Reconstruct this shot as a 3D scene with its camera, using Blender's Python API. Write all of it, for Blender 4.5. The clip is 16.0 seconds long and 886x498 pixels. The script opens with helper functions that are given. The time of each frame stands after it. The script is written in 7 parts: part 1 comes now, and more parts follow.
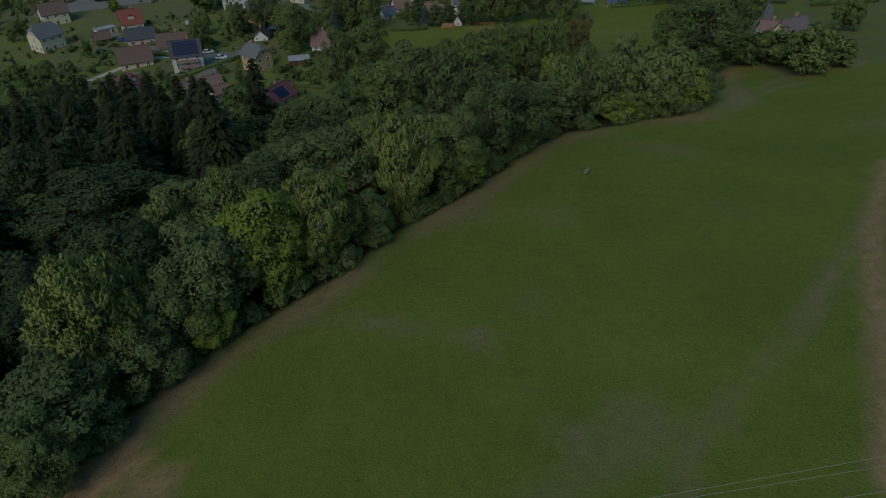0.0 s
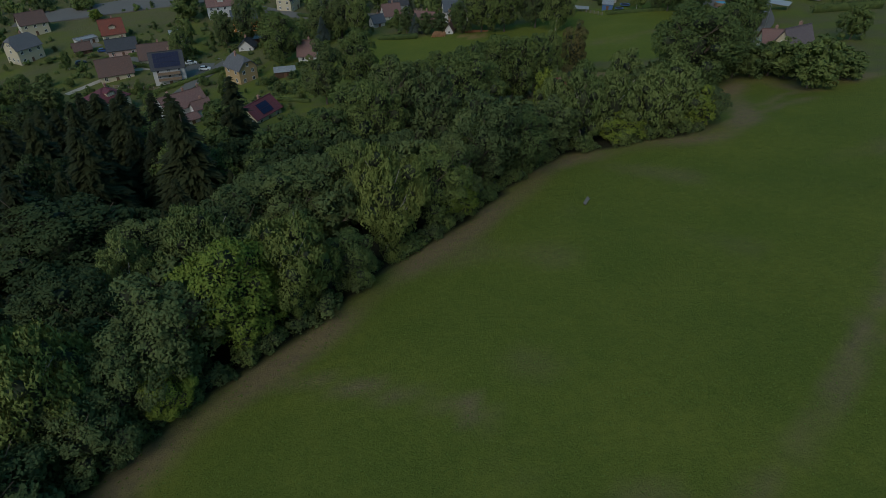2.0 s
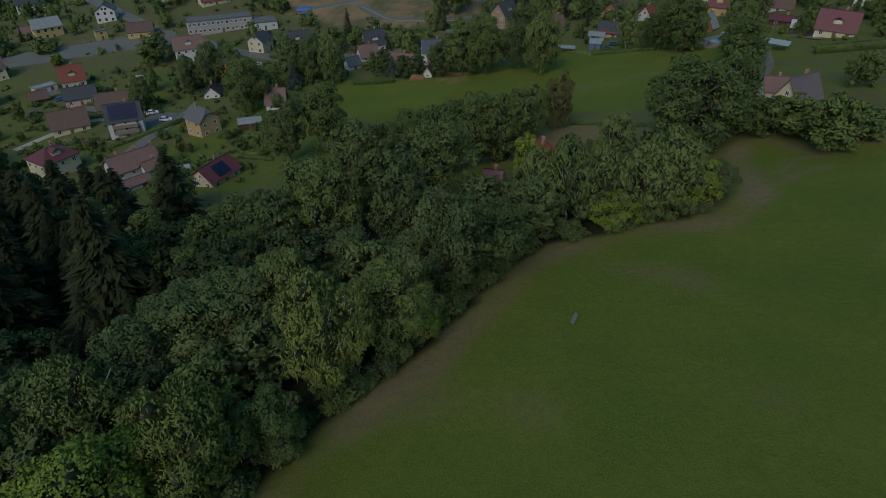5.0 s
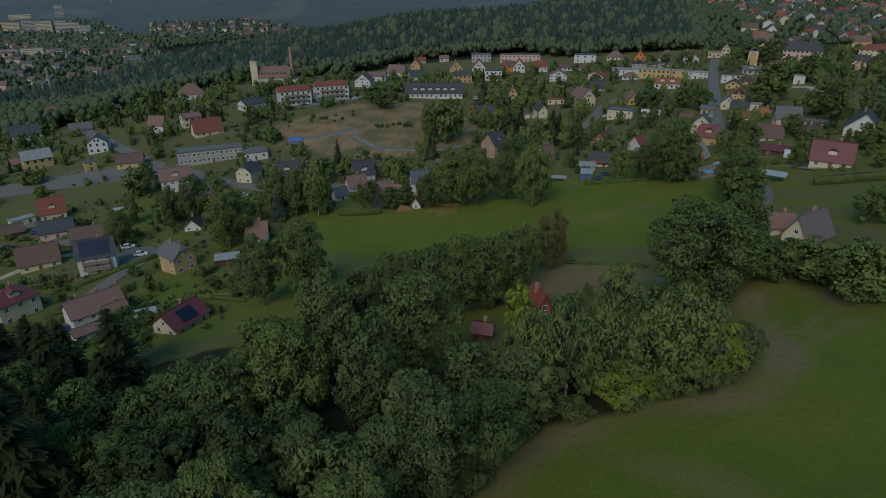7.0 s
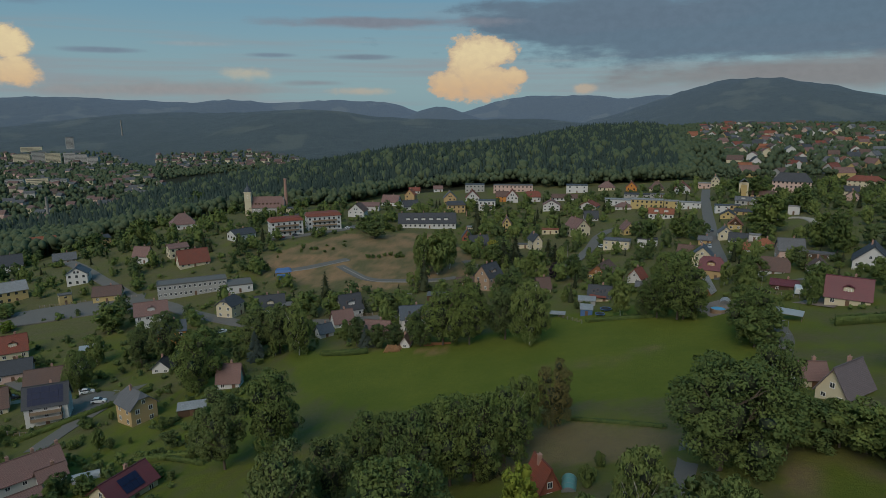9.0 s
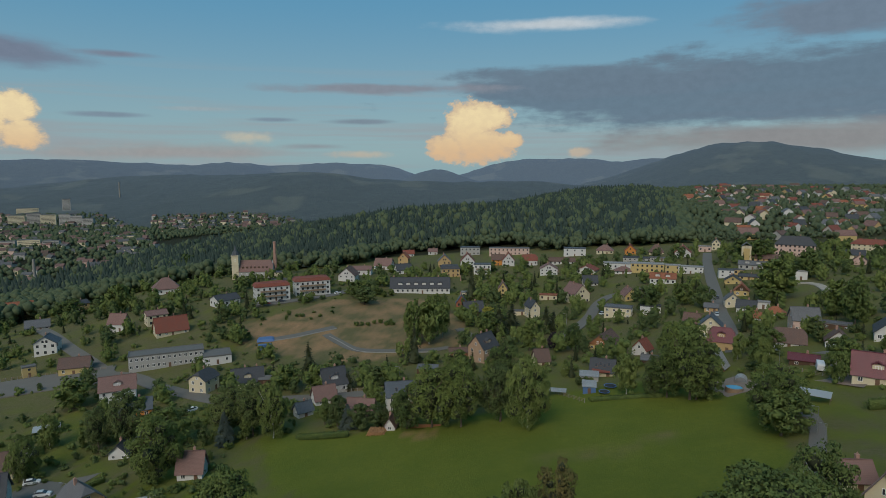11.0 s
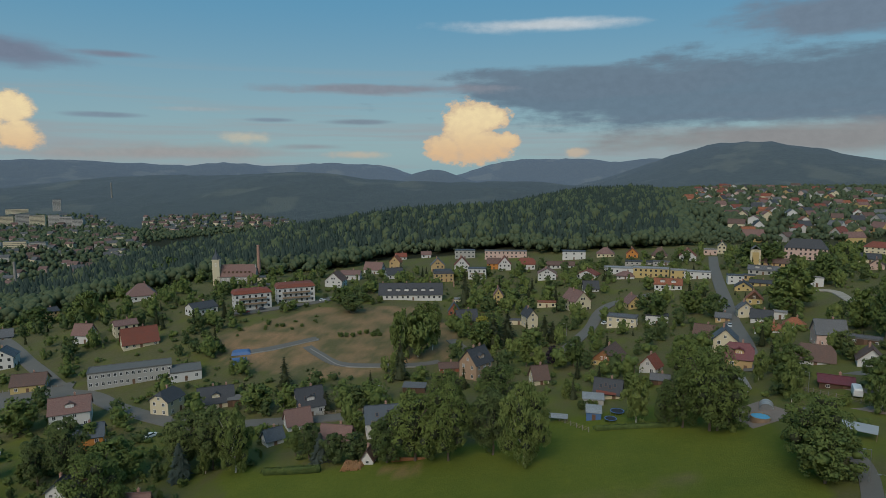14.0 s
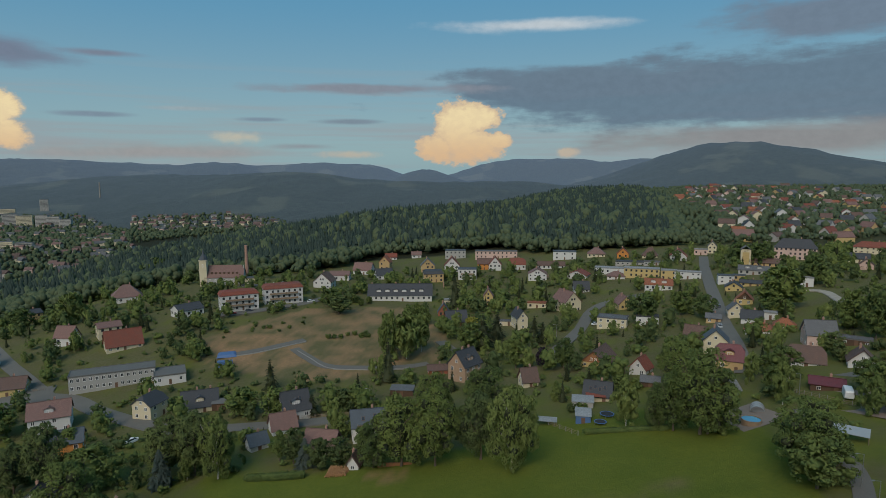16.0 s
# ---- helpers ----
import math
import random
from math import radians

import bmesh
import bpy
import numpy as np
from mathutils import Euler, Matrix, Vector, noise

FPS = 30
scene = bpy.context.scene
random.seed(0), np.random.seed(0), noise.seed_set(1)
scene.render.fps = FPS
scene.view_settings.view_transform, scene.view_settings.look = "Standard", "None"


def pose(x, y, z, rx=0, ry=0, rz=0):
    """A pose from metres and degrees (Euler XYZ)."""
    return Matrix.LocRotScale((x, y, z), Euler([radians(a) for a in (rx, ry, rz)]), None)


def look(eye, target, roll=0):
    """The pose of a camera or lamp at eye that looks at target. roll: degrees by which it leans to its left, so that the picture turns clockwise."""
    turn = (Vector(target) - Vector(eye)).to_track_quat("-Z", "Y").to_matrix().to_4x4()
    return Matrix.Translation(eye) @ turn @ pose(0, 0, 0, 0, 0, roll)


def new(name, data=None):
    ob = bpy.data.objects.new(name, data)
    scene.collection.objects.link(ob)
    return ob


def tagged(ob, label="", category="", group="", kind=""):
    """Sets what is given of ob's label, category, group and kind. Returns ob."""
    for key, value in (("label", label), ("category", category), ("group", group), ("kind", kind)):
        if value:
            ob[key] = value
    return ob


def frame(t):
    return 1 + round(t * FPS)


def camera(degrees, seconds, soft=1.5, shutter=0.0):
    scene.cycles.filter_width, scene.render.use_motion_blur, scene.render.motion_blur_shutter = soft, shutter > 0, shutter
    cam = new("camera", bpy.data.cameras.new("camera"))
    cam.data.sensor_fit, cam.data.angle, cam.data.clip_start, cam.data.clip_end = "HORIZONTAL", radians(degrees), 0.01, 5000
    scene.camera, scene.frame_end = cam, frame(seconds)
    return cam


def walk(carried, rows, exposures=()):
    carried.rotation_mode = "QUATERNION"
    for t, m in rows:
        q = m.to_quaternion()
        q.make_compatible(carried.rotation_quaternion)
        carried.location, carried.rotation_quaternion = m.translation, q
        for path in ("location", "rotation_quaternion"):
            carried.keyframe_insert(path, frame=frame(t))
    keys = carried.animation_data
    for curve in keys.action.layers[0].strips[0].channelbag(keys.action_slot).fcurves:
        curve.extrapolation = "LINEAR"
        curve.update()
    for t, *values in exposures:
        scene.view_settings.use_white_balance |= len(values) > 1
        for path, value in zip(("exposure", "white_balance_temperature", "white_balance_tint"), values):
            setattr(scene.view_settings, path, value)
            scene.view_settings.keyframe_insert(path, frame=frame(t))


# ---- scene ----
cam = camera(71.0, 16.0, soft=0.7)
PATH = [
    (0, 0.00, 0.00, 42.00, -0.59, -36.82, 0.80),
    (0.5, 0.10, 1.49, 41.94, -0.59, -36.78, 0.76),
    (1, 0.28, 3.57, 41.83, -0.68, -36.72, 0.62),
    (1.5, 0.56, 6.07, 41.80, -0.87, -36.67, 0.58),
    (2, 0.91, 8.97, 41.75, -1.15, -36.66, 0.57),
    (2.5, 1.42, 12.16, 41.64, -1.37, -36.61, 0.51),
    (3, 1.99, 15.39, 41.72, -1.60, -36.60, 0.42),
    (5.5, 6.89, 33.51, 42.31, -1.79, -32.81, -0.24),
    (6, 7.64, 37.36, 42.18, -1.90, -29.92, -0.33),
    (6.5, 8.18, 41.18, 42.19, -2.04, -27.08, -0.38),
    (7, 8.86, 44.92, 42.06, -2.17, -24.22, -0.38),
    (7.5, 9.43, 48.77, 41.99, -2.29, -21.41, -0.34),
    (8, 10.09, 52.45, 41.96, -2.41, -18.57, -0.31),
    (8.5, 10.57, 56.37, 41.88, -2.54, -15.72, -0.29),
    (9, 11.25, 60.06, 41.87, -2.62, -12.88, -0.33),
    (9.5, 11.92, 63.74, 42.02, -2.74, -10.06, -0.33),
    (10, 12.74, 67.61, 41.97, -2.80, -7.46, -0.29),
    (12.5, 16.75, 86.80, 41.08, -2.99, -7.23, -0.28),
    (13, 17.45, 90.74, 41.01, -3.03, -7.28, -0.24),
    (13.5, 18.26, 94.51, 41.02, -3.06, -7.28, -0.22),
    (14, 18.93, 97.59, 41.01, -3.12, -7.25, -0.26),
    (14.5, 19.59, 99.56, 41.12, -3.18, -7.29, -0.26),
    (15, 19.95, 100.33, 41.05, -3.38, -7.28, -0.28),
    (15.5, 20.23, 100.54, 40.98, -3.62, -7.28, -0.24),
    (16, 20.41, 100.55, 40.92, -3.88, -7.27, -0.23),
]
rows = [(t, pose(x, y, z, 0, 0, yaw) @ pose(0, 0, 0, 90 + pitch) @ pose(0, 0, 0, 0, 0, roll)) for t, x, y, z, yaw, pitch, roll in PATH]
walk(cam, rows, exposures=[(0, -0.58, 6200, 10), (5.5, -0.5, 6200, 10), (7.0, -0.42, 6300, 10), (8.0, -0.38, 6500, 10), (9.0, -0.31, 6700, 10), (10.0, -0.13, 6800, 10), (16.0, -0.13, 6800, 10)])

# ---- sky and light ----
SUN_AZ, SUN_EL = radians(-155), radians(40)


def node(tree, kind, **inputs):
    n = tree.nodes.new(kind)
    for key, value in inputs.items():
        n.inputs[key].default_value = value
    return n


def calc(tree, op, a, b=None, c=None):
    n = tree.nodes.new("ShaderNodeMath")
    n.operation = op
    for slot, value in enumerate((a, b, c)):
        if value is None:
            continue
        if isinstance(value, (int, float)):
            n.inputs[slot].default_value = value
        else:
            tree.links.new(value, n.inputs[slot])
    return n.outputs[0]


def blend(tree, fac, a, b):
    n = tree.nodes.new("ShaderNodeMix")
    n.data_type = "RGBA"
    for slot, value in ((0, fac), (6, a), (7, b)):
        if isinstance(value, (int, float)):
            n.inputs[slot].default_value = value
        elif isinstance(value, tuple):
            n.inputs[slot].default_value = (*value, 1)
        else:
            tree.links.new(value, n.inputs[slot])
    return n.outputs[2]


def make_sky():
    world = bpy.data.worlds.new("evening_sky")
    scene.world = world
    world.use_nodes = True
    t = world.node_tree
    t.nodes.clear()
    sky = t.nodes.new("ShaderNodeTexSky")
    sky.sky_type, sky.sun_disc = "NISHITA", False
    sky.sun_elevation, sky.sun_rotation = SUN_EL, SUN_AZ
    sky.air_density, sky.dust_density, sky.ozone_density = 1.0, 1.2, 1.6
    coords = t.nodes.new("ShaderNodeTexCoord")
    split = t.nodes.new("ShaderNodeSeparateXYZ")
    t.links.new(coords.outputs["Generated"], split.inputs[0])
    dx, dy, dz = split.outputs
    # bearing (from +y towards +x) and height over the horizon, both in degrees
    az = calc(t, "MULTIPLY", calc(t, "ARCTAN2", dx, dy), 57.296)
    el = calc(t, "MULTIPLY", calc(t, "ARCSINE", dz), 57.296)
    flat = t.nodes.new("ShaderNodeCombineXYZ")
    t.links.new(az, flat.inputs[0])
    t.links.new(el, flat.inputs[1])

    def clouds(sx, sy, detail, rough, seed):
        m = t.nodes.new("ShaderNodeMapping")
        m.inputs["Scale"].default_value = (sx, sy, 1)
        m.inputs["Location"].default_value = (seed, seed * 0.7, seed)
        t.links.new(flat.outputs[0], m.inputs[0])
        n = node(t, "ShaderNodeTexNoise", Scale=1.0, Detail=detail, Roughness=rough)
        t.links.new(m.outputs[0], n.inputs["Vector"])
        return n.outputs["Fac"]

    def patch(a0, e0, wa, we):
        """1 in the middle of an oval of the sky, 0 at its rim."""
        u = calc(t, "DIVIDE", calc(t, "SUBTRACT", az, a0), wa)
        v = calc(t, "DIVIDE", calc(t, "SUBTRACT", el, e0), we)
        d = calc(t, "SQRT", calc(t, "ADD", calc(t, "MULTIPLY", u, u), calc(t, "MULTIPLY", v, v)))
        return calc(t, "SUBTRACT", 1.0, d)

    def soft(value, low, high):
        n = t.nodes.new("ShaderNodeMapRange")
        n.interpolation_type = "SMOOTHSTEP"
        n.inputs[1].default_value, n.inputs[2].default_value = low, high
        t.links.new(value, n.inputs[0])
        return n.outputs[0]

    puffy, wispy, streaky = clouds(0.5, 0.7, 6, 0.62, 3.1), clouds(0.11, 0.5, 6, 0.55, 7.7), clouds(0.035, 0.9, 5, 0.55, 1.3)
    fine = clouds(1.3, 1.8, 5, 0.62, 5.2)
    base = t.nodes.new("ShaderNodeVectorMath")
    base.operation = "SCALE"
    t.links.new(sky.outputs[0], base.inputs[0])
    base.inputs["Scale"].default_value = SKY
    # blue deepens upward, a pale band lies over the horizon
    up = soft(el, 0.0, 17.0)
    clear = blend(t, up, HORIZON, ZENITH)
    colour = blend(t, 0.88, base.outputs[0], clear)
    # thin veils low over the horizon
    low = calc(t, "MULTIPLY", soft(calc(t, "ADD", streaky, calc(t, "MULTIPLY", soft(el, 9.0, 0.0), 0.12)), 0.5, 0.72), soft(el, 11.0, 3.0))
    colour = blend(t, calc(t, "MULTIPLY", low, 0.75), colour, VEIL)
    # long grey bank and streaks
    for a0, e0, wa, we, edge, col in GREY_CLOUDS:
        m = calc(t, "ADD", patch(a0, e0, wa, we), calc(t, "MULTIPLY", calc(t, "SUBTRACT", wispy, 0.5), 1.5))
        m = calc(t, "ADD", m, calc(t, "MULTIPLY", calc(t, "SUBTRACT", fine, 0.5), 0.22))
        shade = blend(t, soft(fine, 0.3, 0.7), tuple(c * 0.97 for c in col), tuple(min(1, c * 1.05) for c in col))
        colour = blend(t, calc(t, "MULTIPLY", soft(m, 0.05, edge), 0.92), colour, shade)
    # sunlit towers of cloud
    for cover, edge, heap in TOWERS:
        m = patch(*heap[0])
        for oval in heap[1:]:
            m = calc(t, "MAXIMUM", m, patch(*oval))
        m = calc(t, "ADD", m, calc(t, "MULTIPLY", calc(t, "SUBTRACT", puffy, 0.5), 0.9))
        m = calc(t, "ADD", m, calc(t, "MULTIPLY", calc(t, "SUBTRACT", fine, 0.5), 0.6))
        lit = blend(t, soft(el, 0.8, 5.0), TOWER_LOW, TOWER)
        glow = blend(t, soft(m, 0.03, 0.55), TOWER_RIM, lit)
        glow = blend(t, calc(t, "MULTIPLY", soft(fine, 0.62, 0.4), 0.16), glow, TOWER_RIM)
        colour = blend(t, calc(t, "MULTIPLY", soft(m, 0.02, edge), cover), colour, glow)
    back = node(t, "ShaderNodeBackground", Strength=1.0)
    t.links.new(colour, back.inputs[0])
    t.links.new(back.outputs[0], t.nodes.new("ShaderNodeOutputWorld").inputs[0])


SKY = 0.10
HORIZON, ZENITH, VEIL = (0.270, 0.440, 0.505), (0.091, 0.315, 0.523), (0.314, 0.370, 0.417)
TOWER, TOWER_LOW, TOWER_RIM = (0.88, 0.74, 0.46), (0.72, 0.50, 0.31), (0.60, 0.47, 0.35)
GREY_CLOUDS = [
    (29, 6.2, 31, 3.9, 0.4, (0.129, 0.198, 0.276)),
    (18, 7.7, 17, 2.0, 0.5, (0.144, 0.213, 0.291)),
    (-2, 7.2, 13, 0.7, 0.6, (0.235, 0.270, 0.334)),
    (36, 11.6, 11, 2.2, 0.6, (0.162, 0.220, 0.301)),
    (-33, 8.9, 8, 1.5, 0.8, (0.174, 0.215, 0.306)),
    (-24, 9.2, 4.5, 0.4, 0.9, (0.192, 0.235, 0.322)),
    (-25, 4.5, 3.6, 0.3, 0.9, (0.201, 0.280, 0.367)),
    (-18, 5.2, 4.5, 0.3, 0.9, (0.314, 0.410, 0.467)),
    (-12.2, 4.4, 2.6, 0.25, 0.9, (0.201, 0.280, 0.367)),
    (-4.5, 4.3, 4.2, 0.33, 0.8, (0.201, 0.270, 0.345)),
    (-8.5, 2.1, 4.4, 0.4, 0.9, (0.262, 0.310, 0.356)),
    (12, 12.4, 10, 0.8, 0.9, (0.541, 0.620, 0.690)),
    (33, 2.6, 24, 1.9, 0.8, (0.262, 0.272, 0.290)), (-22, 1.6, 15, 1.1, 0.9, (0.330, 0.335, 0.350)),
    (90, 9, 40, 6, 0.6, (0.174, 0.200, 0.267)), (170, 12, 50, 5, 0.6, (0.262, 0.250, 0.267)), (-100, 10, 35, 5, 0.6, (0.297, 0.280, 0.289)),
]
# sunlit towers: each a heap of ovals
TOWERS = [
    (1.0, 0.22, [(5.2, 3.9, 2.5, 2.7), (6.9, 4.6, 2.6, 1.6), (6.4, 2.2, 3.6, 1.9), (3.3, 1.9, 2.2, 1.5), (8.8, 2.6, 1.7, 0.9)]),
    (1.0, 0.42, [(-31.2, 4.8, 1.9, 1.7), (-33.8, 3.6, 3.2, 2.2), (-30.8, 2.9, 1.9, 1.5), (-36.0, 2.4, 4.0, 1.8)]),
    (0.4, 0.9, [(-14.2, 2.9, 3.0, 0.75), (-4.5, 1.4, 4.0, 0.5)]),
    (0.5, 0.7, [(15.2, 1.5, 1.4, 0.6)]),
]
make_sky()

sun = new("sun", bpy.data.lights.new("sun", "SUN"))
sun.data.energy, sun.data.angle, sun.data.color = 2.45, radians(40), (1.0, 0.92, 0.83)
sun.matrix_world = look((0, 0, 0), (-math.sin(SUN_AZ) * math.cos(SUN_EL), -math.cos(SUN_AZ) * math.cos(SUN_EL), -math.sin(SUN_EL)))
tagged(sun, kind="structure")

# ---- materials ----


def material(name, colour, rough=0.8, vary=0.2, scale=1.0, bump=0.0, bump_scale=8.0, metal=0.0, tint=None, random_shift=0.0, coords="Object"):
    """Two scales of noise over a base colour, optional relief, optional shift from thing to thing."""
    mat = bpy.data.materials.new(name)
    mat.use_nodes = True
    t = mat.node_tree
    bsdf = t.nodes["Principled BSDF"]
    bsdf.inputs["Roughness"].default_value, bsdf.inputs["Metallic"].default_value = rough, metal
    c = t.nodes.new("ShaderNodeTexCoord")
    big, small = node(t, "ShaderNodeTexNoise", Scale=0.35 * scale, Detail=4.0), node(t, "ShaderNodeTexNoise", Scale=4.0 * scale, Detail=6.0)
    for n in (big, small):
        t.links.new(c.outputs[coords], n.inputs["Vector"])
    second = tint or tuple(v * 0.55 for v in colour)
    fac = calc(t, "ADD", calc(t, "MULTIPLY", calc(t, "SUBTRACT", big.outputs["Fac"], 0.4), 2.2 * vary), calc(t, "MULTIPLY", calc(t, "SUBTRACT", small.outputs["Fac"], 0.42), 2.6 * vary))
    if random_shift:
        info = t.nodes.new("ShaderNodeObjectInfo")
        fac = calc(t, "ADD", fac, calc(t, "MULTIPLY", info.outputs["Random"], random_shift))
    clamp = calc(t, "MINIMUM", calc(t, "MAXIMUM", fac, 0.0), 1.0)
    t.links.new(blend(t, clamp, colour, second), bsdf.inputs["Base Color"])
    if bump:
        n = node(t, "ShaderNodeTexNoise", Scale=bump_scale, Detail=5.0)
        t.links.new(c.outputs[coords], n.inputs["Vector"])
        b = node(t, "ShaderNodeBump", Strength=bump, Distance=0.05)
        t.links.new(n.outputs["Fac"], b.inputs["Height"])
        t.links.new(b.outputs[0], bsdf.inputs["Normal"])
    return mat


def tiled(name, colour, second, pitch=0.32, rough=0.75):
    """Roof cladding in courses, weathered."""
    mat = bpy.data.materials.new(name)
    mat.use_nodes = True
    t = mat.node_tree
    bsdf = t.nodes["Principled BSDF"]
    bsdf.inputs["Roughness"].default_value = rough
    c = t.nodes.new("ShaderNodeTexCoord")
    brick = node(t, "ShaderNodeTexBrick", Scale=1.0, Color1=(*colour, 1), Color2=(*[v * 0.82 for v in colour], 1), Mortar=(*[v * 0.5 for v in colour], 1))
    brick.inputs["Mortar Size"].default_value = 0.03
    brick.inputs["Brick Width"].default_value, brick.inputs["Row Height"].default_value = pitch, pitch
    t.links.new(c.outputs["UV"], brick.inputs["Vector"])
    big = node(t, "ShaderNodeTexNoise", Scale=0.5, Detail=6.0, Roughness=0.65)
    t.links.new(c.outputs["Object"], big.inputs["Vector"])
    info = t.nodes.new("ShaderNodeObjectInfo")
    fac = calc(t, "ADD", calc(t, "MULTIPLY", calc(t, "SUBTRACT", big.outputs["Fac"], 0.42), 2.2), calc(t, "MULTIPLY", info.outputs["Random"], 0.3))
    fac = calc(t, "MINIMUM", calc(t, "MAXIMUM", fac, 0.0), 0.85)
    t.links.new(blend(t, fac, brick.outputs["Color"], second), bsdf.inputs["Base Color"])
    b = node(t, "ShaderNodeBump", Strength=0.5, Distance=0.04)
    t.links.new(brick.outputs["Fac"], b.inputs["Height"])
    b.invert = True
    t.links.new(b.outputs[0], bsdf.inputs["Normal"])
    return mat


def leafy(name, colour, second, glow=0.12):
    """Foliage: clump by clump and tree by tree a little different, thin enough to let light through."""
    mat = bpy.data.materials.new(name)
    mat.use_nodes = True
    t = mat.node_tree
    bsdf = t.nodes["Principled BSDF"]
    bsdf.inputs["Roughness"].default_value = 0.65
    bsdf.inputs["Specular IOR Level"].default_value = 0.06
    geo, info = t.nodes.new("ShaderNodeNewGeometry"), t.nodes.new("ShaderNodeObjectInfo")
    fac = calc(t, "ADD", calc(t, "MULTIPLY", geo.outputs["Random Per Island"], 0.16), calc(t, "MULTIPLY", info.outputs["Random"], 0.55))
    clumps = node(t, "ShaderNodeTexNoise", Scale=0.45, Detail=2.0)
    t.links.new(geo.outputs["Position"], clumps.inputs["Vector"])
    fac = calc(t, "ADD", fac, calc(t, "MULTIPLY", calc(t, "SUBTRACT", clumps.outputs["Fac"], 0.42), 1.3))
    fac = calc(t, "MAXIMUM", fac, 0.0)
    col = blend(t, calc(t, "MINIMUM", fac, 1.0), colour, second)
    t.links.new(col, bsdf.inputs["Base Color"])
    if glow:
        thin = t.nodes.new("ShaderNodeBsdfTranslucent")
        t.links.new(col, thin.inputs[0])
        mix = t.nodes.new("ShaderNodeMixShader")
        mix.inputs[0].default_value = glow
        t.links.new(bsdf.outputs[0], mix.inputs[1])
        t.links.new(thin.outputs[0], mix.inputs[2])
        t.links.new(mix.outputs[0], t.nodes["Material Output"].inputs[0])
    return mat


LEAF = {
    "oak": leafy("oak_leaves", (0.143, 0.177, 0.050), (0.053, 0.083, 0.032)),
    "lime": leafy("lime_leaves", (0.199, 0.234, 0.037), (0.117, 0.163, 0.031)),
    "birch": leafy("birch_leaves", (0.175, 0.208, 0.065), (0.093, 0.131, 0.042)),
    "ash": leafy("ash_leaves", (0.126, 0.154, 0.053), (0.055, 0.081, 0.034)),
    "spruce": leafy("spruce_needles", (0.044, 0.051, 0.020), (0.021, 0.027, 0.013), 0.08),
    "blue": leafy("blue_spruce_needles", (0.082, 0.101, 0.086), (0.053, 0.074, 0.060), 0.08),
    "copper": leafy("russet_leaves", (0.175, 0.125, 0.050), (0.099, 0.104, 0.039)),
    # darker species, with the shade behind the belt also put into its colour
    "alder": leafy("dark_shaded_leaves", (0.059, 0.080, 0.030), (0.027, 0.043, 0.018)),
    "olive": leafy("olive_leaves", (0.175, 0.202, 0.054), (0.106, 0.137, 0.039)),
    "plum": leafy("purple_leaves", (0.040, 0.024, 0.039), (0.030, 0.029, 0.033)),
    "gold": leafy("golden_leaves", (0.233, 0.218, 0.042), (0.163, 0.163, 0.037)),
}
BARK = material("bark", (0.11, 0.085, 0.06), 0.95, 0.5, 3.0, 0.6, 20)
# dark filler inside crowns: the shade between boughs is put into its colour
CROWN_SHADE = material("crown_shade", (0.040, 0.050, 0.022), 1.0, 0.3)
PALE_BARK = material("pale_bark", (0.45, 0.43, 0.38), 0.9, 0.6, 3.0, 0.4, 20, tint=(0.10, 0.09, 0.08))
WALL = {
    "white": material("white_render", (0.500, 0.492, 0.470), 0.9, 0.14, 1.0, 0.2, 30, tint=(0.406, 0.390, 0.359)),
    "cream": material("cream_render", (0.515, 0.452, 0.312), 0.9, 0.15, 1.0, 0.2, 30, tint=(0.390, 0.335, 0.234)),
    "yellow": material("yellow_render", (0.440, 0.330, 0.140), 0.9, 0.15, 1.0, 0.2, 30, tint=(0.350, 0.255, 0.115)),
    "ochre": material("ochre_render", (0.406, 0.281, 0.133), 0.9, 0.2, 1.0, 0.2, 30, tint=(0.296, 0.203, 0.109)),
    "orange": material("orange_render", (0.468, 0.195, 0.047), 0.9, 0.15, 1.0, 0.2, 30, tint=(0.351, 0.140, 0.039)),
    "pink": material("pink_render", (0.499, 0.351, 0.296), 0.9, 0.15, 1.0, 0.2, 30, tint=(0.390, 0.281, 0.234)),
    "grey": material("grey_render", (0.328, 0.320, 0.296), 0.9, 0.2, 1.0, 0.2, 30, tint=(0.234, 0.226, 0.211)),
    "brick": material("brick_face", (0.328, 0.218, 0.140), 0.9, 0.35, 2.0, 0.4, 14, tint=(0.203, 0.125, 0.086)),
    "red": material("red_brick_face", (0.281, 0.094, 0.055), 0.9, 0.3, 2.0, 0.4, 14, tint=(0.187, 0.070, 0.047)),
    "brown": material("brown_boards", (0.078, 0.043, 0.023), 0.85, 0.4, 2.0, 0.4, 14),
    "timber": material("orange_boards", (0.260, 0.115, 0.048), 0.8, 0.3, 2.0, 0.4, 14),
}
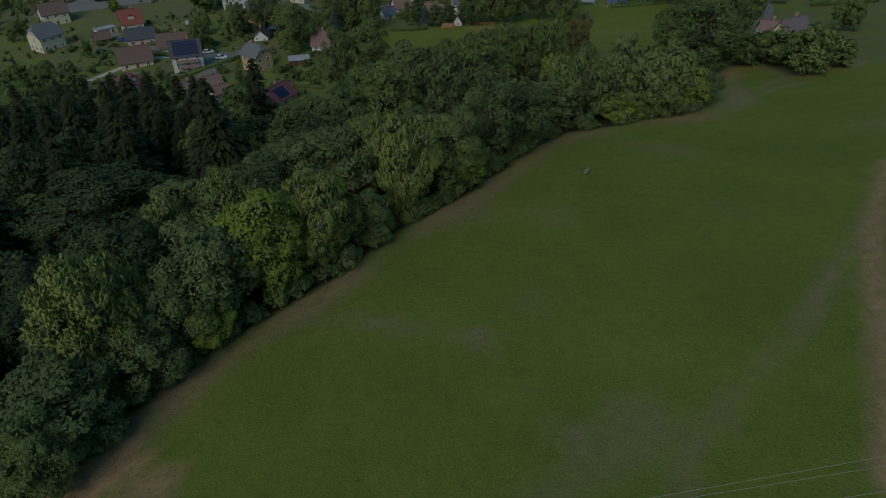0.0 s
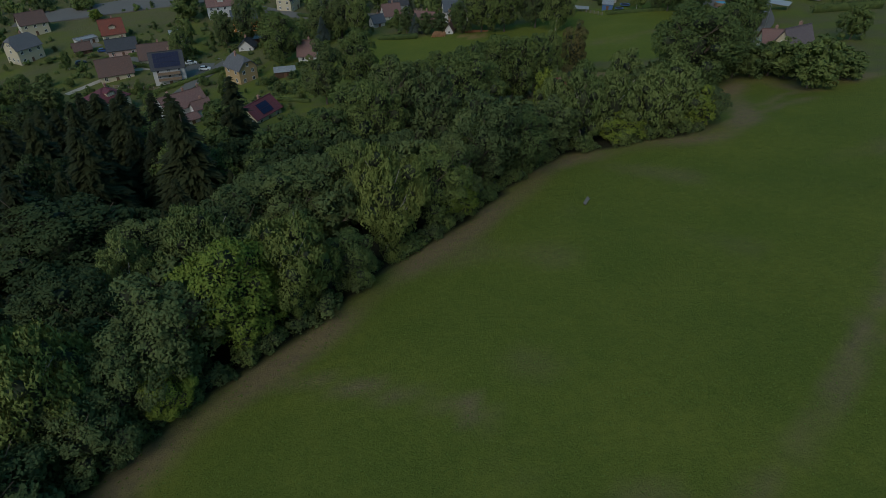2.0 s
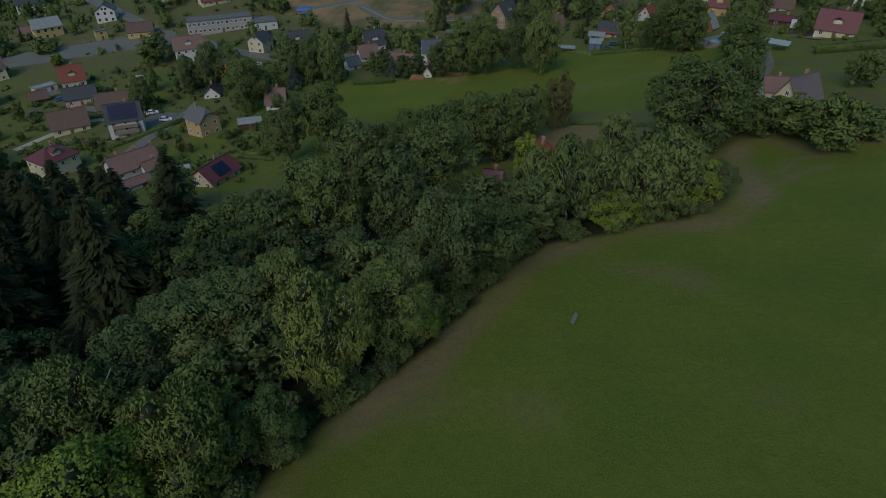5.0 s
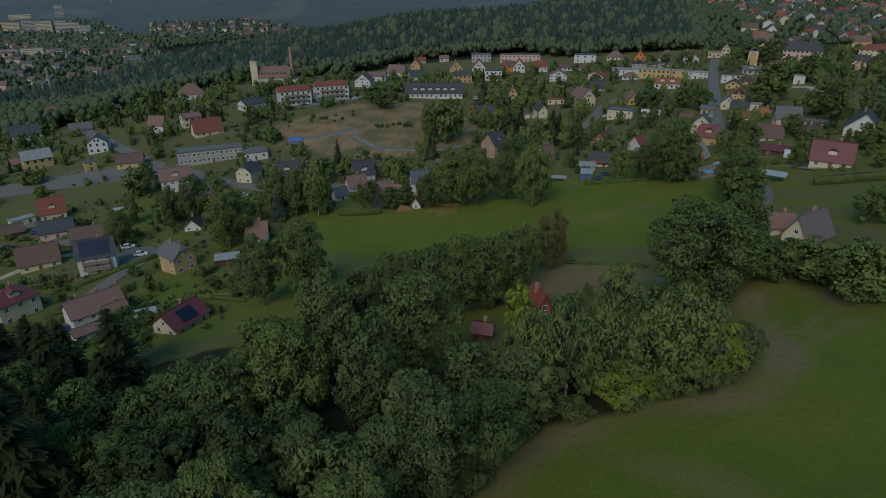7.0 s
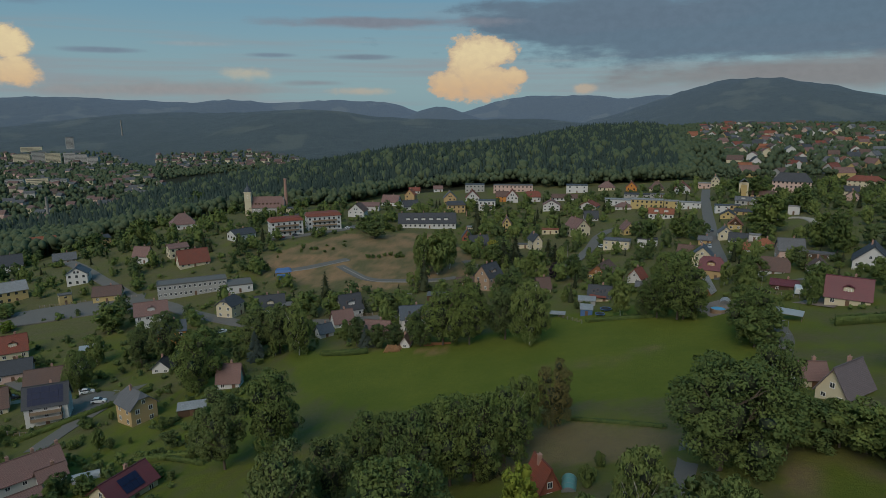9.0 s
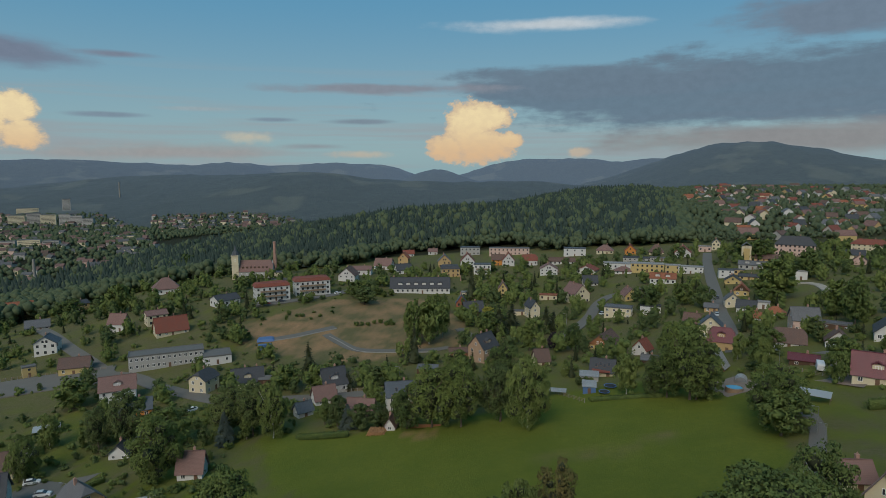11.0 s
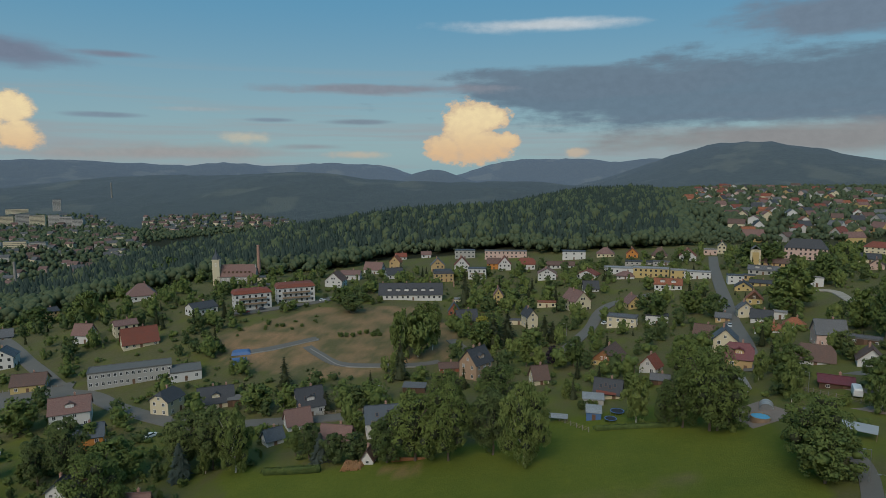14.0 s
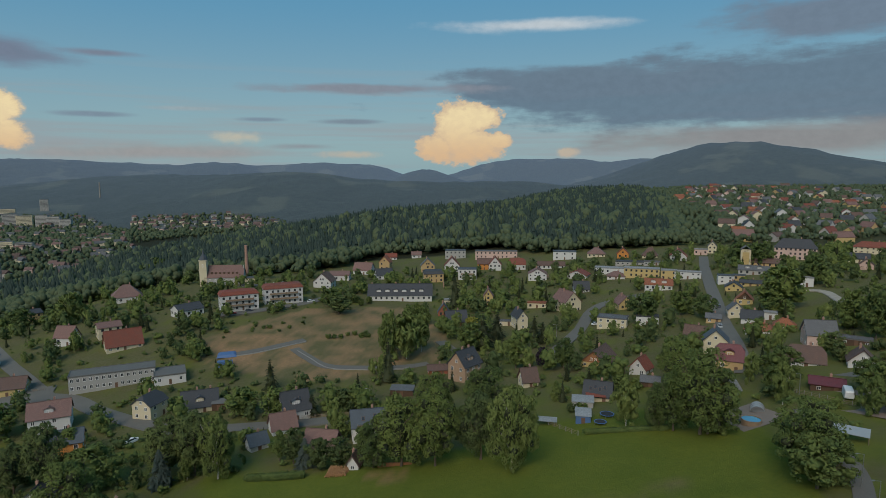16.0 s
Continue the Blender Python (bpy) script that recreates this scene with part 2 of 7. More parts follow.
ROOF = {
    "red": tiled("red_roof_tiles", (0.259, 0.061, 0.032), (0.144, 0.054, 0.036)),
    "orange": tiled("orange_roof_tiles", (0.331, 0.108, 0.043), (0.202, 0.072, 0.043)),
    "brown": tiled("brown_roof_tiles", (0.151, 0.083, 0.061), (0.094, 0.061, 0.050)),
    "pink": tiled("faded_red_roof_tiles", (0.230, 0.122, 0.101), (0.158, 0.094, 0.079)),
    "maroon": tiled("maroon_roof_sheets", (0.158, 0.032, 0.036), (0.101, 0.029, 0.032), 0.5, 0.5),
    "dark": tiled("dark_slate_roof", (0.061, 0.063, 0.071), (0.040, 0.042, 0.045)),
    "grey": tiled("grey_slate_roof", (0.144, 0.144, 0.148), (0.094, 0.094, 0.097)),
    "blue": tiled("blue_grey_roof", (0.094, 0.112, 0.133), (0.065, 0.076, 0.086)),
    "tin": tiled("pale_sheet_roof", (0.302, 0.302, 0.295), (0.202, 0.194, 0.187), 0.8, 0.45),
    "mauve": tiled("mauve_grey_roof", (0.190, 0.145, 0.145), (0.120, 0.095, 0.095)),
    "felt": material("roofing_felt", (0.122, 0.119, 0.112), 0.95, 0.3, 1.5, 0.3, 12),
}
FRAME = material("white_window_frame", (0.70, 0.70, 0.68), 0.5, 0.1)
BROWN_FRAME = material("brown_window_frame", (0.13, 0.07, 0.04), 0.6, 0.2)
CHIMNEY = material("chimney_brick", (0.34, 0.20, 0.15), 0.95, 0.4, 3.0, 0.4, 14)
CONCRETE = material("concrete", (0.24, 0.225, 0.20), 0.95, 0.3, 2.0, 0.3, 14)
ASPHALT = material("asphalt", (0.132, 0.122, 0.106), 0.95, 0.3, 0.8, 0.2, 30, tint=(0.088, 0.082, 0.072))
PAVING = material("paving", (0.21, 0.165, 0.135), 0.9, 0.3, 1.0, 0.3, 20)
GRAVEL = material("gravel", (0.36, 0.31, 0.25), 0.95, 0.5, 1.0, 0.5, 10)
METAL = material("galvanised_steel", (0.30, 0.30, 0.29), 0.45, 0.15, 2.0, metal=0.7)
WOOD = material("weathered_wood", (0.24, 0.17, 0.11), 0.9, 0.4, 3.0, 0.4, 14)


def glass(name, colour, rough=0.08):
    mat = material(name, colour, rough, 0.2, 0.6)
    mat.node_tree.nodes["Principled BSDF"].inputs["Specular IOR Level"].default_value = 0.8
    return mat


PANE = glass("window_glass", (0.035, 0.04, 0.045))
SOLAR = material("solar_cells", (0.010, 0.016, 0.045), 0.5, 0.15)
SOLAR.node_tree.nodes["Principled BSDF"].inputs["Specular IOR Level"].default_value = 0.2

# ---- the lie of the land ----
XS = [-500, -260, -140, -60, 10, 70, 130, 220, 380, 700]
YS, HEIGHTS = [], []


def land_row(y, *heights):
    """Heights along a line across the valley at XS."""
    YS.append(y)
    HEIGHTS.append(heights)


land_row(-150, -46.6, -31.4, -15.9, -3.4, 5.4, 9.7, 11.6, 12.5, 13.8, 19.8)
land_row(0, -53.2, -43.0, -27.3, -9.4, 2.7, 7.2, 8.8, 9.3, 10.0, 15.0)
land_row(50, -55.1, -47.1, -33.0, -14.4, -1.2, 4.0, 5.9, 6.8, 8.9, 13.4)
land_row(105, -57.0, -51.2, -40.2, -24.3, -10.7, -2.7, 0.6, 3.4, 7.6, 11.7)
land_row(165, -59.1, -54.3, -46.9, -36.2, -25.9, -15.3, -7.6, -0.2, 5.9, 9.7)
land_row(220, -61.5, -55.6, -49.7, -40.8, -33.1, -24.4, -14.9, -4.2, 3.5, 7.6)
land_row(280, -65.2, -55.7, -48.2, -42.8, -38.3, -30.8, -21.7, -9.6, -0.1, 4.8)
land_row(340, -69.2, -55.5, -44.7, -43.0, -40.9, -36.7, -28.1, -14.7, -4.5, 1.4)
land_row(420, -74.7, -57.0, -36.7, -32.0, -36.9, -38.2, -32.5, -18.7, -11.3, -4.1)
land_row(520, -81.3, -60.0, -34.0, -32.0, -35.0, -34.5, -30.3, -21.0, -20.3, -12.1)
land_row(700, -90.6, -71.5, -54.6, -45.2, -38.7, -33.4, -29.1, -26.1, -31.5, -25.6)
land_row(1000, -96.1, -76.3, -53.5, -37.0, -28.0, -25.0, -24.0, -20.0, -14.0, -31.0)
land_row(1500, -92.9, -88.0, -85.0, -80.0, -75.0, -70.0, -62.0, -50.0, -16.0, -1.6)


def smooth_land():
    gx, gy = np.arange(-500, 701, 10.0), np.arange(-150, 1501, 10.0)
    across = np.array([np.interp(gx, XS, h) for h in HEIGHTS])
    grid = np.array([np.interp(gy, YS, across[:, k]) for k in range(len(gx))]).T
    bell = np.exp(-0.5 * (np.arange(-5, 6) / 2.2) ** 2)
    bell /= bell.sum()
    for axis in (0, 1):
        grid = np.pad(grid, [(5, 5) if n == axis else (0, 0) for n in (0, 1)], mode="edge")
        grid = np.apply_along_axis(lambda v: np.convolve(v, bell, "valid"), axis, grid)
    return grid


LAND = smooth_land()
# far hills: middle x, y, height, half-widths
HILLS = [
    (-2396, 3892, 133, 900, 350), (-2126, 4051, 45, 500, 350), (-1573, 4304, 123, 600, 350), (-1148, 4233, 67, 230, 250),
    (-526, 4561, 158, 420, 300), (181, 4091, 112, 230, 200), (867, 4616, 185, 520, 300), (1738, 4361, 176, 300, 300),
    (1456, 2728, 159, 430, 600), (1753, 2603, 14, 480, 600), (1146, 2766, 53, 400, 500), (1959, 2382, 56, 500, 600),
    (-2966, 3462, 55, 1000, 400), (2740, 3026, 132, 900, 600), (1319, 4507, 86, 240, 300), (-959, 4538, 51, 220, 300),
    (-128, 4692, 77, 200, 300), (-330, 2150, 72, 300, 330), (150, 2150, 45, 330, 260), (-900, 2500, 95, 700, 420),
    (500, 2300, 48, 350, 300),
]


def land(x, y):
    """Height of the ground; x and y may be arrays."""
    x, y = np.asarray(x, float), np.asarray(y, float)
    u, v = np.clip((x + 500) / 10, 0, LAND.shape[1] - 1.001), np.clip((y + 150) / 10, 0, LAND.shape[0] - 1.001)
    i, j = u.astype(int), v.astype(int)
    a, b = u - i, v - j
    z = (LAND[j, i] * (1 - a) + LAND[j, i + 1] * a) * (1 - b) + (LAND[j + 1, i] * (1 - a) + LAND[j + 1, i + 1] * a) * b
    far = np.clip((y - 1450) / 500, 0, 1)
    far = far * far * (3 - 2 * far)
    z = z * (1 - far) - 70 * far
    for cx, cy, high, wx, wy in HILLS:
        z = z + high * np.exp(-(((x - cx) / wx) ** 2) - ((y - cy) / wy) ** 2) * np.clip((y - 1300) / 400, 0, 1)
    return z


def spot(x, y):
    return float(land(x, y))


def inside(x, y, ring):
    """Which of the points lie in a polygon."""
    hit = np.zeros(np.shape(x), bool)
    for (x0, y0), (x1, y1) in zip(ring, ring[1:] + ring[:1]):
        cross = ((y0 > y) != (y1 > y)) & (x < (x1 - x0) * (y - y0) / (y1 - y0 + 1e-9) + x0)
        hit ^= cross
    return hit


def near_line(x, y, line):
    """How far the points lie from a polyline."""
    best = np.full(np.shape(x), 1e9)
    for (x0, y0), (x1, y1) in zip(line, line[1:]):
        dx, dy = x1 - x0, y1 - y0
        s = np.clip(((x - x0) * dx + (y - y0) * dy) / (dx * dx + dy * dy), 0, 1)
        best = np.minimum(best, np.hypot(x - x0 - s * dx, y - y0 - s * dy))
    return best

# ---- building blocks ----


def mesh_of(name, bm, *mats):
    me = bpy.data.meshes.new(name)
    bm.to_mesh(me)
    bm.free()
    for m in mats:
        me.materials.append(m)
    return me


def part(name, bm, mat, parent, label=""):
    """Links a bmesh, or a mesh, as one mesh object under a thing or under a part."""
    me = bm if isinstance(bm, bpy.types.Mesh) else mesh_of(name, bm, mat)
    ob = new(name, me)
    ob.parent = parent
    return tagged(ob, label)


def thing(name, place, turn=0.0, label="", category="", group="", scale=1.0):
    ob = new(name)
    ob.empty_display_size = 0.5
    ob.matrix_world = Matrix.Translation(place) @ Matrix.Rotation(turn, 4, "Z") @ Matrix.Diagonal((scale, scale, scale, 1))
    return tagged(ob, label, category, group)


def box(bm, x0, x1, y0, y1, z0, z1):
    v = [bm.verts.new(p) for p in ((x0, y0, z0), (x1, y0, z0), (x1, y1, z0), (x0, y1, z0), (x0, y0, z1), (x1, y0, z1), (x1, y1, z1), (x0, y1, z1))]
    for f in ((0, 3, 2, 1), (4, 5, 6, 7), (0, 1, 5, 4), (1, 2, 6, 5), (2, 3, 7, 6), (3, 0, 4, 7)):
        bm.faces.new([v[i] for i in f])
    return bm


def blocks(*boxes):
    bm = bmesh.new()
    for b in boxes:
        box(bm, *b)
    return bm


def slab(bm, ring, thick):
    """A flat plate: ring of corners, thickened downward, with flat UVs in metres along its own slope."""
    ring = [Vector(p) for p in ring]
    n = (ring[1] - ring[0]).cross(ring[2] - ring[0]).normalized()
    if n.z < 0:
        ring.reverse()
        n = -n
    across = Vector((n.y, -n.x, 0))
    across = across.normalized() if across.length > 1e-4 else Vector((1, 0, 0))
    along = n.cross(across)
    top = [bm.verts.new(p) for p in ring]
    low = [bm.verts.new(p - n * thick) for p in ring]
    faces = [bm.faces.new(top), bm.faces.new(low[::-1])]
    for k in range(len(ring)):
        j = (k + 1) % len(ring)
        faces.append(bm.faces.new((top[k], low[k], low[j], top[j])))
    layer = bm.loops.layers.uv.verify()
    for f in faces:
        for loop in f.loops:
            loop[layer].uv = (loop.vert.co.dot(across), loop.vert.co.dot(along))
    return bm


def tube(bm, a, b, r0, r1=None, sides=8):
    """A tapered round bar from a to b."""
    a, b = Vector(a), Vector(b)
    r1 = r0 if r1 is None else r1
    turn = (b - a).to_track_quat("Z", "Y").to_matrix()
    rings = []
    for centre, r in ((a, r0), (b, r1)):
        rings.append([bm.verts.new(centre + turn @ Vector((r * math.cos(s), r * math.sin(s), 0))) for s in (2 * math.pi * k / sides for k in range(sides))])
    for k in range(sides):
        bm.faces.new((rings[0][k], rings[0][(k + 1) % sides], rings[1][(k + 1) % sides], rings[1][k]))
    bm.faces.new(rings[0][::-1])
    bm.faces.new(rings[1])
    return bm


# ---- houses ----
def window_meshes(mat):
    """One casement frame with a mullion, in one piece; 1 m square."""
    bm = bmesh.new()
    us, vs = (-0.5, -0.42, -0.035, 0.035, 0.42, 0.5), (-0.5, -0.42, 0.43, 0.5)
    front = {(i, j): bm.verts.new((u, -0.06, v)) for i, u in enumerate(us) for j, v in enumerate(vs)}
    back = {(i, j): bm.verts.new((u, 0.03, v)) for i, u in enumerate(us) for j, v in enumerate(vs)}
    cells = [(i, j) for i in range(5) for j in range(3) if not (j == 1 and i in (1, 3))]
    for i, j in cells:
        ring = [(i, j), (i + 1, j), (i + 1, j + 1), (i, j + 1)]
        bm.faces.new([front[k] for k in ring])
        bm.faces.new([back[k] for k in reversed(ring)])
        for a, b, other in ((ring[0], ring[1], (i, j - 1)), (ring[1], ring[2], (i + 1, j)), (ring[2], ring[3], (i, j + 1)), (ring[3], ring[0], (i - 1, j))):
            if other not in cells:
                bm.faces.new((front[b], front[a], back[a], back[b]))
    bmesh.ops.recalc_face_normals(bm, faces=bm.faces)
    return mesh_of("window_frame", bm, mat)


WINDOW = {"white": window_meshes(FRAME), "brown": window_meshes(BROWN_FRAME)}


def whole_window():
    """Frame and dark glass in one piece, for houses further off."""
    bm = bmesh.new()
    box(bm, -0.5, 0.5, -0.05, 0.03, -0.5, 0.5)
    bm.faces.ensure_lookup_table()
    face = min(bm.faces, key=lambda f: f.calc_center_median().y)
    bmesh.ops.inset_individual(bm, faces=[face], thickness=0.07, depth=-0.03)
    face.material_index = 1
    bm.normal_update()
    return mesh_of("window", bm, FRAME, PANE)


FAR_WINDOW = whole_window()
GLASS = mesh_of("pane", blocks((-0.42, 0.42, -0.02, 0.0, -0.43, 0.43)), PANE)
DOOR = mesh_of("door", blocks((-0.5, 0.5, -0.06, 0.02, 0, 2.05), (-0.38, 0.38, -0.09, -0.06, 1.1, 1.85), (-0.38, 0.38, -0.09, -0.06, 0.2, 0.95)), BROWN_FRAME)
GARAGE = mesh_of("garage_door", blocks(*[(-1.2, 1.2, -0.06 - 0.01 * (k % 2), 0.02, 0.44 * k, 0.44 * k + 0.43) for k in range(5)]), BROWN_FRAME)


def put(me, name, parent, place, turn=0.0, size=(1, 1, 1)):
    ob = new(name, me)
    ob.parent = parent
    ob.matrix_basis = Matrix.Translation(place) @ Matrix.Rotation(turn, 4, "Z") @ Matrix.Diagonal((*size, 1))
    return ob


def chimney(parent, x, y, z, high=1.6, mat=None):
    bm = blocks((-0.3, 0.3, -0.3, 0.3, -1.6, high), (-0.36, 0.36, -0.36, 0.36, high, high + 0.12))
    tube(bm, (0, 0, high + 0.12), (0, 0, high + 0.45), 0.12)
    ob = part("chimney", bm, mat or CHIMNEY, parent)
    ob.location = (x, y, z)


def shell(w, d, h, r, style, mat, base=1.6):
    """Walls with a thickness to the gable tips; ridge along x."""
    bm = box(bmesh.new(), -w / 2, w / 2, -d / 2, d / 2, -base, h)
    if style in ("gable", "half"):
        for s in (-1, 1):
            x0, x1 = s * w / 2, s * (w / 2 - 0.35)
            cut = 1.0 if style == "gable" else 0.55
            span = d / 2 * (1 - cut)
            ring = [(-d / 2, h), (d / 2, h)] + ([(0, h + r)] if style == "gable" else [(span, h + r * cut), (-span, h + r * cut)])
            a, b = [bm.verts.new((x0, y, z)) for y, z in ring], [bm.verts.new((x1, y, z)) for y, z in ring]
            bm.faces.new(a), bm.faces.new(b[::-1])
            for k in range(len(ring)):
                j = (k + 1) % len(ring)
                bm.faces.new((a[k], b[k], b[j], a[j]))
    bmesh.ops.recalc_face_normals(bm, faces=bm.faces)
    return bm


def roof_shape(w, d, h, r, style, over=0.5, thick=0.22):
    bm = bmesh.new()
    W, D = w / 2 + over, d / 2 + over
    drop = over * r / (d / 2)
    lift = thick * 0.9
    z0, z1 = h - drop + lift, h + r + lift
    if style == "gable":
        for s in (-1, 1):
            slab(bm, [(-W, s * D, z0), (W, s * D, z0), (W, 0, z1), (-W, 0, z1)], thick)
        box(bm, -W, W, -0.14, 0.14, z1 - 0.06, z1 + 0.1)
    elif style == "half":
        c = d * 0.20
        zc = h + r * 0.55 + lift
        yc = D * (z1 - zc) / (z1 - z0)
        for s in (-1, 1):
            slab(bm, [(-W, s * D, z0), (W, s * D, z0), (W, s * yc, zc), (W - c, 0, z1), (c - W, 0, z1), (-W, s * yc, zc)], thick)
            slab(bm, [(s * W, -yc, zc), (s * W, yc, zc), (s * (W - c), 0, z1)], thick)
    elif style == "hip":
        c = min(D, W * 0.98) * 0.95
        for s in (-1, 1):
            slab(bm, [(-W, s * D, z0), (W, s * D, z0), (W - c, 0, z1), (c - W, 0, z1)], thick)
            slab(bm, [(s * W, -D, z0), (s * W, D, z0), (s * (W - c), 0, z1)], thick)
    elif style == "mansard":
        m, zm = 1.3, h + r * 0.72
        for s in (-1, 1):
            slab(bm, [(-W, s * D, h + lift), (W, s * D, h + lift), (W - m, s * (D - m), zm), (m - W, s * (D - m), zm)], thick)
            slab(bm, [(s * W, -D, h + lift), (s * W, D, h + lift), (s * (W - m), D - m, zm), (s * (W - m), m - D, zm)], thick)
        c = D - m
        for s in (-1, 1):
            slab(bm, [(m - W, s * c, zm), (W - m, s * c, zm), (W - m - c, 0, h + r), (c + m - W, 0, h + r)], thick)
            slab(bm, [(s * (W - m), -c, zm), (s * (W - m), c, zm), (s * (W - m - c), 0, h + r)], thick)
    elif style == "shed":
        slab(bm, [(-W, -D, h + lift), (W, -D, h + lift), (W, D, h + r + lift), (-W, D, h + r + lift)], thick)
    else:
        slab(bm, [(-w / 2 - 0.15, -d / 2 - 0.15, h + 0.2), (w / 2 + 0.15, -d / 2 - 0.15, h + 0.2), (w / 2 + 0.15, d / 2 + 0.15, h + 0.2), (-w / 2 - 0.15, d / 2 + 0.15, h + 0.2)], 0.3)
        for b in ((-w / 2 - 0.15, w / 2 + 0.15, -d / 2 - 0.15, -d / 2 + 0.1), (-w / 2 - 0.15, w / 2 + 0.15, d / 2 - 0.1, d / 2 + 0.15), (-w / 2 - 0.15, -w / 2 + 0.1, -d / 2 + 0.1, d / 2 - 0.1), (w / 2 - 0.1, w / 2 + 0.15, -d / 2 + 0.1, d / 2 - 0.1)):
            box(bm, *b, h + 0.2, h + 0.45)
    return bm


HOUSES = []


def house(x, y, turn, w, d, h, r, style="gable", wall="white", roof="brown", label="", frames="white", bays=0, floors=0, dormers=0, skylights=0,
          chimneys=1, panels="", gable_wall="", balconies=0, category="house", name="house", sink=0.0, panes=True, doors=1, z=None):
    """One building: walls, roof, chimneys, windows with their panes, doors and add-ons; w runs along the ridge."""
    ground = (min(spot(x + a, y + b) for a in (-d / 3, d / 3) for b in (-d / 3, d / 3)) if z is None else z) - sink
    own = label or f"{wall}-walled house with a {roof} {style if style != 'half' else 'half-hipped'} roof among gardens"
    root = thing(name, (x, y, ground), radians(turn), own, category, "houses of the town")
    HOUSES.append((x, y, max(w, d) * 0.62))
    part("wall", shell(w, d, h, r, style, WALL[wall]), WALL[wall], root)
    part("roof", roof_shape(w, d, h, r, style), ROOF[roof], root)
    rng = random.Random(int(x * 7 + y * 13))
    if gable_wall and style == "gable":
        for s in (-1, 1):
            bm = bmesh.new()
            ring = [(-d / 2 + 0.05, h), (d / 2 - 0.05, h), (0, h + r - 0.05)]
            a = [bm.verts.new((s * (w / 2 + 0.06), p, q)) for p, q in ring]
            b = [bm.verts.new((s * (w / 2 + 0.005), p, q)) for p, q in ring]
            bm.faces.new(a), bm.faces.new(b[::-1])
            for k in range(3):
                bm.faces.new((a[k], b[k], b[(k + 1) % 3], a[(k + 1) % 3]))
            bmesh.ops.recalc_face_normals(bm, faces=bm.faces)
            part("gable_cladding", bm, WALL[gable_wall], root)
    rows_up = floors or max(1, round(h / 2.9))
    storey = h / rows_up
    wide, tall = (1.15, 1.35) if storey > 2.4 else (1.0, 0.9)

    def hole(px, py, pz, face, wd=wide, ht=tall):
        ob = put(WINDOW[frames] if panes else FAR_WINDOW, "window", root, (px, py, pz), face, (wd, 1, ht))
        if panes:
            put(GLASS, "pane", ob, (0, 0, 0))

    door_left = doors
    for side, (length, off, face) in enumerate(((w, d / 2, 0.0), (d, w / 2, math.pi / 2), (w, d / 2, math.pi), (d, w / 2, -math.pi / 2))):
        count = max(1, int(length / 2.9)) if not bays or side % 2 else bays
        c, s = math.cos(face), math.sin(face)
        for f in range(rows_up):
            for k in range(count):
                u = (k + 0.5 - count / 2) * length / count
                px, py = c * u + s * off, s * u - c * off
                if f == 0 and door_left and side in (0, 1) and k == count // 2:
                    put(DOOR, "door", root, (px, py, 0.05), face)
                    door_left -= 1
                elif rng.random() < 0.93:
                    hole(px, py, f * storey + storey * 0.56, face)
        if side % 2 and style in ("gable", "half") and r > 2.6:
            for u in ((-0.8, 0.8) if d > 8.5 else (0,)):
                hole(c * u + s * (off + 0.03), s * u - c * (off + 0.03), h + r * 0.28, face, 0.95, 1.15)
    pitch = math.atan2(r, d / 2)
    if style in ("gable", "half", "hip"):
        for k in range(chimneys):
            u = (k - (chimneys - 1) / 2) * w * 0.38 + w * 0.12
            chimney(root, u, d * 0.07, h + r * 0.86, r * 0.14 + 0.9)
        for k in range(dormers):
            u = (k - (dormers - 1) / 2) * w / max(dormers, 1) * 0.8
            dw, y0, zb, zt = 1.3, -d / 2 * 0.72, h + r * 0.28 - 0.5, h + r * 0.28 + 1.35
            bm = box(bmesh.new(), -dw, dw, 0, d * 0.34, -0.6, zt - zb)
            dorm = part("dormer", bm, WALL[wall], root)
            dorm.location = (u, y0, zb)
            put(WINDOW[frames], "window", dorm, (0, -0.02, (zt - zb) * 0.5), 0, (1.5, 1, 1.15))
            bm = bmesh.new()
            for s in (-1, 1):
                slab(bm, [(s * (dw + 0.25), -0.35, zt - zb - 0.05), (s * (dw + 0.25), d * 0.36, zt - zb - 0.05), (0, d * 0.36, zt - zb + 0.75), (0, -0.35, zt - zb + 0.75)], 0.12)
            part("dormer_roof", bm, ROOF[roof], dorm)
        for k in range(skylights):
            u = (k - (skylights - 1) / 2) * w / max(skylights, 1) * 0.7
            s = 0.42 + 0.12 * (k % 2)
            ob = part("skylight", blocks((-0.4, 0.4, -0.6, 0.6, 0.02, 0.1), (-0.46, 0.46, -0.66, 0.66, 0.0, 0.06)), BROWN_FRAME, root)
            part("pane", blocks((-0.36, 0.36, -0.55, 0.55, 0.1, 0.112)), PANE, ob)
            ob.matrix_basis = Matrix.Translation((u, -d / 2 * (1 - s), h + r * s + 0.24)) @ Matrix.Rotation(pitch, 4, "X")
    if panels and style in ("gable", "half", "hip"):
        cols, lines = (int(v) for v in panels.split("x"))
        for k in range(cols):
            for j in range(lines):
                ob = put(PANEL, "solar_panel", root, (0, 0, 0))
                run = 0.9 + j * 1.75
                ob.matrix_basis = Matrix.Translation(((k - (cols - 1) / 2) * 1.08, -d / 2 + run * math.cos(pitch), h + run * math.sin(pitch) + 0.34)) @ Matrix.Rotation(pitch, 4, "X")
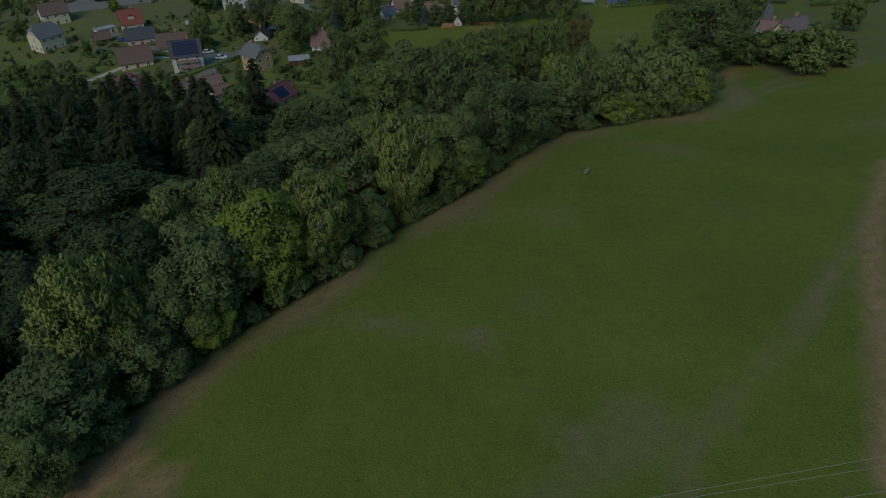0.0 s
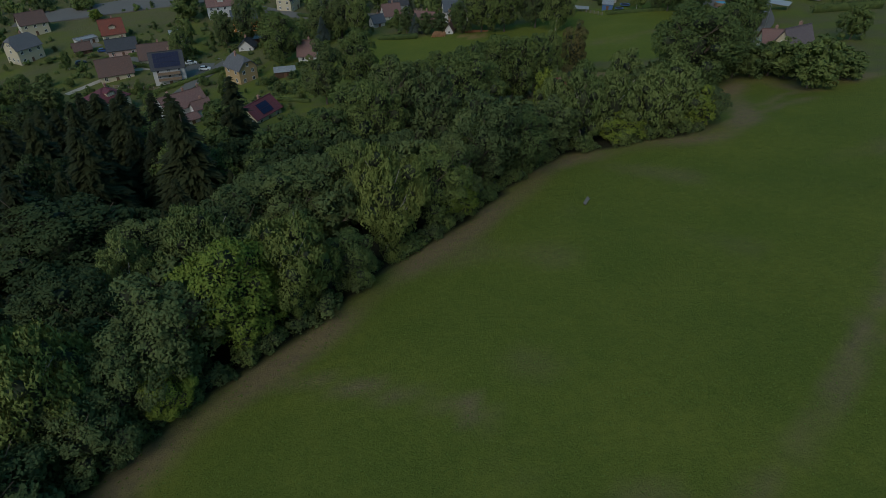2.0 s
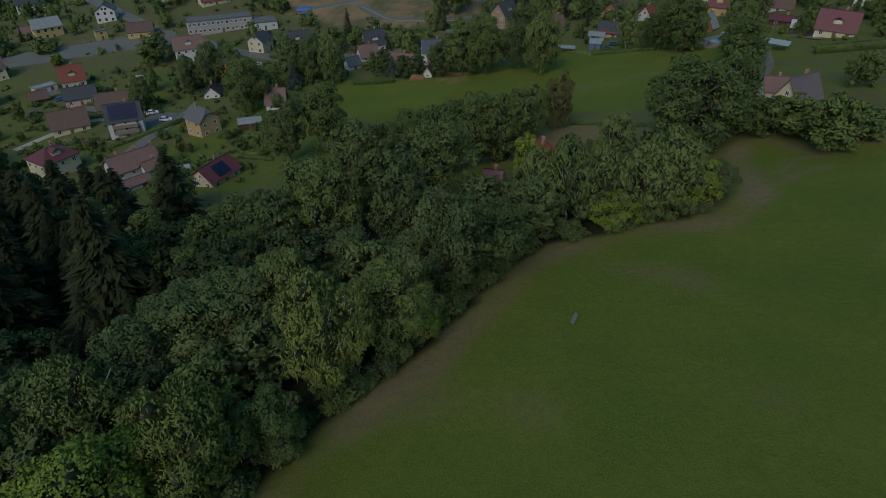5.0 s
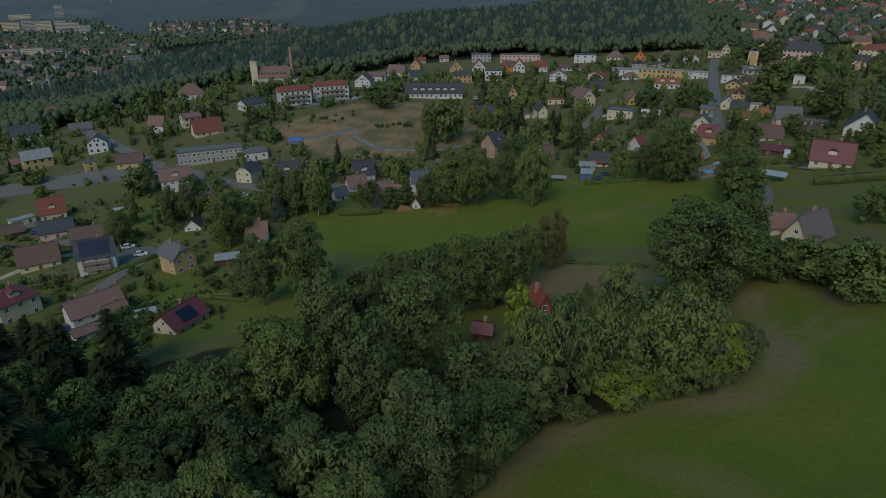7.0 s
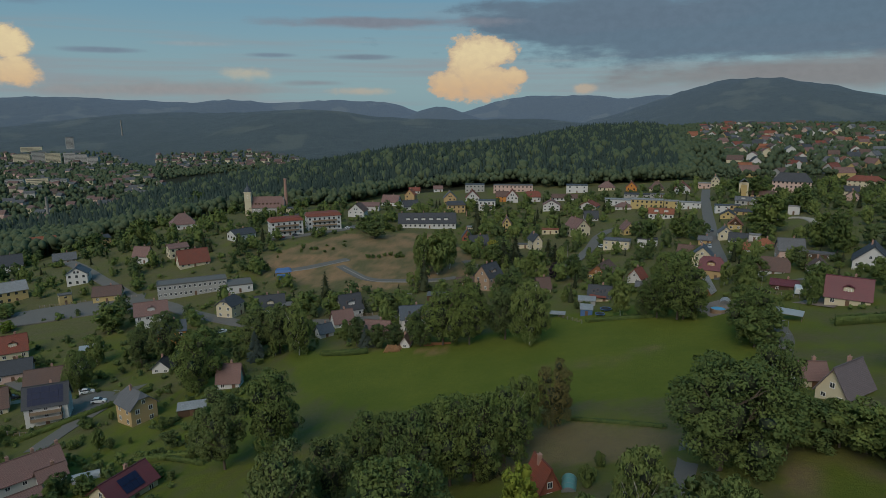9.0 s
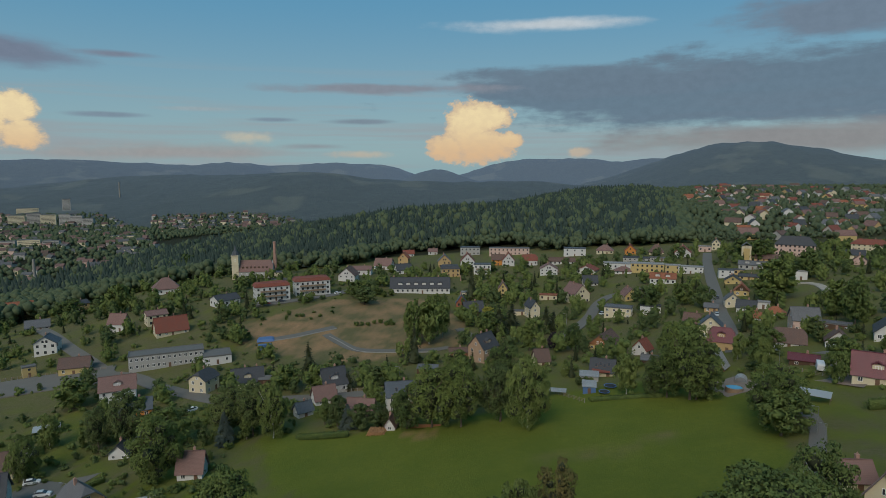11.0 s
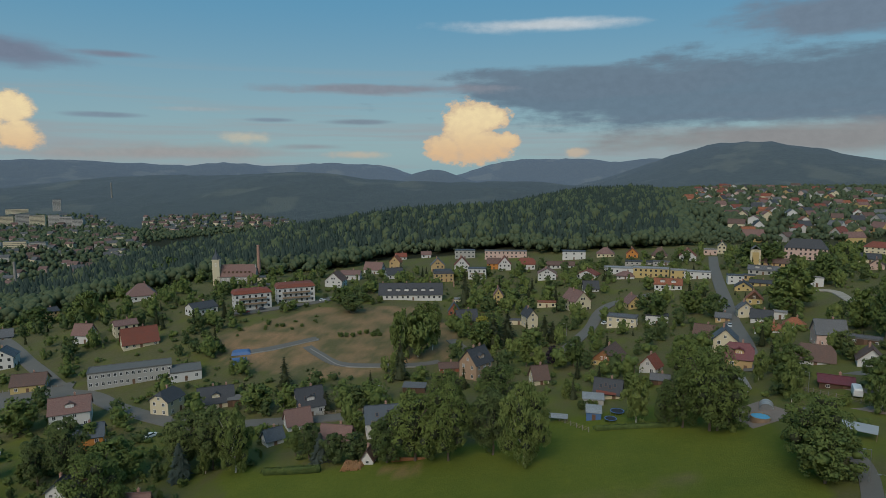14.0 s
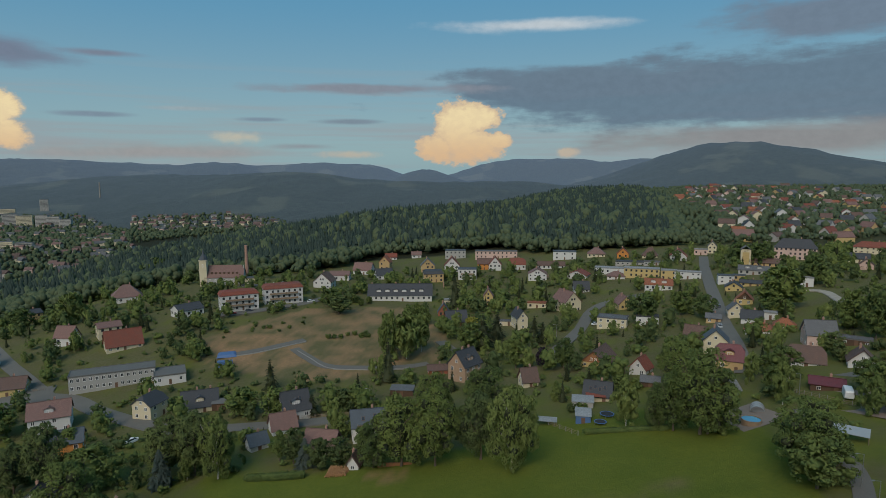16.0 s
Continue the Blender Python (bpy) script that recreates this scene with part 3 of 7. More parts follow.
    for k in range(balconies):
        ob = part("balcony", blocks((-w * 0.36, w * 0.36, -1.3, 0, -0.12, 0.05)), CONCRETE, root)
        ob.location = (0, -d / 2, storey * (k + 1) if rows_up > 1 else storey)
        part("railing", blocks((-w * 0.36, w * 0.36, -1.3, -1.25, 0.05, 1.0), (-w * 0.36, -w * 0.36 + 0.05, -1.25, 0, 0.05, 1.0), (w * 0.36 - 0.05, w * 0.36, -1.25, 0, 0.05, 1.0)), WOOD, ob)
    return root


PANEL = mesh_of("solar_panel", blocks((-0.52, 0.52, -0.83, 0.83, 0, 0.04)), SOLAR)

# ---- trees and shrubs ----


def leaf_cloud(rng, lobes, count, size, flat=0.5, droop=0.0):
    """Small pointed leaf sprays over the outsides of the lobes, more of them on top than below."""
    lobes = np.array(lobes, float)
    share = np.prod(lobes[:, 3:], axis=1) ** (2 / 3)
    which = rng.choice(len(lobes), count, p=share / share.sum())
    way = rng.normal(size=(count, 3))
    way[:, 2] = way[:, 2] * 0.9 + 0.35
    way /= np.linalg.norm(way, axis=1)[:, None]
    deep = rng.uniform(0.72, 1.15, count)[:, None]
    at = lobes[which, :3] + way * lobes[which, 3:] * deep
    normal = way * flat + rng.normal(size=(count, 3)) * 0.4 + (0, 0, 0.2)
    normal /= np.linalg.norm(normal, axis=1)[:, None]
    side = np.cross(normal, rng.normal(size=(count, 3)))
    side /= np.linalg.norm(side, axis=1)[:, None] + 1e-9
    if droop:
        side = side * 0.5 + (0, 0, -0.8 * droop)
        side /= np.linalg.norm(side, axis=1)[:, None]
    other = np.cross(normal, side)
    half = size * rng.uniform(0.6, 1.35, count)[:, None]
    long = half * (1.0 + 0.7 * droop)
    leaves = np.stack([at - side * long * 0.7 + other * half * 0.85, at - side * long * 0.9 - other * half * 0.8, at + side * long * 1.35 - normal * half * 0.3], 1)
    verts = leaves.reshape(-1, 3)
    return verts, np.arange(len(verts)).reshape(-1, 3)


def soften(me, centre, spread, bough=0.6):
    """Lets the leaves of a crown shade together as the rounded masses that they form: their normals lean outward from the crown's middle."""
    n = len(me.vertices)
    co = np.empty(n * 3)
    me.vertices.foreach_get("co", co)
    co = co.reshape(-1, 3)
    out = (co - centre) / spread
    out /= np.linalg.norm(out, axis=1)[:, None] + 1e-9
    facing = np.empty(n * 3)
    me.vertices.foreach_get("normal", facing)
    mixed = out * (1 - bough) + facing.reshape(-1, 3) * bough
    mixed /= np.linalg.norm(mixed, axis=1)[:, None] + 1e-9
    me.polygons.foreach_set("use_smooth", np.ones(len(me.polygons), bool))
    me.normals_split_custom_set_from_vertices(mixed.tolist())


ICO_V = np.array(((0, 0, -1), (0.72, -0.53, -0.45), (-0.28, -0.85, -0.45), (-0.89, 0, -0.45), (-0.28, 0.85, -0.45), (0.72, 0.53, -0.45), (0.28, -0.85, 0.45), (-0.72, -0.53, 0.45), (-0.72, 0.53, 0.45), (0.28, 0.85, 0.45), (0.89, 0, 0.45), (0, 0, 1)), float)
ICO_F = np.array(((0, 2, 1), (1, 5, 0), (0, 3, 2), (0, 4, 3), (0, 5, 4), (1, 10, 5), (2, 6, 1), (3, 7, 2), (4, 8, 3), (5, 9, 4), (1, 6, 10), (2, 7, 6), (3, 8, 7), (4, 9, 8), (5, 10, 9), (6, 11, 10), (7, 11, 6), (8, 11, 7), (9, 11, 8), (10, 11, 9)))


def raw_mesh(name, verts, quads, tris, mat, inner=0):
    """A mesh from plain lists; its last inner faces are dark filler for the shade within a crown."""
    me = bpy.data.meshes.new(name)
    verts = np.asarray(verts, np.float32)
    quads, tris = np.asarray(quads, np.int32).reshape(-1, 4), np.asarray(tris, np.int32).reshape(-1, 3)
    me.vertices.add(len(verts))
    me.vertices.foreach_set("co", verts.ravel())
    me.loops.add(quads.size + tris.size)
    me.loops.foreach_set("vertex_index", np.concatenate([quads.ravel(), tris.ravel()]))
    me.polygons.add(len(quads) + len(tris))
    me.polygons.foreach_set("loop_start", np.concatenate([np.arange(len(quads)) * 4, quads.size + np.arange(len(tris)) * 3]).astype(np.int32))
    me.update(calc_edges=True)
    me.materials.append(mat)
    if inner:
        me.materials.append(CROWN_SHADE)
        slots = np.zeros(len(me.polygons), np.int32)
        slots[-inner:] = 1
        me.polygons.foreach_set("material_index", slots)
    return me


# half-width, middle, boughs and their size for each form
CROWN = {"oak": (0.36, 0.52, 30, 0.125), "lime": (0.34, 0.52, 30, 0.115), "ash": (0.31, 0.52, 30, 0.105), "birch": (0.25, 0.53, 30, 0.08), "poplar": (0.12, 0.52, 16, 0.085), "shrub": (0.46, 0.45, 11, 0.25), "hedge": (0.5, 0.45, 10, 0.25)}


def crown_mesh(kind, seed, count, size, lumps=2, full=False):
    """A crown for a tree 1 m high, down almost to the ground: boughs on an uneven envelope, each with smaller tufts on its outside."""
    rng = np.random.default_rng(seed)
    shape = CROWN[kind]
    wide, mid, number, lobe = shape
    tall = 0.48 if kind in ("oak", "lime", "ash", "birch") else 0.46
    boughs, tufts = [], []
    lean = rng.uniform(0, 6.28)
    for k in range(number):
        f = (k + 0.5) / number
        elev = math.asin(1 - 2 * f)
        az = k * 2.39996 + rng.uniform(-0.5, 0.5)
        c = math.cos(elev)
        stretch = rng.uniform(0.6, 1.1) * (1 + 0.16 * math.cos(az - lean))
        p = np.array((wide * c * math.cos(az) * stretch, wide * c * math.sin(az) * stretch, mid + (tall - lobe * 0.55) * math.sin(elev) * (stretch if elev < 0 else rng.uniform(0.76, 1.06))))
        r = lobe * rng.uniform(0.65, 1.3)
        high = r * (1.25 if kind in ("birch", "poplar") else 0.85)
        boughs.append((*p, r, r, high))
        out = p - (0, 0, mid)
        out /= np.linalg.norm(out) + 1e-9
        for _ in range(7 if kind not in ("shrub", "hedge") else 4):
            d = rng.normal(size=3) + out * 1.0 + (0, 0, 0.5)
            d /= np.linalg.norm(d)
            q = r * rng.uniform(0.2, 0.4)
            tufts.append((*(p + d * (r, r, high) * 0.85), q, q, q * (1.5 if kind == "birch" else 0.8)))
    middle = (0, 0, mid, wide * 0.66, wide * 0.66, tall * 0.7)
    verts, tris = leaf_cloud(rng, boughs + tufts + tufts + [middle], count, size, 0.7, 1.0 if kind == "birch" else 0.0)
    faces, extra = [tris], []
    low, high = (0.72, 1.02) if full else (0.5, 0.82)
    for n, (px, py, pz, rx, ry, rz) in enumerate([*boughs[::lumps], middle]):
        extra.append(ICO_V * np.array((rx, ry, rz)) * rng.uniform(low, high, (12, 1)) * (1.25 if full and lumps > 2 else 1.0) + (px * 0.9, py * 0.9, pz - rz * 0.15))
        faces.append(ICO_F + len(verts) + 12 * n)
    return np.concatenate([verts, *extra]), [], np.concatenate(faces)


def spruce_mesh(seed, tiers, fans, slim=0.2, sprays=6):
    """Whorls of drooping boughs, each clad in small hanging sprays, round a dark inner cone that stands for the shade
    within; 1 m high.
    """
    rng = np.random.default_rng(seed)
    f = np.repeat(np.arange(tiers) / (tiers - 1), fans * sprays)
    bough = np.repeat(np.arange(tiers * fans), sprays)
    az = (rng.uniform(0, 6.28, tiers * fans))[bough]
    reach = (slim * (1 - f) ** 0.8 + 0.012) * rng.uniform(0.62, 1.22, tiers * fans)[bough]
    n = len(f)
    g = rng.uniform(0.25, 1.0, n)
    out, side = np.stack([np.cos(az), np.sin(az), np.zeros(n)], -1), np.stack([-np.sin(az), np.cos(az), np.zeros(n)], -1)
    up = np.array((0, 0, 1.0))
    z = 0.06 + 0.92 * f + rng.uniform(-0.012, 0.012, n)
    at = out * (reach * g)[:, None] + side * (reach * rng.uniform(-0.34, 0.34, n) * (1.15 - g * 0.7))[:, None] + up * (z - reach * 0.42 * g * g)[:, None]
    turn = rng.uniform(-0.8, 0.8, n)[:, None]
    d, w = out * np.cos(turn) + side * np.sin(turn), side * np.cos(turn) - out * np.sin(turn)
    e = (slim * (0.55 + 0.6 * (1 - f)) * rng.uniform(0.16, 0.30, n) * (6 / sprays) ** 0.35)[:, None]
    tip = at + d * e * 1.3 - up * e * rng.uniform(0.2, 0.9, n)[:, None]
    verts = np.stack([at - d * e * 0.5 - w * e * 0.5 + up * e * 0.2, at - d * e * 0.5 + w * e * 0.5 + up * e * 0.2, tip], 1).reshape(-1, 3)
    tris = np.arange(len(verts)).reshape(-1, 3)
    ring = [(slim * 0.62 * math.cos(a), slim * 0.62 * math.sin(a), 0.06) for a in np.arange(9) * 2 * math.pi / 9]
    cone = np.array([(len(verts) + k, len(verts) + (k + 1) % 9, len(verts) + 9) for k in range(9)])
    return np.vstack([verts, ring, [(0, 0, 0.94)]]), [], np.vstack([tris, cone])


def trunk_mesh(kind, seed):
    """A leaning, tapered trunk with limbs that fork up into the crown; 1 m high."""
    rng = random.Random(seed)
    bm = bmesh.new()
    thick = {"birch": 0.016, "poplar": 0.018, "spruce": 0.016}.get(kind, 0.024)
    top = 0.92 if kind == "spruce" else 0.62
    pts = [Vector((rng.uniform(-0.02, 0.02) * k, rng.uniform(-0.02, 0.02) * k, -0.04 + (top + 0.04) * k / 4)) for k in range(5)]
    for k in range(4):
        tube(bm, pts[k], pts[k + 1], thick * (1 - 0.2 * k), thick * (1 - 0.2 * (k + 1)), 6)
    if kind != "spruce":
        for k in range(7):
            a, f = k * 2.4 + rng.uniform(-0.3, 0.3), rng.uniform(0.22, 0.6)
            base = pts[0].lerp(pts[4], (f + 0.04) / (top + 0.04))
            reach = {"birch": 0.14, "poplar": 0.06}.get(kind, 0.22)
            end = base + Vector((math.cos(a) * reach, math.sin(a) * reach, rng.uniform(0.14, 0.26)))
            tube(bm, base, end, thick * 0.45, thick * 0.18, 5)
            tube(bm, base.lerp(end, 0.6), end + Vector((math.cos(a + 1) * 0.05, math.sin(a + 1) * 0.05, 0.12)), thick * 0.25, thick * 0.1, 4)
    return mesh_of("trunk", bm, PALE_BARK if kind == "birch" else BARK)


SPEC = {"oak": ("oak", "oak"), "lime": ("lime", "lime"), "ash": ("ash", "ash"), "birch": ("birch", "birch"), "poplar": ("poplar", "oak"), "shrub": ("shrub", "oak"),
        "copper": ("oak", "copper"), "plum": ("oak", "plum"), "gold": ("shrub", "gold"), "spruce": ("spruce", "spruce"), "blue": ("spruce", "blue"), "hedge": ("hedge", "ash"), "weeping": ("birch", "olive"), "alder": ("ash", "alder")}
SHAPES = {}


def tree_meshes(kind, fine, variant):
    key = (kind, fine, variant)
    if key not in SHAPES:
        form, leaf = SPEC[kind]
        seed = sum(map(ord, kind)) * 7 + variant * 101
        if form == "spruce":
            verts, quads, tris = spruce_mesh(seed, *((14, 7, 0.22, 4), (20, 9, 0.22, 8), (26, 10, 0.22, 14), (28, 11, 0.22, 18))[fine]) if kind == "spruce" else spruce_mesh(seed, 24, 10, 0.27, 10)
        else:
            count, size = ((1400, 0.031), (3000, 0.0220), (9500, 0.0128), (19000, 0.0103))[fine]
            if form in ("shrub", "hedge"):
                count, size = ((520, 0.065), (1000, 0.048), (2200, 0.033), (4200, 0.026))[fine]
            if form == "birch":
                size *= 0.74
            verts, quads, tris = crown_mesh(form, seed, count, size, 2, fine < 2)
        # how many faces of the inner filler get the shade colour
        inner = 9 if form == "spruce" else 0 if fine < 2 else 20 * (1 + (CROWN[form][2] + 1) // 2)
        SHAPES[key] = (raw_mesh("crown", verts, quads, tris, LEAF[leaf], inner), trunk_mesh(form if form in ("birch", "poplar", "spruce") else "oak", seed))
        if form != "spruce":
            soften(SHAPES[key][0], (0, 0, 0.42), (CROWN[form][0], CROWN[form][0], 0.5))
    return SHAPES[key]


TREE_WORDS = {
    "oak": "broad dark green deciduous tree", "lime": "bright yellow-green deciduous tree", "ash": "grey-green lobed deciduous tree",
    "birch": "light green birch", "alder": "dark green, shade-toned broadleaf tree", "weeping": "yellowish-green birch with drooping twigs", "poplar": "slim upright green poplar", "shrub": "rounded green garden shrub", "copper": "russet-tinged deciduous tree",
    "plum": "dark purple-leaved ornamental tree", "gold": "golden-green ornamental shrub", "spruce": "tall dark green spruce", "blue": "stiff blue-grey spruce", "hedge": "clipped dark green hedge plant"}
TREES = []


def tree(kind, x, y, high, wide=1.0, fine=None, where="", group="trees", z=None):
    rng = random.Random(int(x * 31 + y * 17 + high * 5))
    fine = (2 if y < 112 or high > 13 and y < 290 else 1 if y < 300 else 0) if fine is None else fine
    crown, trunk = tree_meshes(kind, fine, rng.randrange(3))
    ground = spot(x, y) if z is None else z
    small = kind in ("shrub", "gold", "hedge")
    root = thing("shrub" if small else ("spruce" if kind in ("spruce", "blue") else "tree"), (x, y, ground - 0.15), rng.uniform(0, 6.28), TREE_WORDS[kind] + " " + (where or "among houses and gardens"), "shrub" if small else "tree", group)
    for name, me in (("crown", crown), ("trunk", trunk)):
        ob = new(name, me)
        ob.parent = root
        ob.scale = (high * wide, high * wide, high)
    TREES.append((x, y))
    return root

# ---- ground ----
FIELD_EDGE = [(-46, 0), (-37, 24), (-34, 31), (-30.5, 39), (-24, 49), (-17, 56), (-11, 63), (-5, 72), (3, 80), (11, 90), (18, 101), (24, 106), (34, 107), (50, 109), (57, 115), (63, 137), (70, 146), (77, 143), (80, 133), (94, 139), (140, 146), (300, 160)]
FIELD = FIELD_EDGE + [(420, -300), (-46, -300)]
MEADOW = [(-34, 262), (-22, 225), (-5, 205), (20, 195), (45, 186), (75, 176), (92, 192), (104, 222), (107, 262), (88, 268), (60, 266), (40, 258), (20, 254), (0, 254), (-18, 259)]
DRY_PLOT = [(14, 160), (22, 170), (38, 175.5), (45, 174), (56, 163.5), (60, 158), (50, 151), (36, 156), (22, 154)]
BUILDING_LOT = [(-75, 387), (-60, 404), (-32, 436), (-2, 444), (30, 446), (41, 384), (34, 352), (4, 340), (-22, 340), (-42, 350), (-53, 357)]
YARD = [(-37, 20), (-34.5, 33), (-28, 36), (-22, 31), (-19, 18)]
BARE_SOIL = [(-68, 369), (-61, 386), (-45, 396), (-28, 388), (-38, 374), (-47, 362), (-55, 354)]
WORN_SPOT = [(11, 247), (10, 252), (18, 250), (23, 246), (18, 241)]
TRACKS = [[(17, 24), (20.5, 30.5), (28, 37), (37, 45.5), (50, 60)], [(33, 26), (40, 39), (45, 49), (52, 61), (64, 78)], [(-14, 52), (4, 46), (12, 30)], [(50, 110), (62, 118), (76, 124)], [(57, 116), (72, 128), (90, 136)]]


def cover_of(x, y):
    """Shares of lush grass, dry grass, bare soil and wood floor darkened for tree shade at a place."""
    field = inside(x, y, FIELD)
    edge = near_line(x, y, FIELD_EDGE)
    wob = np.array([noise.noise((a * 0.09, b * 0.09, 3)) for a, b in zip(x, y)])
    wob2 = np.array([noise.noise((a * 0.35, b * 0.35, 8)) for a, b in zip(x, y)])
    lush = np.where(field, 1.0, np.clip(np.where(y < 300, 0.42, 0.08) + 0.8 * wob + 0.6 * wob2, 0, 0.85))
    lush = np.maximum(lush, inside(x, y, MEADOW) * 1.0)
    lush = np.maximum(lush, inside(x, y, [(-78, 164), (-22, 164), (-18, 200), (-30, 240), (-62, 236), (-72, 205)]) * np.clip(0.75 + wob2, 0.3, 1))
    dry = np.where(field, np.clip(1.5 - np.abs(edge - 2.0) / (2.3 + 1.4 * wob), 0, 1) * np.clip(0.85 + wob * 1.5, 0.3, 1), 0)
    for line in TRACKS:
        dry = np.maximum(dry, field * np.clip(1.0 - near_line(x, y, line) / (1.5 + wob2), 0, 1) * np.clip(0.75 + 0.9 * wob2 + wob, 0, 1))
    dry = np.maximum(dry, field * np.clip((wob - 0.25) * 1.6, 0, 0.5))
    dry = np.maximum(dry, inside(x, y, DRY_PLOT) * np.clip(0.85 + 0.4 * wob2, 0, 1))
    dry = np.maximum(dry, inside(x, y, BUILDING_LOT) * np.clip(0.72 + 1.5 * wob + 0.9 * wob2, 0.1, 1))
    soil = inside(x, y, BARE_SOIL) * np.clip(0.7 + wob + 0.6 * wob2, 0, 1)
    soil = np.maximum(soil, 0.8 * inside(x, y, YARD) * np.clip(0.75 + wob2, 0, 1))
    soil = np.maximum(soil, field * 0.75 * np.clip(1.1 - near_line(x, y, TRACKS[1]) / 1.6, 0, 1))
    soil = np.maximum(soil, inside(x, y, BUILDING_LOT) * np.clip(0.22 + 0.9 * wob + 0.5 * wob2, 0, 0.75))
    dry = np.maximum(dry, np.clip(1 - near_line(x, y, [(46, 214), (60, 212), (76, 216)]) / (4.0 + 5 * wob), 0, 1) * np.clip(0.45 + wob2, 0, 0.7))
    soil = np.maximum(soil, 0.6 * inside(x, y, WORN_SPOT) * np.clip(0.7 + wob2, 0, 1))
    # wood floor, and ground darkened to stand for shade among trees
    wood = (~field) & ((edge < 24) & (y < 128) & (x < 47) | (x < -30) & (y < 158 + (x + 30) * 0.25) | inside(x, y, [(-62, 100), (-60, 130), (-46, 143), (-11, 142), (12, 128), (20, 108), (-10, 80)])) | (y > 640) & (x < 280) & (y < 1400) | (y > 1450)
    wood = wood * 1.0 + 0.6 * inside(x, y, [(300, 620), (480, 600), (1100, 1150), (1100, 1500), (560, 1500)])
    return np.stack([lush, dry, soil, np.clip(wood, 0, 1)], -1)


def ground_material():
    mat = bpy.data.materials.new("grassland")
    mat.use_nodes = True
    t = mat.node_tree
    bsdf = t.nodes["Principled BSDF"]
    bsdf.inputs["Roughness"].default_value = 0.95
    bsdf.inputs["Specular IOR Level"].default_value = 0.1
    attr = t.nodes.new("ShaderNodeAttribute")
    attr.attribute_name = "cover"
    split = t.nodes.new("ShaderNodeSeparateColor")
    t.links.new(attr.outputs["Color"], split.inputs[0])
    lush, dry, soil = split.outputs
    wood = attr.outputs["Alpha"]
    c = t.nodes.new("ShaderNodeTexCoord")

    def speckle(scale, detail, rough=0.6, low=0.35, high=0.65):
        n = node(t, "ShaderNodeTexNoise", Scale=scale, Detail=detail, Roughness=rough)
        t.links.new(c.outputs["Object"], n.inputs["Vector"])
        m = t.nodes.new("ShaderNodeMapRange")
        m.inputs[1].default_value, m.inputs[2].default_value = low, high
        t.links.new(n.outputs["Fac"], m.inputs[0])
        return m.outputs[0]

    patchy, tufts, blades = speckle(0.075, 7, 0.7, 0.38, 0.62), speckle(0.9, 8, 0.75), speckle(5.0, 5, 0.75)
    green = blend(t, patchy, (0.086, 0.113, 0.014), (0.138, 0.149, 0.021))
    green = blend(t, calc(t, "MULTIPLY", tufts, 0.7), green, (0.060, 0.088, 0.011))
    green = blend(t, calc(t, "MULTIPLY", blades, 0.65), green, (0.142, 0.158, 0.030))
    rough = blend(t, tufts, (0.084, 0.082, 0.036), (0.146, 0.116, 0.074))
    col = blend(t, lush, blend(t, 0.22, rough, green), green)
    straw = blend(t, tufts, (0.235, 0.160, 0.090), (0.150, 0.115, 0.062))
    mask = calc(t, "MULTIPLY", dry, calc(t, "ADD", 0.6, calc(t, "MULTIPLY", tufts, 0.4)))
    col = blend(t, mask, col, straw)
    col = blend(t, soil, col, blend(t, tufts, (0.36, 0.205, 0.105), (0.23, 0.14, 0.08)))
    # near-black: shade under the trees is put into the wood floor's colour
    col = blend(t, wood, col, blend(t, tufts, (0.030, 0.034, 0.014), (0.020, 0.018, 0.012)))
    t.links.new(col, bsdf.inputs["Base Color"])
    h = calc(t, "ADD", calc(t, "MULTIPLY", tufts, 0.7), calc(t, "MULTIPLY", blades, 0.3))
    b = node(t, "ShaderNodeBump", Strength=0.6, Distance=0.25)
    t.links.new(h, b.inputs["Height"])
    t.links.new(b.outputs[0], bsdf.inputs["Normal"])
    return mat


def sheet(name, xs, ys, mat, height):
    gx, gy = np.meshgrid(xs, ys)
    x, y = gx.ravel(), gy.ravel()
    verts = np.stack([x, y, height(x, y)], -1)
    w = len(xs)
    base = (np.arange(len(ys) - 1)[:, None] * w + np.arange(w - 1)).ravel()
    faces = np.stack([base, base + 1, base + w + 1, base + w], -1)
    me = bpy.data.meshes.new(name)
    me.from_pydata(verts.tolist(), [], faces.tolist())
    me.materials.append(mat)
    me.polygons.foreach_set("use_smooth", np.ones(len(faces), bool))
    return new(name, me), x, y


def axis(*spans):
    return np.unique(np.concatenate([np.arange(a, b + 1e-6, s) for a, b, s in spans]).round(2))


def ground_height(x, y):
    z = land(x, y)
    small = np.array([noise.noise((a * 0.05, b * 0.05, 0)) for a, b in zip(x, y)]) * 0.5
    canopy = np.clip((y - 1350) / 300, 0, 1)
    rough = np.array([noise.noise((a * 0.011, b * 0.011, 5)) + 0.6 * noise.noise((a * 0.03, b * 0.03, 9)) for a, b in zip(x, y)])
    return z + small * np.clip((y + 20) / 40, 0, 1) * (y < 1300) + canopy * rough * 9


ground, gx_, gy_ = sheet("ground", axis((-2600, -1000, 90), (-1000, -300, 25), (-300, -120, 7), (-120, 130, 1.8), (130, 300, 7), (300, 1000, 25), (1000, 2600, 90)),
                         axis((-300, 10, 16), (10, 200, 1.8), (200, 470, 4), (470, 800, 12), (800, 1500, 28)), ground_material(), ground_height)

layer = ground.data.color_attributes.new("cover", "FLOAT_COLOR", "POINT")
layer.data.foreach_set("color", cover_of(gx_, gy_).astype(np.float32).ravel())


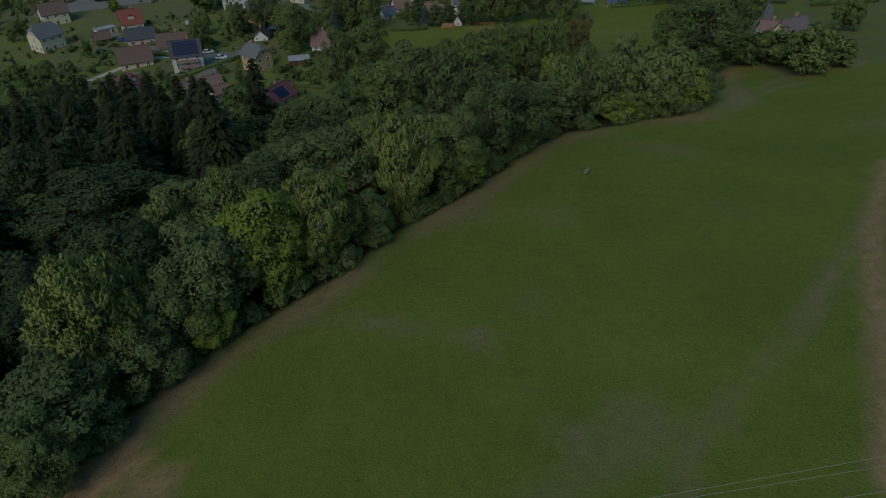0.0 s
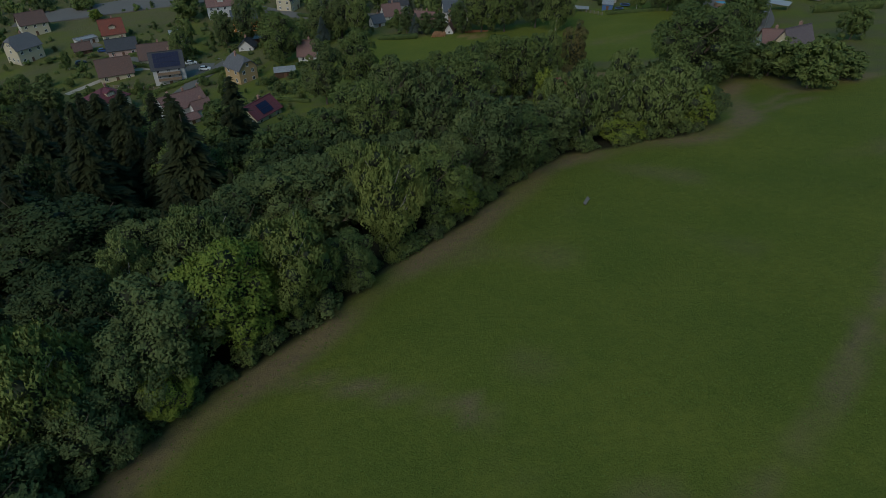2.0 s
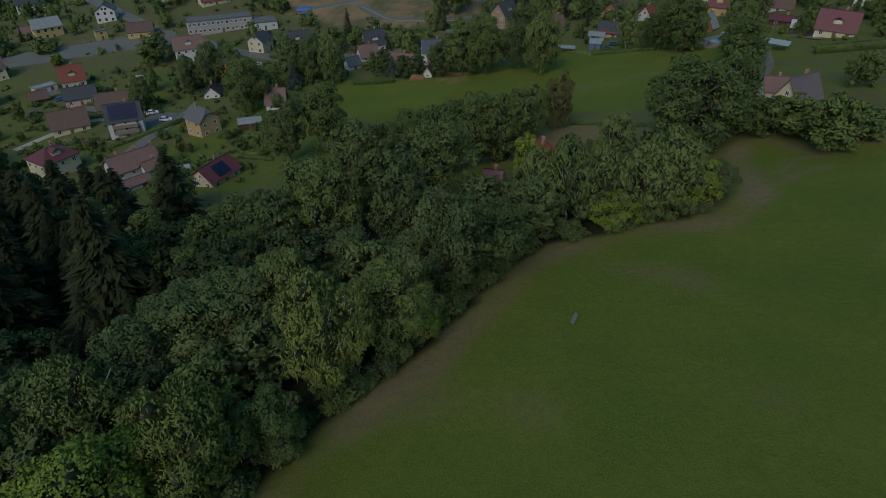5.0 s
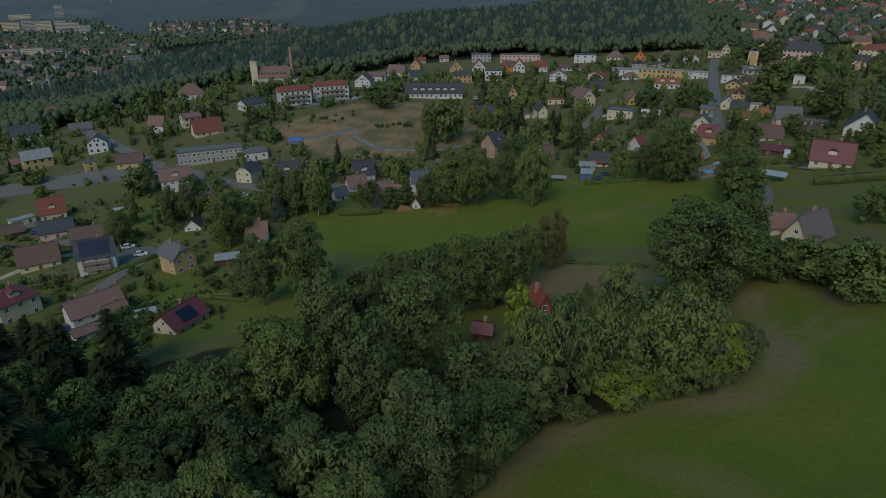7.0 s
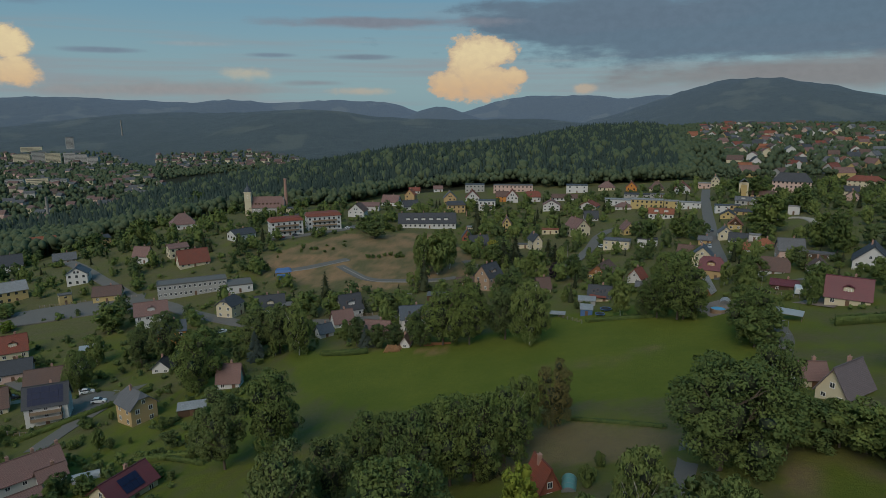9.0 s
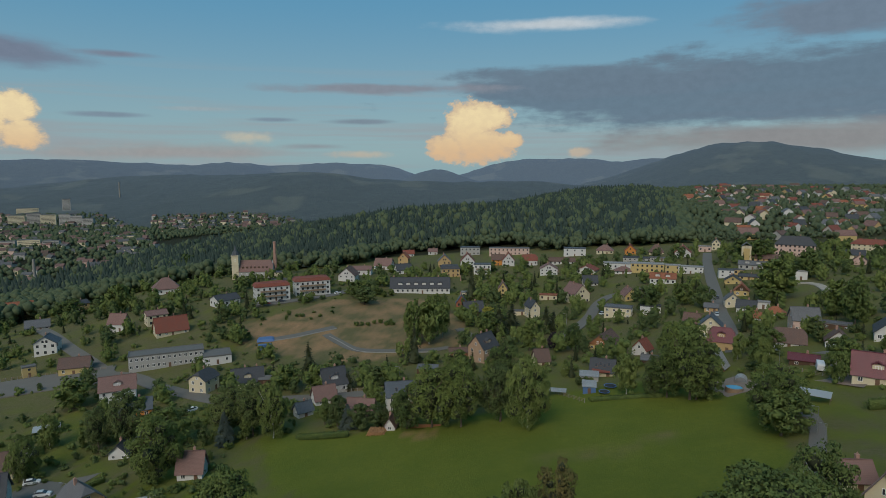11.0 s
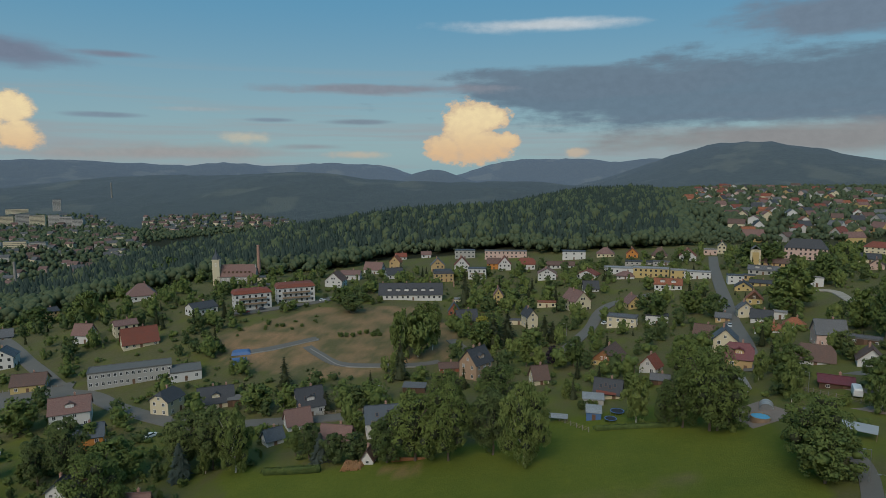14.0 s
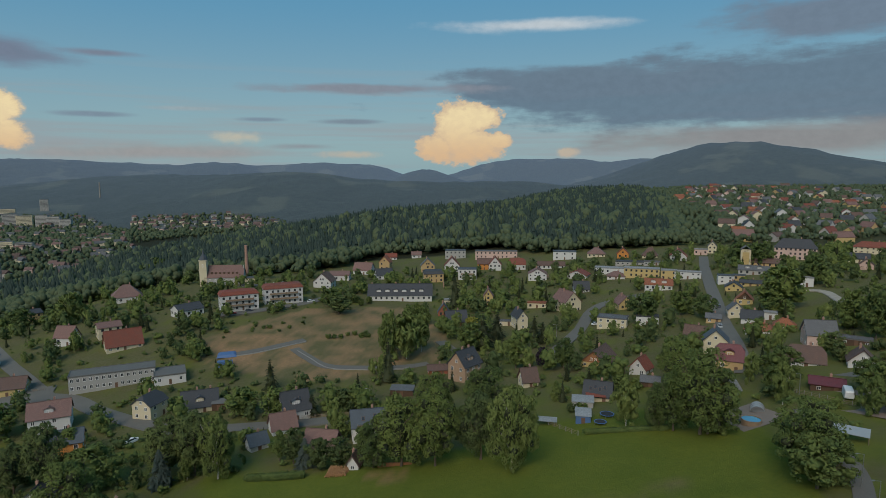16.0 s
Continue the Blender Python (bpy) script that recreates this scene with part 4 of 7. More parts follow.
def hill_material():
    """Wooded hills in the blue haze of the distance, put in as a glow, with paler clearings."""
    mat = bpy.data.materials.new("hazy_wooded_hills")
    mat.use_nodes = True
    t = mat.node_tree
    bsdf = t.nodes["Principled BSDF"]
    bsdf.inputs["Roughness"].default_value = 1.0
    c = t.nodes.new("ShaderNodeTexCoord")
    tops = node(t, "ShaderNodeTexNoise", Scale=0.05, Detail=8.0, Roughness=0.75)
    glades = node(t, "ShaderNodeTexNoise", Scale=0.0045, Detail=5.0)
    for n in (tops, glades):
        t.links.new(c.outputs["Object"], n.inputs["Vector"])
    m = t.nodes.new("ShaderNodeMapRange")
    m.inputs[1].default_value, m.inputs[2].default_value = 0.57, 0.63
    t.links.new(glades.outputs["Fac"], m.inputs[0])
    col = blend(t, tops.outputs["Fac"], (0.004, 0.010, 0.006), (0.066, 0.084, 0.052))
    col = blend(t, calc(t, "MULTIPLY", m.outputs[0], 0.4), col, (0.11, 0.115, 0.07))
    t.links.new(col, bsdf.inputs["Base Color"])
    b = node(t, "ShaderNodeBump", Strength=0.9, Distance=9.0)
    t.links.new(tops.outputs["Fac"], b.inputs["Height"])
    t.links.new(b.outputs[0], bsdf.inputs["Normal"])
    # distance haze: a faint blue emission that strengthens with y
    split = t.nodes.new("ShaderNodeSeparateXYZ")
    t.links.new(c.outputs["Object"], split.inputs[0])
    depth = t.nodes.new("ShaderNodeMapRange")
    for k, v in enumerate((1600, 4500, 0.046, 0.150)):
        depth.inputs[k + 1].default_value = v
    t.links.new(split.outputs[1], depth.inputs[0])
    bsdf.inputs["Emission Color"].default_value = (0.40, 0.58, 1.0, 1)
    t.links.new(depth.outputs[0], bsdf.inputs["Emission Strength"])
    return mat


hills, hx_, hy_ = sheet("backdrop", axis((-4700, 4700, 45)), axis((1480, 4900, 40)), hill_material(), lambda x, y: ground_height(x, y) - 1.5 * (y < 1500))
tagged(hills, "haze-blue wooded hills on the horizon behind the town", "hills", kind="structure")
tagged(ground, "rolling meadow and village land with mown grass and dry worn tracks", "ground", kind="structure")


def ribbon(name, line, width, mat, label, category, lift=0.12, kind="structure"):
    """A road or path laid over the ground along a polyline."""
    ROAD_LINES.append(line)
    pts = [Vector((*p, 0)) for p in line]
    fine = []
    for k in range(len(pts) - 1):
        p0, p1, p2, p3 = pts[max(k - 1, 0)], pts[k], pts[k + 1], pts[min(k + 2, len(pts) - 1)]
        steps = max(2, int((p2 - p1).length / 3))
        for j in range(steps):
            s = j / steps
            fine.append(0.5 * (2 * p1 + (p2 - p0) * s + (2 * p0 - 5 * p1 + 4 * p2 - p3) * s * s + (3 * p1 - p0 - 3 * p2 + p3) * s**3))
    fine.append(pts[-1])
    bm = bmesh.new()
    rings = []
    for k, p in enumerate(fine):
        d = (fine[min(k + 1, len(fine) - 1)] - fine[max(k - 1, 0)]).normalized()
        side = Vector((-d.y, d.x, 0)) * width / 2
        row = []
        for s in (1, 0.5, 0, -0.5, -1):
            q = p + side * s
            row.append((q.x, q.y, spot(q.x, q.y)))
        rings.append([bm.verts.new((a, b, z + lift + 0.04 + (0.25 if y_far(b) else 0))) for a, b, z in row] + [bm.verts.new((row[-1][0], row[-1][1], row[-1][2] - 0.6)), bm.verts.new((row[0][0], row[0][1], row[0][2] - 0.6))])
    for a, b in zip(rings, rings[1:]):
        for j in range(4):
            bm.faces.new((a[j], a[j + 1], b[j + 1], b[j]))
        bm.faces.new((a[4], a[5], b[5], b[4]))
        bm.faces.new((a[6], a[0], b[0], b[6]))
    bmesh.ops.recalc_face_normals(bm, faces=bm.faces)
    ob = new(name, mesh_of(name, bm, mat))
    return tagged(ob, label, category, kind=kind)


ROAD_LINES = []


def y_far(y):
    return y > 300


def grass_tufts(number, seed):
    """Longer tufts standing out of the mown field."""
    rng = np.random.default_rng(seed)
    x, y = rng.uniform(-34, 75, number), rng.uniform(18, 118, number)
    ok = inside(x, y, FIELD) & (near_line(x, y, FIELD_EDGE) > 0.6)
    x, y = x[ok], y[ok]
    clump = np.array([noise.noise((a * 0.12, b * 0.12, 4)) for a, b in zip(x, y)])
    ok = clump + rng.uniform(-0.5, 0.5, len(x)) > -0.1
    x, y = x[ok], y[ok]
    base = np.stack([x, y, land(x, y) + np.array([noise.noise((a * 0.05, b * 0.05, 0)) for a, b in zip(x, y)]) * 0.5], -1)
    verts, n = [], len(x)
    for k in range(5):
        a, lean = rng.uniform(0, 6.28, n), rng.uniform(0.08, 0.2, n)
        d = np.stack([np.cos(a), np.sin(a), np.zeros(n)], -1)
        s = np.stack([-np.sin(a), np.cos(a), np.zeros(n)], -1) * rng.uniform(0.03, 0.08, n)[:, None]
        tip = base + d * lean[:, None] + np.stack([np.zeros(n), np.zeros(n), rng.uniform(0.05, 0.14, n)], -1)
        verts.append(np.stack([base - s, base + s, tip], 1))
    verts = np.concatenate(verts).reshape(-1, 3)
    ob = new("grass", raw_mesh("grass", verts, [], np.arange(len(verts)).reshape(-1, 3), leafy("grass_blades", (0.140, 0.170, 0.036), (0.090, 0.130, 0.022), 0.3)))
    tagged(ob, "longer tufts of grass in the mown meadow", "grass", kind="stuff")


grass_tufts(22000, 4)

# ---- roads and paths ----
ribbon("road", [(127, 281), (143, 316), (158, 353), (177, 396), (194, 436), (212, 477), (235, 525)], 6, ASPHALT, "straight grey asphalt street through the town", "road")
ribbon("road", [(76, 336), (95, 365), (105, 382), (117, 408), (128, 422), (141, 428), (155, 431)], 6, ASPHALT, "curving grey asphalt side street", "road")
ribbon("road", [(-199, 318), (-172, 323), (-150, 328), (-128, 333), (-113, 337)], 20, ASPHALT, "wide grey asphalt main road on an embankment", "road")
ribbon("road", [(-121, 337), (-103, 332), (-87, 319), (-65, 304), (-49, 296), (-34, 296), (-14, 295), (2, 294), (17, 286)], 6.5, ASPHALT, "grey asphalt village street", "road")
ribbon("road", [(-114, 336), (-133, 356), (-152, 376), (-179, 408), (-210, 444)], 6, ASPHALT, "asphalt lane going uphill between gardens", "road")
ribbon("road", [(-86, 206), (-84.5, 217), (-82, 227), (-79, 238), (-75, 250), (-71, 261)], 5, ASPHALT, "narrow asphalt lane past the gardens", "road")
ribbon("road", [(-56, 369), (-45, 373), (-32, 381), (-25, 386)], 4, ASPHALT, "new asphalt access road on the building plot", "road")
ribbon("kerb", [(-56, 366.5), (-44, 370.5), (-31, 378.5), (-24, 383.5)], 0.5, CONCRETE, "pale concrete kerb along the new road", "kerb", 0.24)
ribbon("kerb", [(-26, 372), (-19, 362.5), (-10, 350.5), (4, 346.5), (22, 344.5)], 0.5, CONCRETE, "pale concrete kerb along the new road", "kerb", 0.24)
ribbon("road", [(-28, 375), (-21, 365), (-11, 353), (4, 349), (22, 347), (31, 349)], 4.5, ASPHALT, "new asphalt access road with pale kerbs", "road")
ribbon("road", [(-77, 425), (-63, 428), (-45, 440), (-33, 451), (-21, 472)], 6, ASPHALT, "asphalt street before the white apartment houses", "road")
ribbon("road", [(38, 380), (42, 366), (48, 348)], 5, ASPHALT, "asphalt lane beside the brick villa", "road")
ribbon("road", [(45, 124), (47, 132), (50, 140), (54, 147), (57, 153), (60, 158)], 3.2, ASPHALT, "narrow asphalt lane below the big trees", "road")
ribbon("road", [(139, 277), (145, 268), (153, 257)], 5, ASPHALT, "asphalt lane between houses and hedges", "road")
ribbon("path", [(206, 385), (217, 384), (220, 376), (212, 354), (207, 334)], 4, GRAVEL, "pale gravel path round a lawn", "path")
ribbon("road", [(84, 176), (93, 187), (101, 198), (107, 208), (114, 226), (120, 244)], 3.4, ASPHALT, "asphalt lane beside a street lamp", "road")
ribbon("road", [(-84, 219), (-90, 232), (-98.5, 238), (-106, 244), (-116, 253), (-131, 265), (-142, 275), (-155, 287)], 4, ASPHALT, "narrow asphalt lane between village houses", "road")
ribbon("road", [(-104, 243), (-111, 243), (-118, 240), (-124, 232), (-130, 222)], 3.2, GRAVEL, "worn gravel drive between village houses", "road")

# ---- houses of the town ----
house(-146.3, 483.6, 24, 16.2, 13.0, 4.1, 6.3, "hip", "white", "pink", panes=False)
house(-92.5, 429.7, 44, 13.0, 10.4, 3.9, 2.5, "gable", "white", "dark", panes=False)
house(-137.0, 396.9, -7, 8.4, 6.7, 4.3, 4.6, "gable", "white", "pink", panes=False)
house(-120.7, 402.8, 35, 9.9, 7.9, 5.5, 1.8, "gable", "cream", "pink", panes=False)
house(-106.5, 385.3, 32, 14.9, 8.9, 2.6, 6.2, "gable", "cream", "red")
house(-196.5, 473.3, 50, 8.4, 7.6, 5.4, 1.9, "gable", "ochre", "dark", panes=False)
house(-67.7, 437.1, 23, 19.6, 8.8, 8.4, 2.8, "mansard", "white", "red", floors=3, balconies=2, panes=False)
house(-47.0, 452.3, 19, 21.1, 9.5, 8.7, 2.9, "mansard", "white", "red", floors=3, balconies=2, panes=False)
house(-29.1, 500.0, 77, 10.4, 11.5, 4.4, 5.1, "gable", "white", "brown", panes=False)
house(-22.0, 528.5, -4, 13.4, 9.4, 3.9, 2.3, "gable", "white", "pink", panes=False)
house(-7.4, 560.4, -16, 13.3, 10.6, 3.4, 5.0, "gable", "white", "pink", panes=False)
house(8.2, 581.8, 72, 6.7, 8.4, 6.2, 4.4, "gable", "ochre", "orange", panes=False)
house(7.8, 534.5, 17, 11.4, 9.2, 3.2, 4.0, "gable", "white", "dark", panes=False)
house(19.6, 466.9, -3, 37.5, 11.0, 3.6, 5.8, "gable", "white", "dark", dormers=6, chimneys=4, panes=False)
house(42.2, 521.4, 2, 13.1, 10.5, 5.5, 2.9, "mansard", "ochre", "dark", panes=False)
house(40.2, 562.8, 88, 8.1, 10.1, 5.1, 5.1, "gable", "ochre", "grey", panes=False)
house(33.8, 645.2, -1, 8.4, 6.8, 3.0, 2.5, "gable", "white", "pink", panes=False)
house(11.4, 642.6, 1, 9.9, 7.9, 3.0, 2.9, "gable", "white", "red", panes=False)
house(66.6, 625.2, -5, 17.3, 8.6, 6.8, 0.3, "flat", "grey", "blue", panes=False)
house(99.0, 607.1, -9, 34.5, 6.9, 6.1, 0.3, "flat", "pink", "grey", bays=10, panes=False)
house(58.2, 558.6, 85, 9.8, 10.9, 5.1, 5.9, "gable", "white", "red", panes=False)
house(66.1, 525.2, -6, 12.5, 7.5, 7.1, 0.3, "flat", "white", "blue", balconies=1, panes=False)
house(82.6, 558.9, -8, 10.1, 8.1, 4.7, 3.6, "gable", "orange", "brown", panes=False)
house(89.5, 551.0, 81, 8.2, 9.1, 5.0, 5.5, "gable", "white", "red", panes=False)
house(105.5, 548.7, -6, 11.6, 9.3, 4.2, 3.9, "half", "white", "red", panes=False)
house(128.6, 539.4, -14, 19.5, 5.9, 2.5, 2.4, "gable", "white", "brown", panes=False)
house(111.2, 505.5, 77, 9.6, 12.0, 4.6, 3.4, "gable", "white", "pink", balconies=1, panes=False)
house(147.6, 573.3, -15, 17.5, 8.7, 6.2, 0.3, "flat", "white", "blue", bays=3, panes=False)
house(171.7, 570.2, -18, 13.1, 10.4, 3.1, 4.1, "hip", "cream", "pink", panes=False)
house(137.0, 498.0, 59, 10.4, 13.0, 2.6, 3.0, "gable", "white", "red", panes=False)
house(127.4, 459.7, -7, 8.8, 7.1, 2.2, 4.1, "gable", "white", "dark", panes=False)
house(108.7, 422.9, 109, 12.3, 10.2, 5.5, 5.2, "gable", "cream", "pink", panes=False)
house(186.7, 553.2, 70, 6.8, 8.4, 3.4, 4.3, "gable", "orange", "red", panes=False)
house(202.9, 541.8, -22, 10.7, 8.6, 2.2, 5.2, "hip", "cream", "brown", panes=False)
house(180.0, 520.2, -21, 19.6, 7.8, 2.4, 0.3, "flat", "grey", "dark", panes=False)
house(192.2, 508.7, -23, 13.0, 5.2, 2.3, 0.3, "flat", "grey", "grey", panes=False)
house(158.5, 498.4, -19, 20.0, 8.0, 4.1, 0.3, "flat", "white", "tin", panes=False)
house(156.5, 481.8, -20, 10.7, 8.5, 2.2, 2.5, "hip", "white", "pink", panes=False)
house(171.4, 477.8, -22, 21.2, 7.4, 5.4, 0.3, "flat", "yellow", "tin", panes=False)
house(165.9, 438.6, -23, 14.6, 8.8, 3.6, 2.7, "gable", "white", "orange", dormers=2, panes=False)
house(135.0, 409.5, 89, 8.9, 7.4, 3.3, 3.9, "gable", "yellow", "pink", panes=False)
house(117.3, 374.4, -27, 13.0, 7.8, 5.3, 0.3, "flat", "cream", "grey")
house(132.1, 370.9, -22, 9.7, 5.8, 4.2, 0.3, "flat", "white", "dark")
house(77.9, 395.5, 99, 9.4, 5.2, 6.2, 3.4, "gable", "cream", "dark")
house(95.1, 434.0, -13, 10.6, 4.2, 2.9, 0.3, "flat", "cream", "orange", panes=False)
house(70.4, 451.3, 82, 6.2, 5.2, 5.3, 4.0, "gable", "yellow", "pink", panes=False)
house(49.3, 451.0, -5, 9.1, 4.5, 3.3, 0.3, "flat", "cream", "tin", panes=False)
house(47.7, 409.7, 10, 10.6, 8.5, 2.4, 4.8, "gable", "red", "dark")
house(42.9, 428.9, 86, 4.9, 6.1, 2.5, 4.4, "gable", "red", "blue", panes=False)
house(71.9, 403.1, -10, 7.9, 3.2, 2.3, 0.3, "flat", "cream", "grey")
house(239.3, 537.6, -27, 9.1, 4.5, 4.2, 0.3, "flat", "pink", "tin", panes=False)
house(252.6, 546.9, 63, 5.3, 5.9, 5.9, 3.4, "gable", "cream", "grey", panes=False)
house(212.5, 516.1, 65, 9.8, 10.9, 3.9, 4.7, "gable", "white", "red", panes=False)
house(180.6, 458.8, -24, 8.8, 5.3, 5.8, 0.3, "flat", "yellow", "tin", panes=False)
house(189.8, 453.3, -26, 14.6, 5.9, 4.4, 0.3, "flat", "white", "tin", panes=False)
house(245.9, 468.8, -31, 16.1, 6.4, 2.5, 2.4, "gable", "ochre", "brown", panes=False)
house(284.2, 496.4, -34, 24.8, 8.7, 8.3, 5.5, "hip", "pink", "dark", bays=9, floors=3, category="school", label="pink three-storey school with dark hipped roof and tall windows", panes=False)
house(199.9, 429.2, -19, 8.2, 4.9, 4.4, 0.3, "flat", "white", "blue", panes=False)
house(209.6, 432.4, -30, 6.3, 3.8, 2.6, 0.3, "flat", "ochre", "blue", panes=False)
house(224.2, 443.4, -31, 15.6, 7.8, 3.0, 2.0, "gable", "grey", "grey", dormers=2, panes=False)
house(193.8, 409.5, 61, 7.4, 8.2, 2.4, 2.7, "gable", "yellow", "dark", panes=False)
house(204.6, 412.4, -31, 10.1, 4.0, 2.2, 1.2, "gable", "yellow", "dark", panes=False)
house(182.0, 378.3, 60, 6.2, 6.9, 3.0, 3.5, "gable", "yellow", "orange", gable_wall="brown")
house(166.4, 358.2, 70, 5.8, 6.5, 4.0, 3.0, "gable", "cream", "grey")
house(166.8, 346.0, -31, 8.0, 6.4, 2.2, 2.9, "gable", "white", "dark")
house(174.5, 345.4, -32, 5.2, 4.1, 2.9, 0.3, "flat", "white", "tin")
house(159.9, 328.1, -31, 10.9, 8.7, 2.2, 2.1, "hip", "white", "orange")
house(168.7, 326.7, -33, 7.4, 5.9, 2.2, 2.4, "hip", "white", "orange")
house(164.0, 300.3, -18, 9.3, 7.4, 4.4, 4.2, "gable", "pink", "grey")
house(223.7, 394.8, -35, 5.7, 3.4, 4.6, 0.3, "flat", "white", "tin", panes=False)
house(171.5, 292.4, -38, 9.3, 4.7, 2.2, 0.3, "flat", "brown", "grey")
house(305.7, 468.4, -38, 14.1, 8.5, 2.8, 3.0, "gable", "cream", "dark", panes=False)
house(284.9, 433.3, 52, 6.3, 7.0, 3.2, 3.2, "gable", "pink", "brown", panes=False)
house(341.7, 499.5, -39, 22.9, 9.2, 6.9, 3.3, "hip", "cream", "red", floors=3, panes=False)
house(133.4, 311.9, 62, 7.3, 8.1, 5.4, 3.8, "gable", "cream", "blue")
house(126.4, 289.5, -29, 8.0, 7.2, 4.2, 4.2, "half", "ochre", "maroon", dormers=1)
house(137.2, 334.7, -36, 7.7, 6.2, 2.2, 3.4, "gable", "cream", "brown")
house(155.2, 355.6, -28, 5.8, 4.7, 2.5, 1.5, "gable", "ochre", "grey")
house(-15.7, 301.5, 25, 8.8, 7.9, 4.0, 5.2, "gable", "white", "dark", dormers=1, skylights=2)
house(-17.4, 290.0, 23, 7.5, 6.8, 2.2, 3.9, "gable", "white", "pink")
house(-2.6, 270.9, -14, 8.8, 7.9, 2.2, 4.1, "gable", "white", "pink", gable_wall="brown")
house(-22.6, 277.6, 33, 5.2, 4.7, 2.2, 2.5, "gable", "white", "blue")
house(10.2, 276.4, 8, 9.8, 7.9, 5.4, 3.6, "gable", "white", "blue", balconies=2, skylights=2)
house(7.6, 254.2, 75, 2.8, 3.1, 2.2, 2.3, "gable", "white", "brown", name="garden_shed", category="shed", label="small white garden shed with brown gable roof at the meadow")
house(34.0, 336.5, 2, 7.5, 6.0, 2.2, 1.3, "gable", "red", "brown")
house(43.7, 325.6, 43, 9.3, 8.5, 6.7, 4.9, "gable", "brick", "dark", dormers=1, chimneys=2, skylights=3, label="tall brick villa with dark slate gable roof and dormer", frames="white")
house(64.2, 308.0, 8, 5.4, 5.9, 2.5, 3.9, "gable", "cream", "brown")
house(94.2, 322.4, 52, 12.6, 9.7, 2.2, 4.4, "gable", "yellow", "brown", gable_wall="timber")
house(80.3, 280.8, -24, 7.9, 7.1, 2.6, 3.4, "gable", "cream", "dark", skylights=4)
house(101.5, 300.4, 43, 5.3, 5.9, 2.8, 3.4, "gable", "white", "red")
house(98.3, 284.9, -23, 5.3, 4.2, 2.2, 1.2, "gable", "brown", "grey", name="carport", category="carport", label="dark timber carport with grey roof")
house(-97.1, 307.7, 22, 12.0, 9.2, 5.7, 4.1, "gable", "white", "pink", dormers=1, chimneys=1)
house(-80.2, 283.9, 20, 9.9, 7.9, 6.0, 2.8, "gable", "orange", "blue", skylights=2)
house(-93.5, 345.8, 21, 30.0, 9.0, 6.1, 0.3, "flat", "grey", "felt", floors=2, bays=14, category="school", label="long pale two-storey flat-roofed school block")
house(-72.5, 347.5, 21, 11.5, 11.0, 3.6, 0.3, "flat", "white", "felt", bays=3)
house(-66.8, 312.8, 70, 8.2, 7.6, 5.4, 3.0, "half", "cream", "dark")
house(-51.3, 317.2, 17, 11.8, 9.4, 2.2, 4.3, "gable", "cream", "dark", chimneys=2, dormers=1)
house(-131.2, 343.1, 16, 11.5, 9.2, 3.3, 3.3, "gable", "yellow", "brown")
house(-159.1, 371.9, 103, 7.6, 9.5, 6.1, 3.1, "gable", "white", "blue", panes=False)
house(-72.7, 256.5, 90, 5.3, 5.8, 2.2, 2.6, "gable", "white", "dark")
house(-45.0, 236.3, 1, 6.5, 5.2, 2.8, 4.5, "gable", "white", "pink")
house(-93.6, 227.4, 20, 10.6, 7.4, 6.1, 4.6, "gable", "white", "dark", panels="8x3", floors=3, balconies=2, label="white three-storey house with solar panels on a dark roof")
house(-65.4, 219.5, 140, 8.2, 7.2, 5.6, 3.6, "half", "ochre", "grey")
house(-48.5, 175.0, 62, 10.0, 7.4, 3.0, 2.9, "gable", "cream", "maroon", panels="4x2", chimneys=1, label="cream house with maroon roof carrying blue solar panels")
house(-75.2, 187.3, 44, 12.5, 8.0, 4.8, 3.0, "gable", "white", "pink", chimneys=3)
house(-68.6, 184.6, 44, 5.0, 3.7, 3.6, 1.7, "gable", "white", "pink")
house(-103.1, 197.9, 58, 10.5, 9.0, 6.4, 2.7, "hip", "cream", "maroon", floors=2, dormers=1)
house(-117.4, 236.3, 28, 11.5, 9.0, 3.0, 4.6, "gable", "cream", "brown")
house(-107.4, 251.4, 20, 11.9, 9.0, 2.8, 4.4, "gable", "cream", "brown")
house(-126.3, 264.3, 25, 11.0, 9.0, 3.1, 3.2, "gable", "pink", "dark", gable_wall="brown")
house(-137.4, 282.5, 30, 8.8, 8.0, 3.9, 5.0, "gable", "cream", "red", dormers=1)
house(-144.6, 267.7, 35, 6.4, 5.1, 2.2, 2.3, "gable", "brown", "brown")
house(-148.4, 279.6, 49, 8.3, 5.0, 2.3, 0.3, "flat", "white", "tin")
house(-183.3, 355.9, 40, 12.6, 8.8, 5.8, 3.6, "gable", "yellow", "tin", panes=False)
house(-197.3, 362.2, 33, 7.5, 6.0, 2.4, 2.2, "gable", "cream", "pink", panes=False)
house(-150.1, 341.5, 38, 5.0, 3.5, 4.5, 0.3, "flat", "yellow", "felt", name="kiosk", category="hut", label="small yellow flat-roofed hut beside the road", panes=False)
house(-230.8, 429.4, 32, 15.1, 12.0, 5.6, 5.0, "gable", "white", "dark", panes=False)
house(-243.1, 488.5, 30, 14.9, 11.9, 7.2, 6.0, "gable", "ochre", "orange", panes=False)
house(-196.1, 427.4, 28, 11.6, 9.3, 2.8, 3.2, "gable", "grey", "grey", panes=False)
house(-166.4, 264.1, 60, 10.5, 9.0, 6.2, 4.2, "half", "cream", "grey", floors=2)
house(-180.6, 298.7, 40, 11.0, 9.0, 5.4, 4.0, "gable", "cream", "brown", floors=2)
